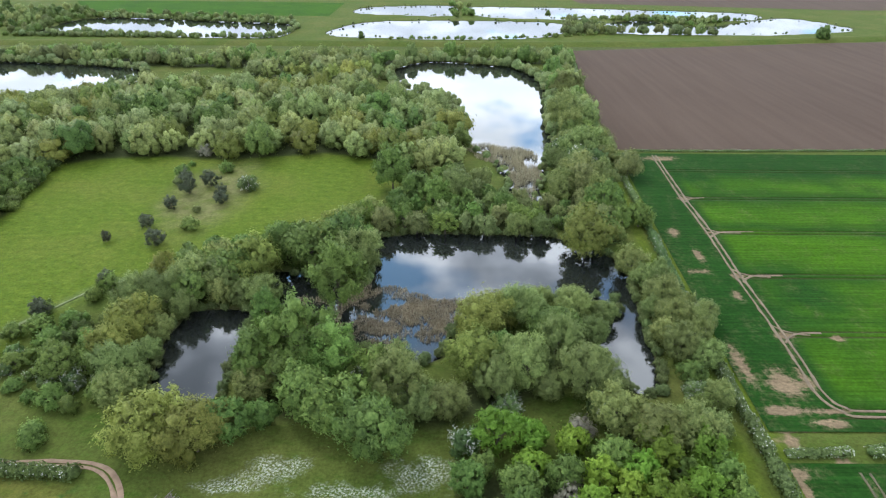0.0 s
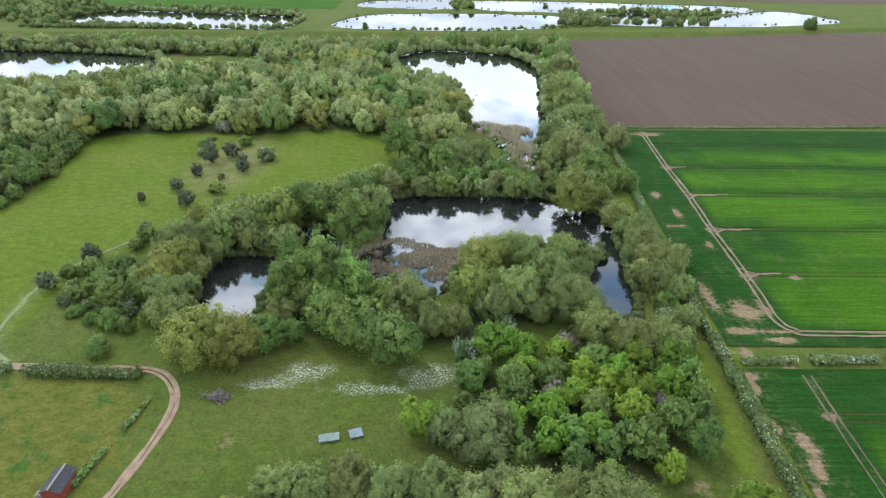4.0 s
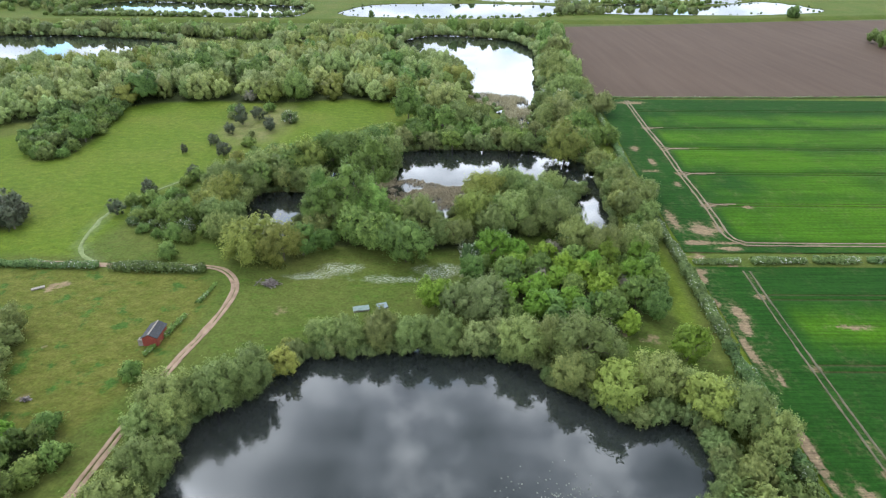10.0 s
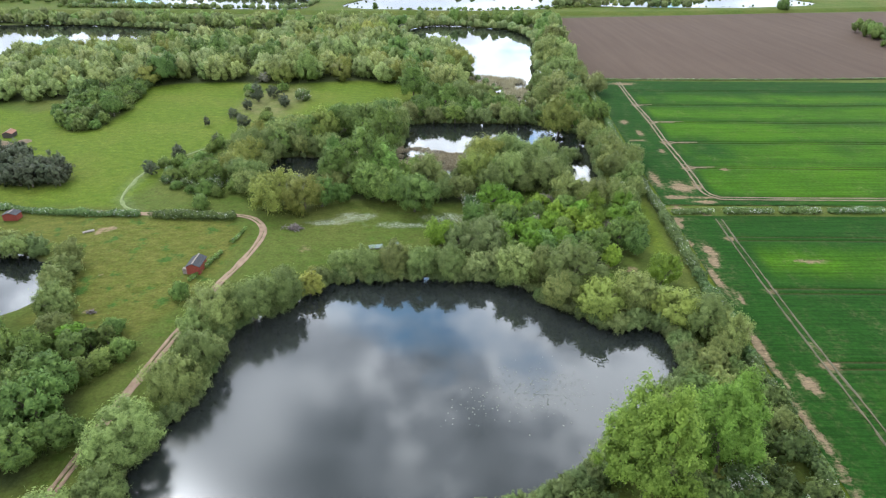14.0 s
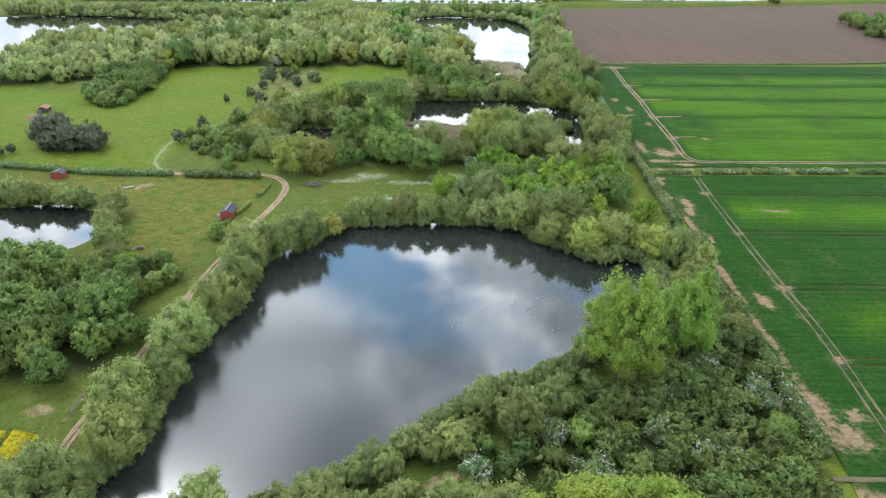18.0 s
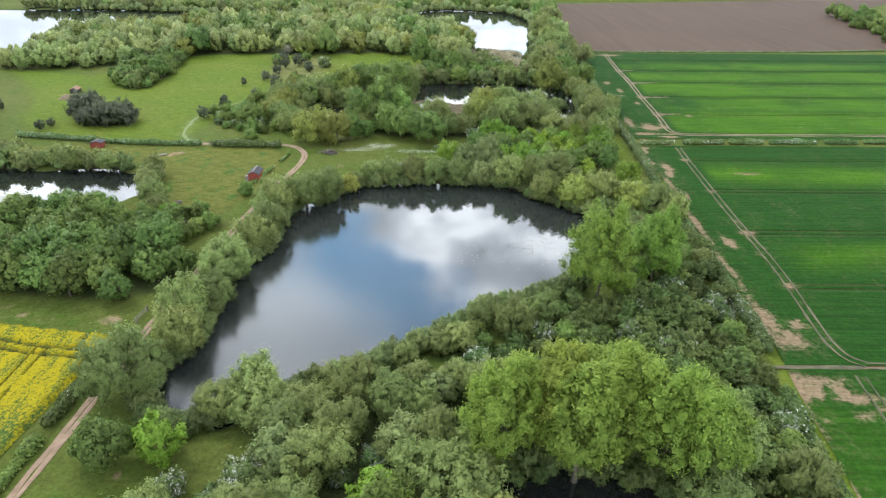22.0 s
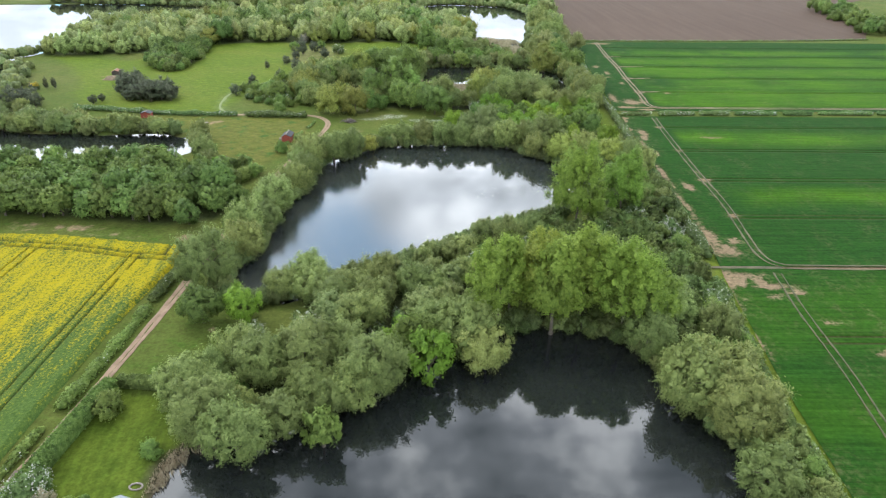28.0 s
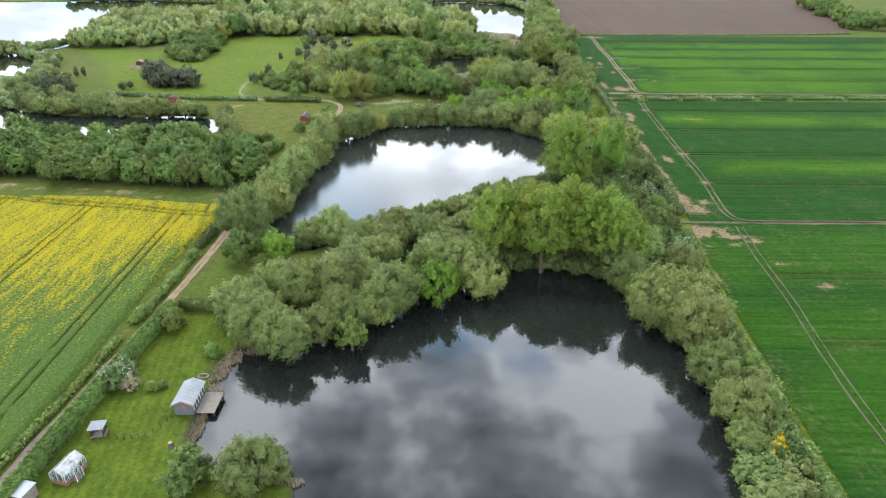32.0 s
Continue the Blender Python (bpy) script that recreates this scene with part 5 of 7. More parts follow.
plant("thorn", (12, 82, 2.7), (4, 73, 2.9), (29, 82, 3.0), (20, 95, 2.7), (47, 87, 2.3), (-15, 91, 2.0))
# pond east
plant("willow", (47, 88, 5.0), (48, 99, 4.2), (50, 109, 4.2), (50, 117, 4.6), (56, 109, 4.0), (47, 131, 4.4), (49, 125, 4.0))
# pond west
plant("golden", (-64, 104, 5.6), (-45, 127, 6.4), (-65, 97, 4.4))
plant("willow", (-61, 91, 4.8), (-63, 115, 5.6), (-58, 122, 5.8), (-51, 121, 5.0), (-40, 117, 4.4), (-68, 114, 5.4), (-58, 84, 4.2), (-21, 133, 6.2))
plant("maple", (-32, 134, 7.2), (-25, 139, 6.2), (-38, 136, 5.9), (-49, 124, 5.3), (-58, 83, 2.9), (-72, 91, 3.8))
plant("alder", (-23, 116, 7.0), (-38, 110, 3.6), (-19, 144, 3.0))
# pond north
plant("olive", (-16, 155, 3.8), (-7, 154, 3.4), (64, 198, 5.7), (12, 154, 3.4))
plant("golden", (39, 144, 7.6))
plant("alder", (1, 154, 3.4), (-2, 169, 4.8), (-16, 186, 6.3), (-23, 159, 3.3))
plant("willow", (21, 153, 3.6), (28, 153, 3.4), (45, 190, 7.4), (49, 212, 7.0), (54, 221, 6.2), (37, 177, 4.6), (12, 185, 4.6), (4, 178, 6.4), (51, 255, 9.0), (62, 306, 7.7), (52, 242, 6.0))
plant("maple", (-8, 176, 4.6), (57, 159, 3.8), (52, 159, 3.7), (53, 174, 3.6))
plant("olive", (45, 182, 6.0))
plant("thorn", (52, 182, 2.6))
# scrub west
plant("bush", (-85, 106, 3.6), (-79, 108, 4.5), (-71, 100, 4.3), (-71, 108, 4.1), (-68, 112, 3.9), (-77, 97, 3.4), (-69, 93, 3.3), (-70, 84, 3.0), (-83, 94, 2.7), (-68, 75, 4.6), (-62, 86, 2.7), (-78, 123, 2.7), (-71, 155, 3.1), (-89, 197, 3.4), (-75, 200, 2.9), (-80, 101, 2.8))
plant("thorn", (-68, 88, 1.9), (-74, 89, 1.5), (-64, 89, 1.6), (-63, 184, 3.1))
plant("pine", (-77, 145, 2.5), (-84, 156, 2.1), (-82, 169, 2.4), (-68, 173, 2.4), (-81, 181, 3.1), (-76, 187, 2.8), (-70, 179, 1.9))
# lake north
plant("willow", (-25, 41, 3.3), (-20, 40, 3.7), (-14, 41, 4.1), (-8, 40, 3.9), (-2, 40, 3.9), (12, 37, 5.1), (17, 38, 4.3), (23, 34, 6.4), (20, 29, 4.1), (34, 27, 4.6), (40, 26, 3.8), (45, 19, 4.8), (48, 15, 3.8), (18, 50, 3.7))
plant("olive", (6, 50, 5.6), (4, 39, 3.8), (-0, 52, 3.7), (8, 41, 3.5))
plant("golden", (27, 25, 4.7), (41, 22, 4.5), (-31, 33, 2.9))
plant("lime", (43, 37, 3.4), (-4, 54, 3.3), (17, 57, 3.0), (32, 57, 3.0), (24, 53, 2.8), (31, 67, 3.0))
plant("maple", (38, 54, 3.6), (41, 50, 3.2), (33, 52, 3.0), (12, 60, 3.0))
# lake west
plant("willow", (-46, 20, 5.4), (-40, 24, 5.3), (-35, 28, 4.3), (-48, 16, 3.6), (-45, 8, 4.6), (-46, 1, 4.4), (-49, -11, 5.6), (-48, -20, 4.1), (-51, -27, 5.0), (-49, -34, 4.4), (-53, -45, 6.2))
plant("golden", (-31, 38, 2.0))
plant("bush", (-57, 31, 2.3), (-60, 12, 2.6), (-62, 9, 2.6), (-64, 6, 2.8))
# poplars
plant("poplar", (23, -18, 6.2), (35, -13.0, 5.4))
plant("scrub", (26, -23, 2.8), (30, -20, 3.0), (33, -22, 2.8), (37, -19, 2.8), (29, -15, 2.6), (30, -24, 2.6), (22, -24, 2.6), (40, -14, 2.6), (35, -9, 2.6), (18, -22, 2.6), (21, -25.5, 2.8), (26, -26.5, 2.8), (31, -17, 2.6), (33, -19, 2.6), (28, -19, 2.4), (38, -10, 2.6), (20, -15, 2.2), close=True)
# maple point
plant("aspen", (2, -58, 5.8), (9, -54.5, 6.2), (16, -58, 6.6), (22.5, -61, 6.4), (28, -60, 4.7), (11, -60, 5.2))
plant("scrub", (3, -60.3, 1.7), (6.5, -60.0, 1.5), (10, -59.9, 1.8), (14, -60.2, 1.6), (18, -61.0, 1.8), (22, -62.6, 1.6), (7, -57, 2.2), (14, -56.5, 2.2), (20, -57.5, 2.2), close=True)
# lake south
plant("willow", (-38, -49, 3.3), (-34, -45, 4.0), (-25, -50, 4.1), (-22, -59, 4.8), (-19, -46, 4.2), (-20, -54, 4.1), (-13, -49, 3.9), (-9, -49, 3.0), (-12, -38, 2.5), (1, -26, 3.1), (-3, -33, 3.0), (6, -30, 3.9), (12, -25, 3.2))
plant("lime", (-43, -57, 3.4), (-14, -65, 3.0), (-10, -72, 4.0))
plant("maple", (-50, -58, 4.0), (-20, -74, 2.3))
plant("willow", (-29, -72, 5.8), (-24, -68, 4.5), (-18, -74, 6.5), (-4, -65, 5.2), (-1, -69, 4.3), (-35, -74, 4.5), (-45, -78, 4.7), (-21, -78, 4.1), (-24, -80, 3.6), (-40, -69, 3.8))
plant("thorn", (28.7, -24, 2.3), (30, -35.5, 2.6), (33.8, -35, 2.2), (35.5, -19, 2.0), (44.5, -24.5, 1.9), (-28, -65, 2.1), (-34.5, -65, 1.9), (-31, -62, 2.8), (-40, -63, 2.2), (-0.4, -38.3, 2.4), (-15, -58, 1.8), (-19, -61, 1.7))
# east bank
plant("willow", (24, -62, 4.3), (26, -66, 4.9), (32, -59, 4.5), (28, -78, 5.3), (34, -76, 5.2), (34, -80, 4.6), (28, -71, 3.2))
# near east
plant("willow", (30, -78, 5.5), (34, -83, 5.6))
plant("willow", (33, -93, 4.8), (33.4, -102, 4.2), (32, -108, 3.2), squash=0.8)
plant("osier", (32, -112.5, 3.0), (31, -117, 3.6), (34.5, -115, 2.6), (35.5, -106, 2.6))
# near west
plant("willow", (-40, -84, 5.5), (-35, -88, 4.7), (-46, -77, 4.0), (-30, -84, 4.1), (-27, -78, 3.8), (-36, -72, 4.1), (-18, -75, 5.7))
plant("alder", (-24, -86, 2.7), (-13, -69, 4.0))
plant("willow", (-33, -114, 3.9))
plant("scrub", (-41, -114, 3.2))
plant("bush", (-56, -80, 2.4), (-46.5, -88, 1.6), (-53, -96.5, 1.1), (-51.5, -96, 0.9))
plant("thorn", (-58.3, -95, 2.5))
# low trees that hang over the pond edges
for kind, spots in (("willow", ((-50, 117.5, 3.4), (-45, 117.2, 3.2), (-56.5, 112, 3.4), (-58.5, 104, 3.2), (-58.5, 97, 3.0), (-57, 89, 2.8), (31, 95, 3.0), (32, 104, 3.2), (36, 111.5, 3.0), (47, 112, 3.2), (46.5, 104, 3.0), (30, 117.5, 3.2), (22, 117, 3.2))),
                    ("bush", ((-89, 104, 2.4), (-88, 112.5, 2.3), (-86, 108, 2.2), (-81, 103, 2.4), (-81, 96, 2.2), (-74, 103, 2.3), (-78, 108, 2.0), (-76, 94, 2.0), (-79.5, 118, 2.2))),
                    ("thorn", ((-74, 90.5, 1.8), (-69.5, 89.5, 2.0), (-78, 91, 1.4), (-72, 95, 1.5), (-85, 97, 1.8), (-84, 92, 1.6))),
                    ("pine", ((-87.5, 110.5, 2.2), (-79.5, 124, 1.9), (-91, 98, 2.2), (-91, 147, 1.4)))):
    plant(kind, *spots, close=True)
plant("bare", (57.0, 111.4, 3.0), (51.5, 160.7, 2.8), (24.1, 77.1, 2.6), (-5.6, 84.5, 2.2), (26.7, 101.8, 2.4), (-87.2, 215.7, 3.2), close=True)
# trees round the western arm
arm = random.Random(21)
for k in range(22):
    plant("willow" if k % 3 else "osier", (-158 + 2.9 * k + arm.uniform(-0.8, 0.8), 52.5 - 0.16 * k + arm.uniform(-1.5, 1.2), arm.uniform(2.3, 3.6)), close=True)
plant("willow", (-86, 44, 3.4), (-84, 35, 3.0), close=True)
plant("pine", (-171, 83, 2.8), (-167, 80, 3.0), (-163, 83, 2.8), (-160, 79, 2.6), (-174, 79, 2.6), (-168, 86, 2.6), (-141, 84, 1.7), (-139.5, 87.5, 1.5), close=True)
plant("pine", (-171.6, 106.5, 1.0), (-168.6, 107, 1.2), squash=1.9, close=True)
plant("willow", (-82, 32, 3.4), (-78, 24, 3.8), (-74, 17, 3.2), (-85, 40, 3.0), (-96, 17, 3.6), (-88, 17, 3.4), (-105, 14, 3.8))


# low growth along the shores of the two large lakes and the ponds
fringe = random.Random(5)
OPEN_SHORE = [(-48, -114, -34, -84), (-60, -160, 60, -113)]
for name in ("lake_middle", "lake_south", "pond_reedy", "pond_west"):
    mid_x, mid_y = (sum(p[i] for p in LAKES[name]) / len(LAKES[name]) for i in (0, 1))
    lush = name == "lake_middle"
    for x, y in round_line(LAKES[name], 1.8 if lush else 2.4, True):
        away = math.hypot(x - mid_x, y - mid_y)
        out_by = -0.5 if lush else 0.2
        x, y = x + out_by * (x - mid_x) / away, y + out_by * (y - mid_y) / away
        x, y = x + fringe.uniform(-0.6, 0.6), y + fringe.uniform(-0.6, 0.6)
        r_low = (1.0, 1.6) if name.startswith("pond") else (1.5, 2.7)
        if any(a < x < c2 and b2 < y < d2 for a, b2, c2, d2 in OPEN_SHORE) or fringe.random() < (0.0 if lush else 0.07):
            continue
        plant("osier", (x, y, fringe.uniform(*r_low) * (1.0 if y < 160 else 1.5)), close=True)

# trees that fill the woods; the far ones are joined, wood by wood
FAR_ARRAYS = {}


def far_tree(kind, variant):
    """Vertices and triangles of a simple tree of radius 1 for distant woods."""
    key = (kind, variant)
    if key not in FAR_ARRAYS:
        rng = np.random.default_rng(hash_of(kind) + 900 + variant)
        h = 6.0 * SHAPES[kind][0]
        lobes, v, f, nrm = crown_arrays(rng, kind, 6.0, h, 300 if kind == "osier" else 1150, 2.6 if kind == "osier" else 1.75, 0.75, 0.9, 0.35)
        cv, cf, cn = bough_lumps(rng, lobes, h, 0.74, ICO_V, ICO_F) if kind != "osier" else bough_lumps(rng, lobes[:10], h, 1.2, ICO_V, ICO_F)
        FAR_ARRAYS[key] = (np.concatenate([v, cv]) / 6.0, np.concatenate([f, cf + len(v)]), np.concatenate([nrm, cn]))
    return FAR_ARRAYS[key]


def join_trees(pieces, kind, label):
    off, vs, fs, ns, tints = 0, [], [], [], []
    shade = np.random.default_rng(len(pieces) + hash_of(kind))
    for v, f, nrm in pieces:
        vs.append(v)
        fs.append(f + off)
        ns.append(nrm)
        tints.append(np.full(len(v), shade.uniform(-0.45, 0.15)))
        off += len(v)
    me = mesh_of("distant_wood", np.concatenate(vs), np.concatenate(fs), LEAF[kind])
    put_attr(me, "own_tint", np.concatenate(tints))
    lay_normals(me, np.concatenate(ns))
    tagged(new("distant_wood", me), label, "wood", kind="stuff")


def far_piece(rnd, kind, x, y, r):
    v, f, nrm = far_tree(kind, rnd.randrange(3))
    a = rnd.uniform(0, 6.28)
    c1, s1 = math.cos(a), math.sin(a)
    ca, sa = c1 * r, s1 * r
    turned = np.column_stack([nrm[:, 0] * c1 - nrm[:, 1] * s1, nrm[:, 0] * s1 + nrm[:, 1] * c1, nrm[:, 2]])
    return np.column_stack([v[:, 0] * ca - v[:, 1] * sa + x, v[:, 0] * sa + v[:, 1] * ca + y, v[:, 2] * r * rnd.uniform(0.8, 1.2)]), f, turned


# shrubs and reeds round the far shores
far_fringe = random.Random(8)
for name, size in (("lake_far_west", 2.2), ("lake_far_middle", 0.9), ("lake_far_back", 0.9), ("lake_far_long", 0.9), ("lake_far_east", 0.9), ("lake_north", 3.0), ("lake_west", 2.4)):
    pieces = []
    for x, y in round_line(LAKES[name], 1.8 if "far" in name else 2.6, True):
        if far_fringe.random() < (0.1 if "far" not in name else 0.35 if name == "lake_far_west" else 0.8) or y < 56 or x < -300:
            continue
        pieces.append(far_piece(far_fringe, "osier", x + far_fringe.uniform(-1.5, 1.5), y + far_fringe.uniform(-1.5, 1.5), size * far_fringe.uniform(0.5, 1.25) * (0.45 if name == "lake_north" and y < 245 else 1.0)))
    join_trees(pieces, "osier", "low willow bushes along a distant shore")

pieces = [far_piece(far_fringe, "willow", x, y, r) for x, y, r in ((-246, 165, 4.2), (-239, 163, 4.0), (-232, 160, 3.6), (-252, 160, 4.0), (-243, 156, 3.6), (-236, 153, 3.2), (-258, 168, 4.0), (-226, 156, 2.6), (-250, 172, 3.4))]
pieces += [far_piece(far_fringe, "osier", -242 + 17 * math.cos(0.45 * i), 163 + 10 * math.sin(0.45 * i), far_fringe.uniform(1.6, 2.4)) for i in range(14)]
join_trees(pieces, "willow", "small wooded island of grey-green willows")
pieces = [far_piece(far_fringe, "maple", x, y, r) for x, y, r in ((286, 480, 5.5), (97, 600, 3.5), (-60, 470, 3.0), (12, 590, 3.0))]
join_trees(pieces, "maple", "lone dark trees beside the far lakes")
fill = random.Random(11)
for w_index, (outline, kinds, gap, (r0, r1)) in enumerate(WOODS):
    x0, x1 = min(p[0] for p in outline), max(p[0] for p in outline)
    y0, y1 = min(p[1] for p in outline), max(p[1] for p in outline)
    if w_index in FAR_WOODS:
        gap *= 1.2
    tries = int((x1 - x0) * (y1 - y0) / gap ** 2 * 6)
    xs = np.array([fill.uniform(x0, x1) for _ in range(tries)])
    ys = np.array([fill.uniform(y0, y1) for _ in range(tries)])
    ok = inside_distance(outline, xs, ys) > -0.5
    for o in SHORES.values():
        ok &= inside_distance(o, xs, ys) < -0.5
    ok &= line_distance(TRACK_WEST, xs, ys) > 3.0
    ok &= line_distance(HEDGE_EAST, xs, ys) > 1.6
    joined = {}
    for x, y in zip(xs[ok], ys[ok]):
        r = fill.uniform(r0, r1)
        if all((x - a) ** 2 + (y - b2) ** 2 > (gap * 0.55 + 0.30 * c) ** 2 for a, b2, c in PLACED):
            kind = fill.choice(kinds)
            if w_index not in FAR_WOODS:
                plant(kind, (float(x), float(y), r))
                continue
            PLACED.append((x, y, r))
            joined.setdefault(kind, []).append(far_piece(fill, kind, float(x), float(y), r))
    for kind, pieces in joined.items():
        join_trees(pieces, kind, "distant wood of " + LABELS[kind][0].replace(" tree", " trees", 1).split(" with")[0].split(" beside")[0].split(" in a")[0])


# ---- hedges ----
def hedge(line, width, height, clumps_per_metre, leaf, blossom, label, seed, gaps=0.0, clipped=False):
    """A hedge along a line: leaf clumps over a lumpy core, with blossom where it flowers."""
    rng = np.random.default_rng(seed)
    pts = np.array(round_line(line, 1.0))
    seg = np.linalg.norm(np.diff(pts, axis=0), axis=1)
    cum = np.concatenate([[0], np.cumsum(seg)])
    n = int(cum[-1] * clumps_per_metre)
    s = rng.uniform(0, cum[-1], n)
    px, py = np.interp(s, cum, pts[:, 0]), np.interp(s, cum, pts[:, 1])
    lump = 0.65 + 0.7 * value_noise(s, s * 0 + seed, 3.0, seed)
    if clipped:
        lump = 0.95 + 0.1 * value_noise(s, s * 0 + seed, 2.0, seed)
    if gaps:
        keep = value_noise(s, s * 0 + 7 + seed, 5.0, seed + 3) > gaps
        px, py, lump, s = px[keep], py[keep], lump[keep], s[keep]
    n = len(px)
    a = rng.uniform(0, math.pi, n)
    dx, dy = np.gradient(pts[:, 0]), np.gradient(pts[:, 1])
    tx, ty = np.interp(s, cum, dx), np.interp(s, cum, dy)
    ln = np.hypot(tx, ty) + 1e-9
    nx, ny = ty / ln, -tx / ln
    w, h = width / 2 * lump, height * lump
    side, up = np.cos(a) * w, 0.1 + np.abs(np.sin(a)) ** 0.6 * (h - 0.1)
    if clipped:
        ca, sa = np.cos(a), np.sin(a)
        side, up = w * np.sign(ca) * np.abs(ca) ** 0.25, 0.05 + (h - 0.05) * np.where(rng.random(n) < 0.6, rng.random(n), 1.0)
        side = np.where(up > h - 0.06, w * rng.uniform(-1, 1, n), side)
    p = np.column_stack([px + nx * side, py + ny * side, up]) + rng.normal(scale=0.10, size=(n, 3))
    nrm = np.column_stack([nx * np.cos(a), ny * np.cos(a), np.sin(a) + 0.2]) + rng.normal(scale=0.45, size=(n, 3))
    nrm /= np.linalg.norm(nrm, axis=1)[:, None]
    t1 = np.cross(nrm, rng.normal(size=(n, 3)))
    t1 /= np.linalg.norm(t1, axis=1)[:, None] + 1e-9
    t2 = np.cross(nrm, t1)
    sz = rng.uniform(0.13, 0.30, n)[:, None] * (0.6 if clipped else 1.0)
    v = np.stack([p - t1 * sz, p + t2 * sz * 0.7, p + t1 * sz, p - t2 * sz * 0.7], 1)
    flower = (rng.random(n) < blossom * 0.9 * smooth(0.35, 0.65, value_noise(s, s * 0 + 3, 4.0, seed + 9))) & (up > 0.35 * h)
    root = new("hedge")
    leaves = v[~flower].reshape(-1, 3)
    quads = np.arange(len(leaves)).reshape(-1, 4)
    tri = np.concatenate([quads[:, [0, 1, 2]], quads[:, [0, 2, 3]]])
    core_v, core_f, off = [leaves], [tri], len(leaves)
    for q in np.arange(0.5, cum[-1], 1.2):
        if gaps and value_noise(np.array([q]), np.array([7.0 + seed]), 5.0, seed + 3)[0] <= gaps:
            continue
        k = 0.65 + 0.7 * float(value_noise(np.array([q]), np.array([float(seed)]), 3.0, seed)[0])
        k = 1.0 if clipped else k
        if clipped:
            (ax, ay), (bx, by) = [(np.interp(q + e, cum, pts[:, 0]), np.interp(q + e, cum, pts[:, 1])) for e in (-0.62, 0.62)]
            dx2, dy2 = (by - ay) * width * 0.46 / 1.24, (ax - bx) * width * 0.46 / 1.24
            corners = [(x2 + e * dx2, y2 + e * dy2, z2) for z2 in (0.0, height * 0.96) for x2, y2 in ((ax, ay), (bx, by)) for e in (-1, 1)]
            core_v.append(np.array(corners))
            core_f.append(np.array([(4, 5, 7), (4, 7, 6), (0, 1, 5), (0, 5, 4), (2, 3, 7), (2, 7, 6), (0, 2, 6), (0, 6, 4), (1, 3, 7), (1, 7, 5)]) + off)
            off += 8
            continue
        c = (np.interp(q, cum, pts[:, 0]), np.interp(q, cum, pts[:, 1]), height * k * 0.42)
        core_v.append(ICO_V * (max(width * k * 0.42, 0.3), max(width * k * 0.42, 0.7), height * k * 0.42) + c)
        core_f.append(ICO_F + off)
        off += len(ICO_V)
    part("foliage", mesh_of("foliage", np.concatenate(core_v), np.concatenate(core_f), LEAF[leaf]), None, root)
    if flower.any():
        fl = (p[flower][:, None] + 0.62 * (v[flower] - p[flower][:, None])).reshape(-1, 3)
        part("blossom", mesh_of("blossom", fl, np.arange(len(fl)).reshape(-1, 4), BLOSSOM), None, root, "white may blossom")
    return tagged(root, label, "hedge")


hedge([(56, 115), (55, 96), (54, 72)], 2.4, 1.9, 70, "thorn", 0.25, "hawthorn hedge in white blossom along a crop field", 1)
hedge([(54, 72), (53, 55), (52, 40)], 2.6, 2.0, 75, "thorn", 0.22, "hawthorn hedge in white blossom along a crop field", 2)
hedge([(52, 40), (51, 26), (50.3, 10)], 2.8, 2.2, 75, "thorn", 0.24, "hawthorn hedge in white blossom along a crop field", 3)
hedge([(50.3, 10), (49.3, -13), (48, -34)], 2.6, 2.1, 75, "thorn", 0.22, "overgrown flowering hedge at the edge of a crop", 4)
hedge([(46, -44), (44, -58), (42.3, -74)], 2.4, 1.8, 65, "scrub", 0.15, "overgrown green hedge at the edge of a crop", 5)
hedge([(42, -76), (41, -89), (40, -100), (39, -116), (38, -130)], 2.4, 1.8, 60, "scrub", 0.12, "overgrown green hedge at the edge of a crop", 6)
hedge([(60, 167), (58, 139), (56.5, 117)], 2.4, 2.0, 55, "thorn", 0.2, "hawthorn hedge beside a green lane", 7)
hedge([(66, 255), (63.5, 215), (60.5, 172)], 2.6, 2.2, 40, "thorn", 0.2, "hawthorn hedge beside a green lane", 8)
hedge([(86, 430), (70, 299), (66, 258)], 2.8, 2.6, 22, "thorn", 0.25, "distant field hedge with white blossom", 9)
for k, (xa, xb) in enumerate(((57, 68), (71, 84), (86, 97), (99, 114), (117, 128), (130, 150), (152, 175), (178, 215), (218, 260))):
    hedge([(xa, 72.8 + 0.022 * (xa - 57)), (xb, 72.8 + 0.022 * (xb - 57))], 2.0, 1.4, 75 if xb < 130 else 26, "thorn", 0.35, "low clipped hawthorn hedge in white blossom between crops", 20 + k)
hedge([(70, 224.4), (120, 225.2), (190, 228), (246, 234)], 1.2, 0.9, 12, "thorn", 0.5, "thin blossoming hedge line between two fields", 30)
hedge([(-57, 67.6), (-64, 68.0), (-79, 68.8)], 2.6, 1.9, 80, "scrub", 0.12, "thick dark green hedge with white blossom beside a track", 31)
hedge([(-82, 69.2), (-105, 70), (-122, 73), (-144, 76.5)], 2.0, 1.6, 60, "thorn", 0.2, "long hawthorn hedge with white blossom", 32)
hedge([(-61.6, -118), (-60.8, -104), (-59.6, -92), (-58.4, -80), (-57.6, -75.4)], 1.9, 2.3, 380, "bush", 0.0, "clipped green garden hedge beside a gravel track", 33, clipped=True)
hedge([(-57.0, -74.6), (-53, -74.9), (-48.6, -75.4)], 1.3, 2.0, 260, "scrub", 0.0, "dark clipped hedge across the top of a garden", 34, clipped=True)
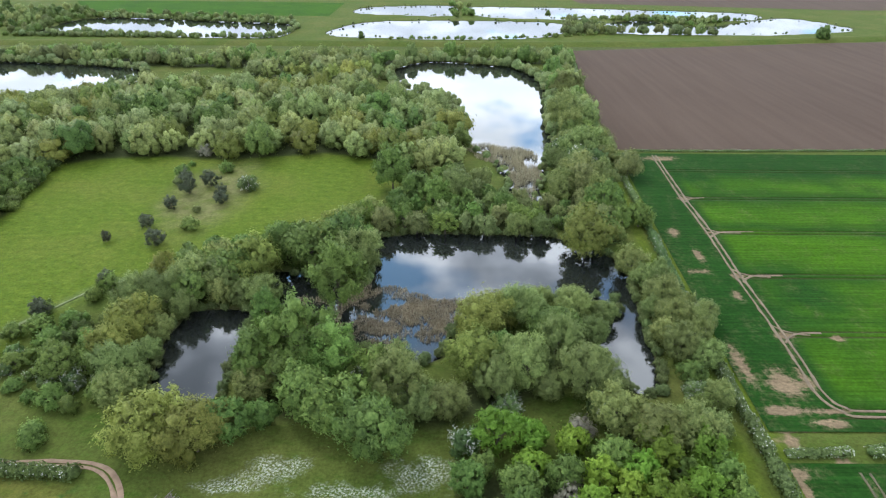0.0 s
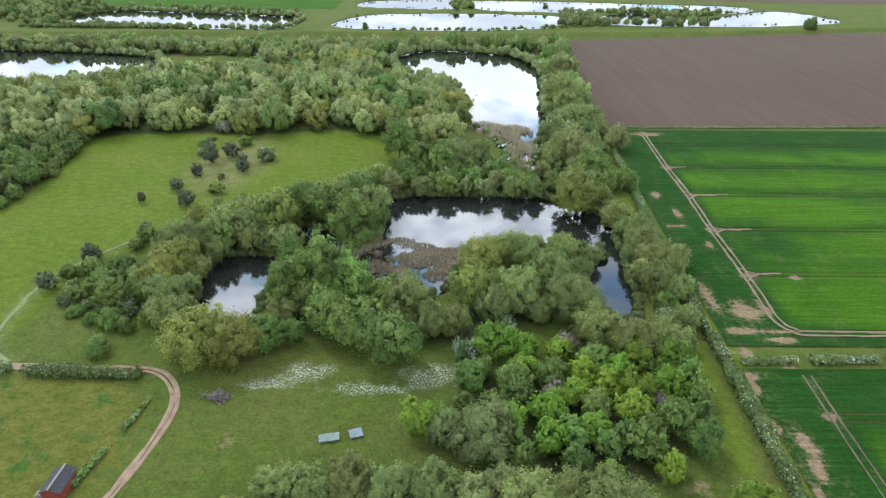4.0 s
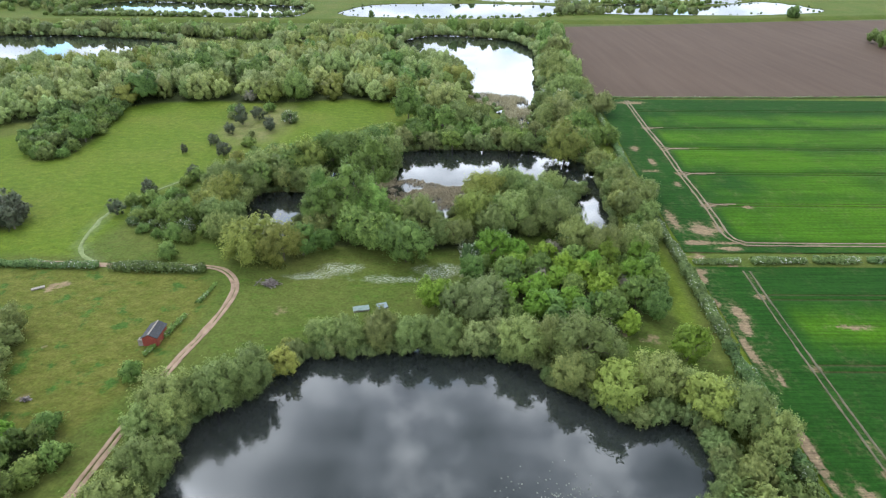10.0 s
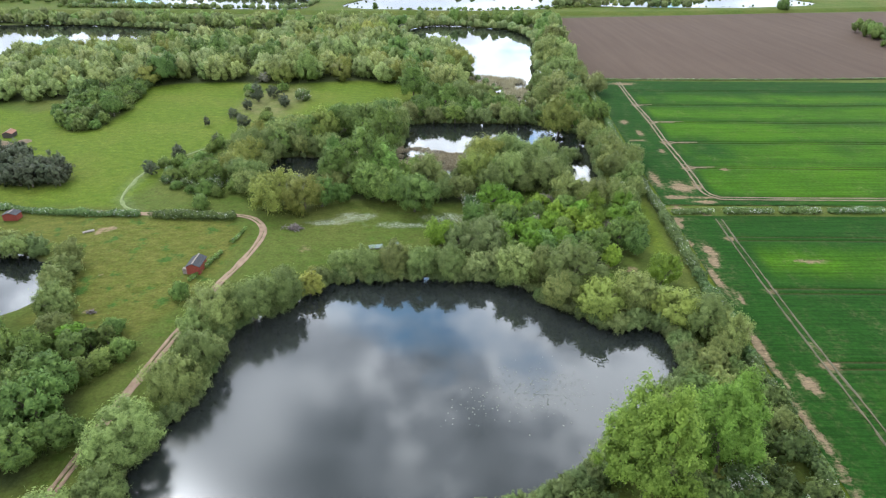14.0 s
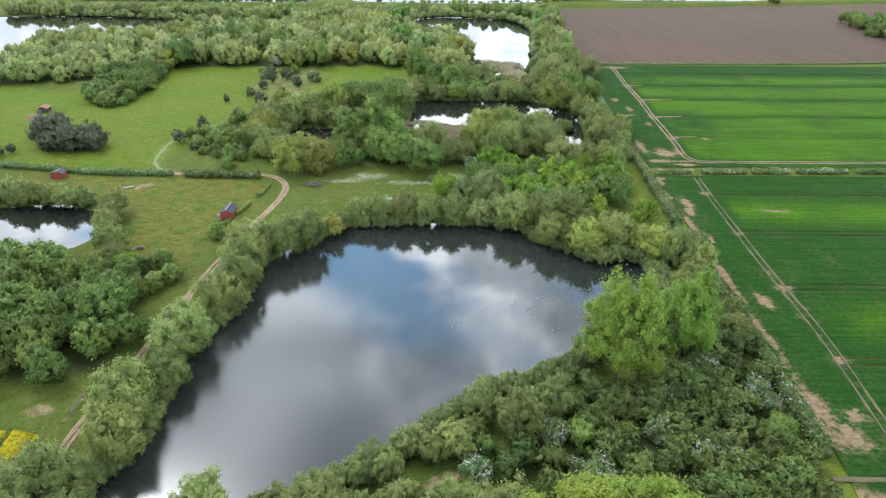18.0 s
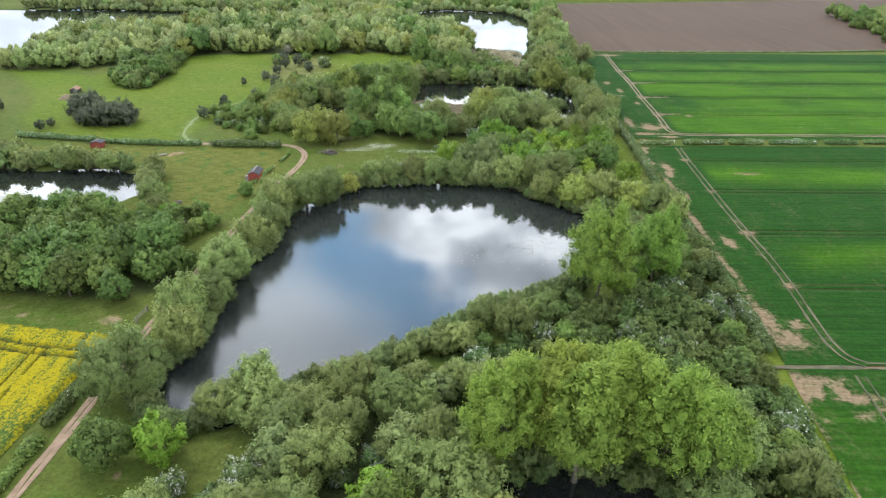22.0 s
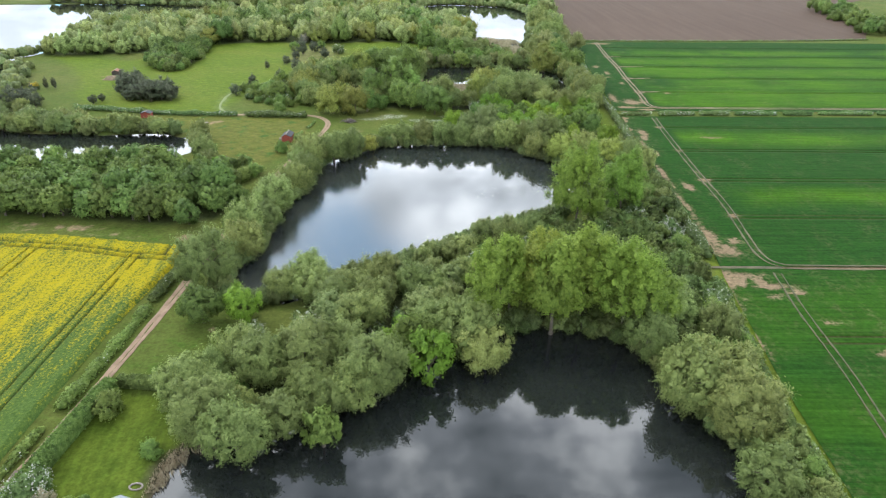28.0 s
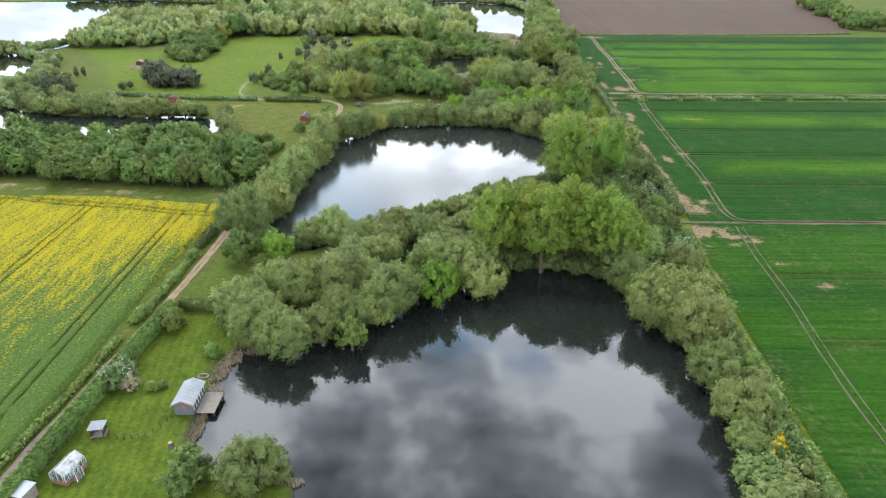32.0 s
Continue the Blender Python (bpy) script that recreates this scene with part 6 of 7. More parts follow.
hedge([(-67, -118), (-65.8, -106), (-64.6, -96), (-63.6, -84)], 1.2, 0.8, 60, "bush", 0.04, "low weedy verge with cow parsley beside a crop", 35)
hedge([(-63, -80), (-62, -66), (-61.4, -54)], 1.8, 1.3, 70, "bush", 0.08, "low bushy hedge between a track and rape field", 36)
hedge([(-61.6, -52), (-61, -44), (-60.4, -35)], 2.2, 2.0, 80, "scrub", 0.03, "bushy dark hedge between a track and rape field", 37)
hedge([(-57.6, 37), (-56, 44), (-53.8, 54), (-52.6, 62)], 0.9, 0.7, 40, "bush", 0.2, "straggling low hedge of weeds along a paddock", 38, 0.35)

# ---- reeds, floating leaves ----
def reed_bed(name, blobs, count, tall, label, mat=REED, seed=0):
    rng = np.random.default_rng(seed)
    ps = []
    tot = sum(rx * ry for _, _, rx, ry in blobs)
    for cx, cy, rx, ry in blobs:
        n = int(count * rx * ry / tot)
        a, k = rng.uniform(0, 6.283, n), np.sqrt(rng.random(n))
        x, y = cx + np.cos(a) * k * rx, cy + np.sin(a) * k * ry
        keep = smooth(0.34, 0.62, fractal(x, y, 3.5, 70 + seed, 4)) > rng.random(n) * (1.0 if seed == 2 else 0.5)
        ps.append(np.column_stack([x[keep], y[keep]]))
    p = np.concatenate(ps)
    n = len(p)
    a = rng.uniform(0, 3.14, n)
    w, h = rng.uniform(0.04, 0.13, n), rng.uniform(0.6, 1.0, n) * tall
    lean = rng.normal(scale=0.18, size=(n, 2)) * h[:, None]
    dx, dy = np.cos(a) * w, np.sin(a) * w
    z0 = np.full(n, WATER_Z - 0.1)
    v = np.stack([np.column_stack([p[:, 0] - dx, p[:, 1] - dy, z0]), np.column_stack([p[:, 0] + dx, p[:, 1] + dy, z0]),
                  np.column_stack([p[:, 0] + lean[:, 0] + dx * 0.4, p[:, 1] + lean[:, 1] + dy * 0.4, z0 + h]), np.column_stack([p[:, 0] + lean[:, 0] - dx * 0.4, p[:, 1] + lean[:, 1] - dy * 0.4, z0 + h])], 1).reshape(-1, 3)
    tagged(new(name, mesh_of(name, v, np.arange(n * 4).reshape(n, 4), mat)), label, "reeds", kind="stuff")


reed_bed("reed_bed", [(24, 219, 12, 9), (29, 200, 6, 12), (16, 226, 7, 6), (27, 184, 4, 8)], 7000, 2.0, "dry pale brown reeds standing in shallow water", seed=1)
reed_bed("reed_bed", [(-17, 116, 6, 8), (-24, 112, 6, 3), (-12, 104, 5, 5), (-19, 128, 2.2, 14), (-7, 118, 6, 5), (-2, 108, 4, 5), (3, 118, 4, 3), (-12, 124, 4, 2), (-31, 118, 5, 3), (-22, 120, 5, 6), (-15, 110, 9, 8), (6, 112, 3, 4), (-9, 113, 11, 8), (-1, 113, 7, 7)], 26000, 0.75, "dry brown reeds scattered over a shallow pond", seed=2)
reed_bed("reed_bed", [(-43, -90, 1.4, 4), (-43.2, -97, 1.0, 3), (-40, -86.5, 2, 1.2), (-28.5, -113.4, 2, 0.7), (-43.4, -104, 0.8, 3), (-44, -92, 1.2, 5)], 3200, 0.8, "dead straw-coloured reeds on a bank", seed=3)


def floating_leaves():
    rng = np.random.default_rng(5)
    vs = []
    for cx, cy, rx, ry, n in ((13, 4, 8, 6, 280), (2, 0, 6, 5, 60)):
        for _ in range(n):
            x, y = cx + rng.normal() * rx * 0.5, cy + rng.normal() * ry * 0.5
            s, a = rng.uniform(0.10, 0.22), rng.uniform(0, 6.28)
            vs.append([(x + math.cos(a + k * 1.5708) * s * (1 if k % 2 else 0.7), y + math.sin(a + k * 1.5708) * s * (1 if k % 2 else 0.7), WATER_Z + 0.015) for k in range(4)])
    v = np.array(vs).reshape(-1, 3)
    tagged(new("floating_leaves", mesh_of("floating_leaves", v, np.arange(len(v)).reshape(-1, 4), WEED)), "pale floating leaves scattered on the lake", "water plants", kind="stuff")


floating_leaves()


# ---- buildings and small things ----
def gable_roof(length, width, rise, thick, over):
    """Two sloping slabs over a ridge along y; returns the two half roofs as bmeshes, base at z 0."""
    halves = []
    for s in (-1, 1):
        bm = bmesh.new()
        w = width / 2 + over
        drop = rise * over / (width / 2)
        y = length / 2 + over
        prof = [(0, rise), (s * w, -drop), (s * w, -drop + thick), (0, rise + thick)]
        vs = [[bm.verts.new((px, yy, pz)) for px, pz in prof] for yy in (-y, y)]
        for i in range(4):
            bm.faces.new((vs[0][i], vs[0][(i + 1) % 4], vs[1][(i + 1) % 4], vs[1][i]))
        bm.faces.new(vs[0])
        bm.faces.new(vs[1][::-1])
        bmesh.ops.recalc_face_normals(bm, faces=bm.faces)
        halves.append(bm)
    return halves


def gable_wall(width, height, rise, thick, y):
    bm = bmesh.new()
    prof = [(-width / 2, 0), (width / 2, 0), (width / 2, height), (0, height + rise), (-width / 2, height)]
    a = [bm.verts.new((x, y - thick / 2, z)) for x, z in prof]
    b2 = [bm.verts.new((x, y + thick / 2, z)) for x, z in prof]
    bm.faces.new(a)
    bm.faces.new(b2[::-1])
    for i in range(5):
        bm.faces.new((a[i], b2[i], b2[(i + 1) % 5], a[(i + 1) % 5]))
    bmesh.ops.recalc_face_normals(bm, faces=bm.faces)
    return bm


def shed(name, at, turn, width, length, wall, rise, wall_mat, roof_mat, label, leanto=False):
    root = new(name)
    root.matrix_basis = pose(*at, 0, 0, turn)
    for y in (-length / 2, length / 2):
        part("gable_wall", gable_wall(width, wall, rise, 0.08, y), wall_mat, root)
    for s in (-1, 1):
        part("side_wall", box_bm((0.08, length - 0.09, wall), (s * (width / 2 - 0.04), 0, wall / 2)), wall_mat, root)
        n = int(length / 0.6)
        for i in range(n):
            y = -length / 2 + (i + 0.5) * length / n
            part("batten", box_bm((0.03, 0.05, wall - 0.1), (s * (width / 2 + 0.015), y, wall / 2)), wall_mat, root)
    for bm in gable_roof(length, width, rise, 0.07, 0.22):
        r = part("roof", bm, roof_mat, root)
        r.location.z = wall + 0.02
    part("ridge_cap", box_bm((0.32, length + 0.5, 0.05), (0, 0, wall + rise + 0.13)), WOODGREY, root, "pale ridge strip")
    part("door", box_bm((0.9, 0.05, min(1.85, wall - 0.1)), (width * 0.18, -length / 2 - 0.06, min(1.85, wall - 0.1) / 2)), wall_mat, root)
    if leanto:
        part("lean_to", box_bm((0.9, 0.9, 1.3), (-width / 2 - 0.5, -length / 2 + 0.5, 0.65)), WOODGREY, root, "pale weathered side box")
    return tagged(root, label, "shed")


shed("red_shed", (-57.6, 42.3, -0.03), 0, 2.8, 4.4, 1.9, 0.7, REDWOOD, FELT, "small red wooden shed with a dark felt roof in a paddock", True)
shed("red_shed", (-113.5, 67.2, -0.03), 4, 3.4, 2.4, 1.6, 0.5, REDWOOD, FELT, "red wooden field shelter with a dark roof beside a hedge")
shed("brown_hut", (-155.5, 133.5, -0.03), 10, 3.0, 4.0, 1.5, 0.7, DARKWOOD, BRICK, "brown hut with a reddish roof beside pines")


def summer_house(at):
    root = new("summer_house")
    root.matrix_basis = pose(*at)
    W, L, H, R = 2.75, 4.7, 2.0, 0.65
    for y in (-L / 2, L / 2):
        part("gable_wall", gable_wall(W, H, R, 0.1, y), GREYPAINT, root)
    part("side_wall", box_bm((0.1, L - 0.11, H), (-W / 2 + 0.05, 0, H / 2)), GREYPAINT, root)
    part("side_wall", box_bm((0.1, L - 0.11, 0.55), (W / 2 - 0.05, 0, 0.275)), GREYPAINT, root)
    part("wall_head", box_bm((0.1, L - 0.11, 0.25), (W / 2 - 0.05, 0, H - 0.125)), GREYPAINT, root)
    for i in range(6):
        y = -L / 2 + 0.35 + i * (L - 0.7) / 5
        part("window_post", box_bm((0.14, 0.12, 1.32), (W / 2 - 0.04, y, 1.2)), WHITEPAINT, root, "white painted window post")
        if i < 5:
            w = part("window", box_bm((0.02, (L - 0.7) / 5 - 0.12, 1.28), (W / 2 - 0.06, y + (L - 0.7) / 10, 1.2)), PANE, root)
    bm = bmesh.new()
    bmesh.ops.create_cone(bm, cap_ends=True, segments=14, radius1=0.33, radius2=0.33, depth=0.06, matrix=Matrix.Translation((0.1, -L / 2 - 0.07, 1.45)) @ Matrix.Rotation(radians(90), 4, "X"))
    part("round_window", bm, PINKTRIM, root, "round window in a dark red frame")
    for bm in gable_roof(L, W, R, 0.06, 0.25):
        r = part("roof", bm, SHEETROOF, root, "pale blue-grey sheet roof")
        r.location.z = H + 0.02
        sgn = 1 if max(v.co.x for v in r.data.vertices) > 0.5 else -1
        for i in range(9):
            y = -L / 2 - 0.2 + i * (L + 0.4) / 8
            bm2 = bmesh.new()
            a, c = Vector((0, y, R + 0.09)), Vector((sgn * (W / 2 + 0.24), y, -R * 0.16 + 0.09))
            v, f = tube(a, c, 0.03, 0.03, 4)
            vv = [bm2.verts.new(q) for q in v]
            for q in f:
                bm2.faces.new([vv[k] for k in q])
            rib = part("rib", bm2, SHEETROOF, r)
    for s in (-1, 1):
        bm = bmesh.new()
        a, c = Vector((0, -L / 2 - 0.27, H + R + 0.03)), Vector((s * (W / 2 + 0.25), -L / 2 - 0.27, H - 0.09))
        v, f = tube(a, c, 0.09, 0.09, 4)
        vv = [bm.verts.new(q) for q in v]
        for q in f:
            bm.faces.new([vv[k] for k in q])
        part("barge_board", bm, PINKTRIM, root, "faded red barge board")
    return tagged(root, "grey summer house with a pale sheet roof at the water's edge", "summer house")


summer_house((-46.0, -99.4, -0.03))


def deck():
    root = new("timber_deck")
    root.matrix_basis = pose(-43.1, -99.4, 0)
    for i in range(17):
        part("plank", box_bm((2.7, 0.235, 0.04), (0, -2.2 + i * 0.26, 0.28), bevel=0.006), WOODGREY, root)
    for x in (-1.1, 1.1):
        for y in (-2.0, 0.0, 1.9):
            part("post", box_bm((0.14, 0.14, 2.2), (x, y, -0.85)), DARKWOOD, root)
        part("beam", box_bm((0.1, 4.3, 0.16), (x, -0.1, 0.17)), DARKWOOD, root)
    for x in (-1.25, 0.0, 1.25):
        part("rail_post", box_bm((0.08, 0.08, 0.95), (x, 2.05, 0.77)), WOODGREY, root)
    for z in (0.75, 1.2):
        part("rail", box_bm((2.6, 0.05, 0.08), (0, 2.11, z)), WOODGREY, root)
    return tagged(root, "weathered grey timber deck over the water with a rail", "deck")


deck()


def gazebo(at):
    root = new("gazebo")
    root.matrix_basis = pose(*at, 0, 0, 8) @ Matrix.Diagonal((0.68, 0.68, 0.78, 1))
    part("floor", box_bm((2.7, 2.5, 0.12), (0, 0, 0.06)), WOODGREY, root)
    for x in (-1.2, 1.2):
        for y in (-1.1, 1.1):
            part("post", box_bm((0.1, 0.1, 1.8), (x, y, 1.02)), DARKWOOD, root)
    for x, y, sx, sy in ((0, 1.1, 2.3, 0.05), (-1.2, 0, 0.05, 2.1), (1.2, 0, 0.05, 2.1)):
        part("side_panel", box_bm((sx, sy, 0.8), (x, y, 0.55)), DARKWOOD, root)
    part("bench", box_bm((2.1, 0.45, 0.06), (0, 0.8, 0.5)), DARKWOOD, root)
    bm = bmesh.new()
    base = [bm.verts.new(p) for p in ((-1.55, -1.4, 1.9), (1.55, -1.4, 1.9), (1.55, 1.4, 1.9), (-1.55, 1.4, 1.9))]
    top = [bm.verts.new(p) for p in ((-0.25, 0, 2.75), (0.25, 0, 2.75))]
    bm.faces.new((base[0], base[1], top[1], top[0]))
    bm.faces.new((base[2], base[3], top[0], top[1]))
    bm.faces.new((base[1], base[2], top[1]))
    bm.faces.new((base[3], base[0], top[0]))
    bm.faces.new(base[::-1])
    part("roof", bm, SHEETROOF, root, "pale blue-grey hipped roof")
    return tagged(root, "small open garden shelter with a pale hipped roof", "gazebo")


gazebo((-56.5, -105.4, -0.03))


def greenhouse(at, turn):
    root = new("greenhouse")
    root.matrix_basis = pose(*at, 0, 0, turn)
    W, L, H, R = 2.3, 3.4, 1.6, 0.75
    for x, y, sx, sy in ((0, -L / 2, W, 0.14), (0, L / 2, W, 0.14), (-W / 2, 0, 0.14, L - 0.16), (W / 2, 0, 0.14, L - 0.16)):
        part("brick_base", box_bm((sx, sy, 0.55), (x, y, 0.275)), BRICK, root, "low red brick base")
    for s in (-1, 1):
        for i in range(7):
            y = -L / 2 + i * L / 6
            part("glazing_bar", box_bm((0.05, 0.05, H - 0.55), (s * W / 2, y, (H + 0.55) / 2)), WHITEPAINT, root)
        part("eaves_rail", box_bm((0.07, L, 0.06), (s * W / 2, 0, H)), WHITEPAINT, root)
        part("glass_side", box_bm((0.012, L - 0.1, H - 0.6), (s * (W / 2 - 0.02), 0, (H + 0.55) / 2)), GLASS, root)
        for i in range(7):
            bm = bmesh.new()
            y = -L / 2 + i * L / 6
            v, f = tube((s * W / 2, y, H), (0, y, H + R), 0.03, 0.03, 4)
            vv = [bm.verts.new(q) for q in v]
            for q in f:
                bm.faces.new([vv[k] for k in q])
            part("roof_bar", bm, WHITEPAINT, root)
    for y in (-L / 2, L / 2):
        part("glass_gable", gable_wall(W - 0.1, H, R, 0.012, y), GLASS, root)
        for x in (-0.8, 0, 0.8):
            part("glazing_bar", box_bm((0.05, 0.05, H + R * (1 - abs(x) / (W / 2)) - 0.55), (x, y, (H + R * (1 - abs(x) / (W / 2)) + 0.55) / 2)), WHITEPAINT, root)
    for bm in gable_roof(L, W, R, 0.02, 0.05):
        r = part("roof", bm, SHADEGLASS, root, "pale shaded glass roof")
        r.location.z = H + 0.03
    part("ridge", box_bm((0.08, L, 0.08), (0, 0, H + R + 0.06)), WHITEPAINT, root)
    porch = part("porch", gable_wall(1.1, 1.6, 0.4, 0.9, 0.0), GLASS, root, "glazed side porch")
    porch.matrix_basis = pose(W / 2 + 0.35, -0.3, 0.02, 0, 0, 90)
    for x in (0.0, 0.8):
        for y in (-0.85, 0.25):
            part("porch_post", box_bm((0.06, 0.06, 1.7), (W / 2 + x, y, 0.85)), WHITEPAINT, root)
    return tagged(root, "white-framed greenhouse on a low brick base", "greenhouse")


greenhouse((-56.8, -112.4, -0.03), -14)
root = new("garden_store")
root.matrix_basis = pose(-60.2, -116.4, -0.03, 0, 0, -12)
for x, y, sx, sy in ((0, -1, 2.2, 0.06), (0, 1, 2.2, 0.06), (-1.07, 0, 0.06, 1.94), (1.07, 0, 0.06, 1.94)):
    part("wall", box_bm((sx, sy, 1.9), (x, y, 0.95)), WOODGREY, root)
part("roof", box_bm((2.6, 2.4, 0.06), (0, 0, 1.96), bevel=0.01), SHEETROOF, root, "pale flat roof")
tagged(root, "small garden store with a flat pale roof", "shed")

# wire fence with posts across the garden
root = new("garden_fence")
fence_line = round_line([(-55.3, -106.4), (-52.5, -106.5), (-49.8, -106.1), (-48.4, -104.4), (-47.7, -102.2)], 0.9)
for x, y in fence_line:
    part("post", box_bm((0.08, 0.08, 1.0), (x, y, 0.45)), DARKWOOD, root)
for z in (0.4, 0.85):
    vs, fs = [], []
    for (ax, ay), (bx, by) in zip(fence_line[:-1], fence_line[1:]):
        v, f = tube((ax, ay, z), (bx, by, z), 0.02, 0.02, 4)
        fs += [tuple(i + len(vs) for i in q) for q in f]
        vs += v
    part("rail", mesh_of("rail", vs, fs, DARKWOOD), None, root)
tagged(root, "low dark post and rail fence across a lawn", "fence")

# field gate by the wood
root = new("field_gate")
root.matrix_basis = pose(-60.0, -24.6, 0, 0, 0, 82)
for x in (-1.9, 1.9):
    part("post", box_bm((0.14, 0.14, 1.35), (x, 0, 0.6)), WOODGREY, root)
for z in (0.3, 0.6, 0.9, 1.15):
    part("bar", box_bm((3.6, 0.04, 0.09), (0, 0, z)), WOODGREY, root)
tagged(root, "weathered wooden bar gate beside a track", "gate")


def heap(name, at, size, count, length, thick, mat, label, seed):
    """A heap of sticks or logs lying across one another."""
    rng = np.random.default_rng(seed)
    root = new(name)
    root.matrix_basis = pose(*at)
    for i in range(count):
        k = rng.random()
        z = size[2] * k * 0.85 + 0.05
        x, y = rng.normal(scale=size[0] * 0.32 * (1.05 - k)), rng.normal(scale=size[1] * 0.32 * (1.05 - k))
        a, t = rng.uniform(0, 3.14), rng.normal(scale=0.25)
        ln = length * rng.uniform(0.5, 1.1) / 2
        d = Vector((math.cos(a), math.sin(a), t)).normalized() * ln
        c = Vector((x, y, max(z, abs(d.z) + 0.03)))
        r = thick * rng.uniform(0.5, 1.2)
        v, f = tube(c - d, c + d, r, r * 0.7, 5)
        part("branch", mesh_of("branch", v, f, mat), None, root)
    return tagged(root, label, "log pile")


heap("brushwood_pile", (-40.5, 62.2, -0.05), (3.6, 2.2, 1.3), 110, 2.4, 0.08, BRASH, "heap of grey cut branches on the grass", 3)
heap("log_pile", (-72.3, 25.3, -0.05), (1.8, 1.2, 0.5), 26, 1.2, 0.11, BRASH, "small heap of logs in a paddock", 4)


def covered_stack(at, turn, size, mat, label):
    root = new("covered_stack")
    root.matrix_basis = pose(*at, 0, 0, turn)
    part("stack", box_bm((size[0] - 0.2, size[1] - 0.2, size[2] - 0.1), (0, 0, (size[2] - 0.1) / 2)), WOODGREY, root)
    bm = box_bm((size[0], size[1], 0.12), (0, 0, size[2]), bevel=0.04)
    bmesh.ops.subdivide_edges(bm, edges=bm.edges[:], cuts=3, use_grid_fill=True)
    for v in bm.verts:
        v.co.z += 0.12 * noise.noise(v.co * 1.3) + 0.1 * (1 - abs(v.co.y) / size[1] * 2)
    part("cover", bm, mat, root, "faded tarpaulin")
    return tagged(root, label, "covered stack")


covered_stack((-19.3, 52.6, 0), 12, (3.4, 1.7, 0.4), TARP, "low stack under a faded green tarpaulin beside willows")
covered_stack((-15.0, 53.6, 0), 20, (2.2, 1.9, 0.4), TARPBLUE, "low stack under a pale blue tarpaulin beside willows")

root = new("fire_pit")
root.matrix_basis = pose(-46.3, -93.4, 0)
for i in range(12):
    a = i * 0.5236
    part("stone", box_bm((0.40, 0.2, 0.2), (math.cos(a) * 0.8, math.sin(a) * 0.5, 0.08), math.degrees(a) + 90, 0.04), WOODGREY, root)
tagged(root, "ring of stones round a garden fire pit", "fire pit")

root = new("concrete_slab")
root.matrix_basis = pose(-90.7, 60.2, 0, 0, 0, 35)
part("slab", box_bm((2.6, 0.9, 0.25), (0, 0, 0.08), bevel=0.03), WOODGREY, root)
tagged(root, "pale grey slab lying in a paddock", "slab")

# gorse in flower
def gorse(at, r, h, seed):
    root = new("gorse_bush")
    root.matrix_basis = pose(*at)
    rng = np.random.default_rng(seed)
    mesh, _ = crown_mesh("foliage", rng, "bush", r, h, 900, 0.8, LEAF["scrub"])
    leafy = part("foliage", mesh, None, root)
    _, v, f, _ = crown_arrays(rng, "bush", r * 1.07, h * 1.04, 1900, 0.9)
    keep = v[:, 2].reshape(-1, 3).mean(1) > h * 0.55
    v = v.reshape(-1, 3, 3)[keep].reshape(-1, 3)
    part("flowers", mesh_of("flowers", v, np.arange(len(v)).reshape(-1, 3), GORSE), None, leafy, "bright yellow gorse flowers")
    tagged(root, "gorse bush in bright yellow flower", "bush")


gorse((34.3, -110.4, 0), 1.4, 5.2, 77)
gorse((-176, 105.3, 0), 2.2, 2.6, 79)


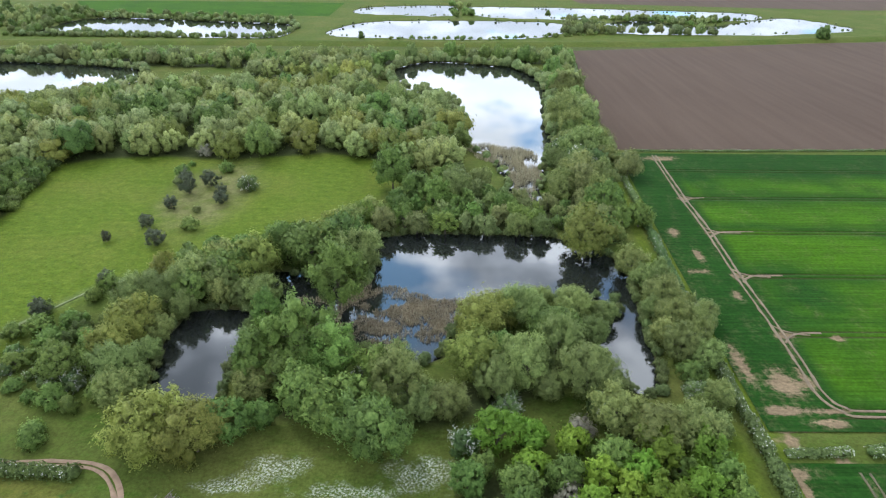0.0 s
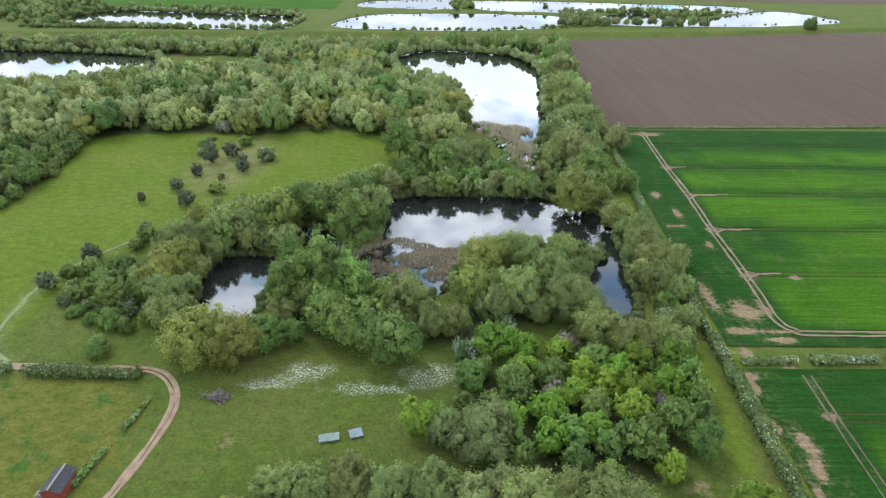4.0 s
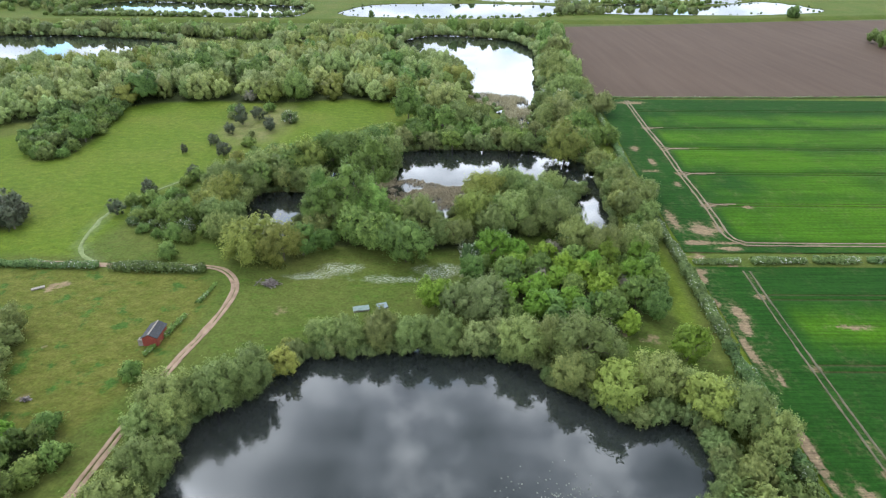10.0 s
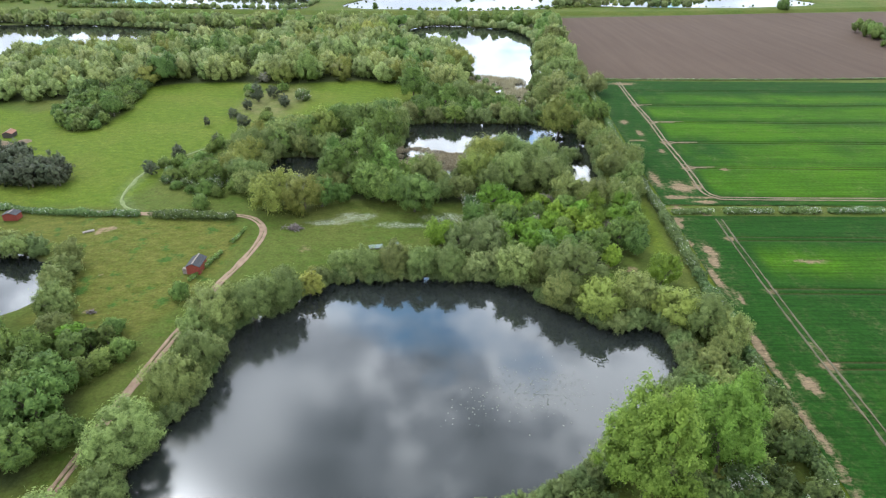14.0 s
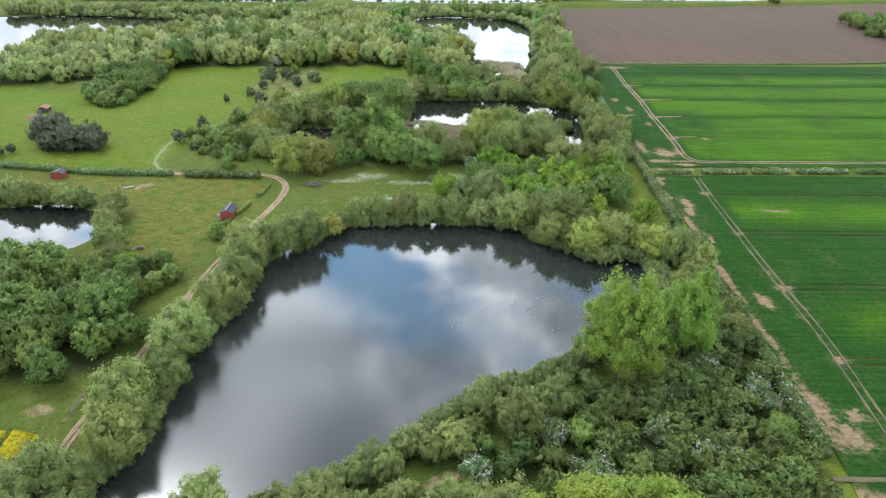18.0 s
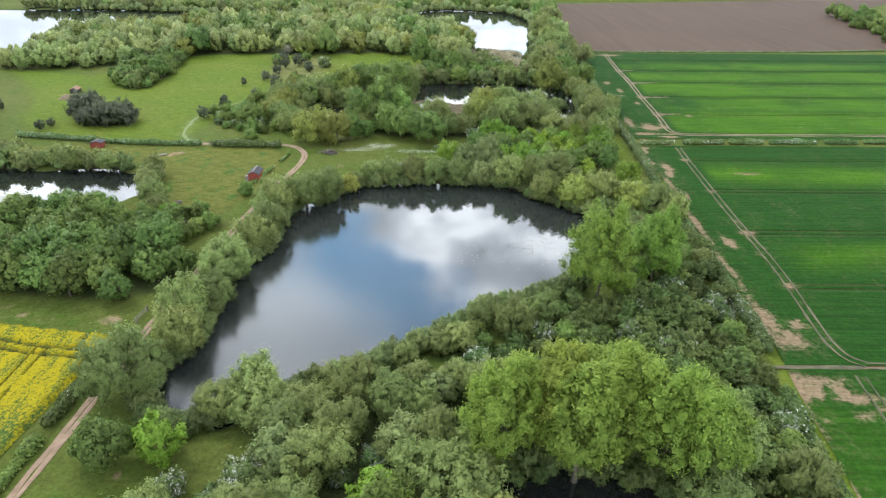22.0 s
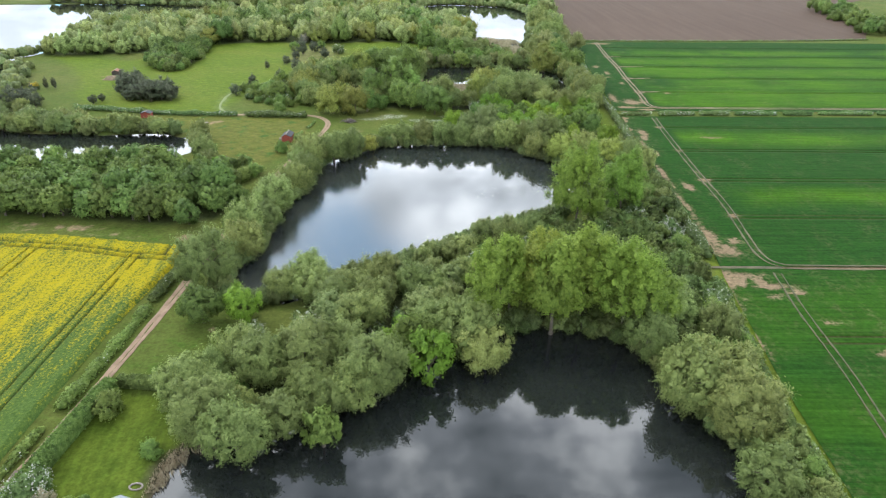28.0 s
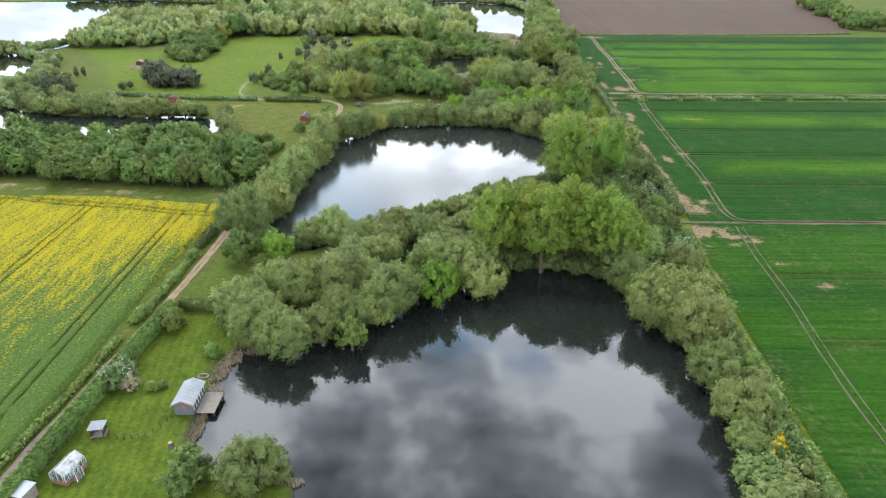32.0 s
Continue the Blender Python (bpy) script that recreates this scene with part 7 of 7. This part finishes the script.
def spoil_heap(at, size, seed):
    """An uneven mound of dug earth."""
    a, k = np.meshgrid(np.linspace(0, 2 * math.pi, 25)[:-1], np.linspace(0, 1, 9))
    rim = 1 + 0.35 * (value_noise(np.cos(a) * 3 + seed, np.sin(a) * 3, 1.3, seed) - 0.5)
    x, y = np.cos(a) * k * rim * size[0], np.sin(a) * k * rim * size[1]
    z = size[2] * (1 - k ** 1.6) * (0.6 + 0.8 * value_noise(x, y, 1.1, seed + 1)) - 0.1
    n_r, n_c = a.shape
    ix = np.arange(n_r * n_c).reshape(n_r, n_c)
    fc = np.stack([ix[:-1], ix[1:], np.roll(ix, -1, 1)[1:], np.roll(ix, -1, 1)[:-1]], -1).reshape(-1, 4)
    ob = new("spoil_heap", mesh_of("spoil_heap", np.stack([x, y, z], -1).reshape(-1, 3), fc, FARMSOIL, True))
    ob.matrix_basis = pose(*at)
    tagged(ob, "mound of bare brown dug earth beside pines", "earth mound")


spoil_heap((-153, 124, 0), (4.6, 2.8, 1.5), 4)
spoil_heap((-147, 128, 0), (2.6, 1.8, 1.1), 9)

# a half-bare bush beside the white thorn
root = new("bare_bush")
root.matrix_basis = pose(-56.2, -96.2, 0)
rng = np.random.default_rng(78)
_, v, f, _ = crown_arrays(rng, "scrub", 1.5, 2.2, 3200, 0.42)
part("twigs", mesh_of("twigs", v, f, REED), None, root, "pale tan twigs")
part("trunk", trunk_mesh(rng, 1.5, 2.2, np.array([(0.3 * math.cos(i), 0.3 * math.sin(i * 2), 1.4, 0.3) for i in range(9)])), None, root, "thin brown stem")
tagged(root, "half-bare tan bush on a lawn", "bush")

# cut stump with a seat of pale wood
root = new("tree_stump")
root.matrix_basis = pose(-45.6, -107.8, 0)
v, f = tube((0, 0, -0.2), (0, 0, 0.75), 0.42, 0.33, 10)
bm = bmesh.new()
vv = [bm.verts.new(q) for q in v]
for q in f:
    bm.faces.new([vv[k] for k in q])
bm.faces.new(vv[10:])
part("bole", bm, BARK, root)
bm = bmesh.new()
bmesh.ops.create_cone(bm, cap_ends=True, segments=10, radius1=0.3, radius2=0.3, depth=0.04, matrix=Matrix.Translation((0, 0, 0.77)))
part("cut_face", bm, REED, root, "pale pinkish cut face")
tagged(root, "short tree stump with a pale cut face on a lawn", "stump")
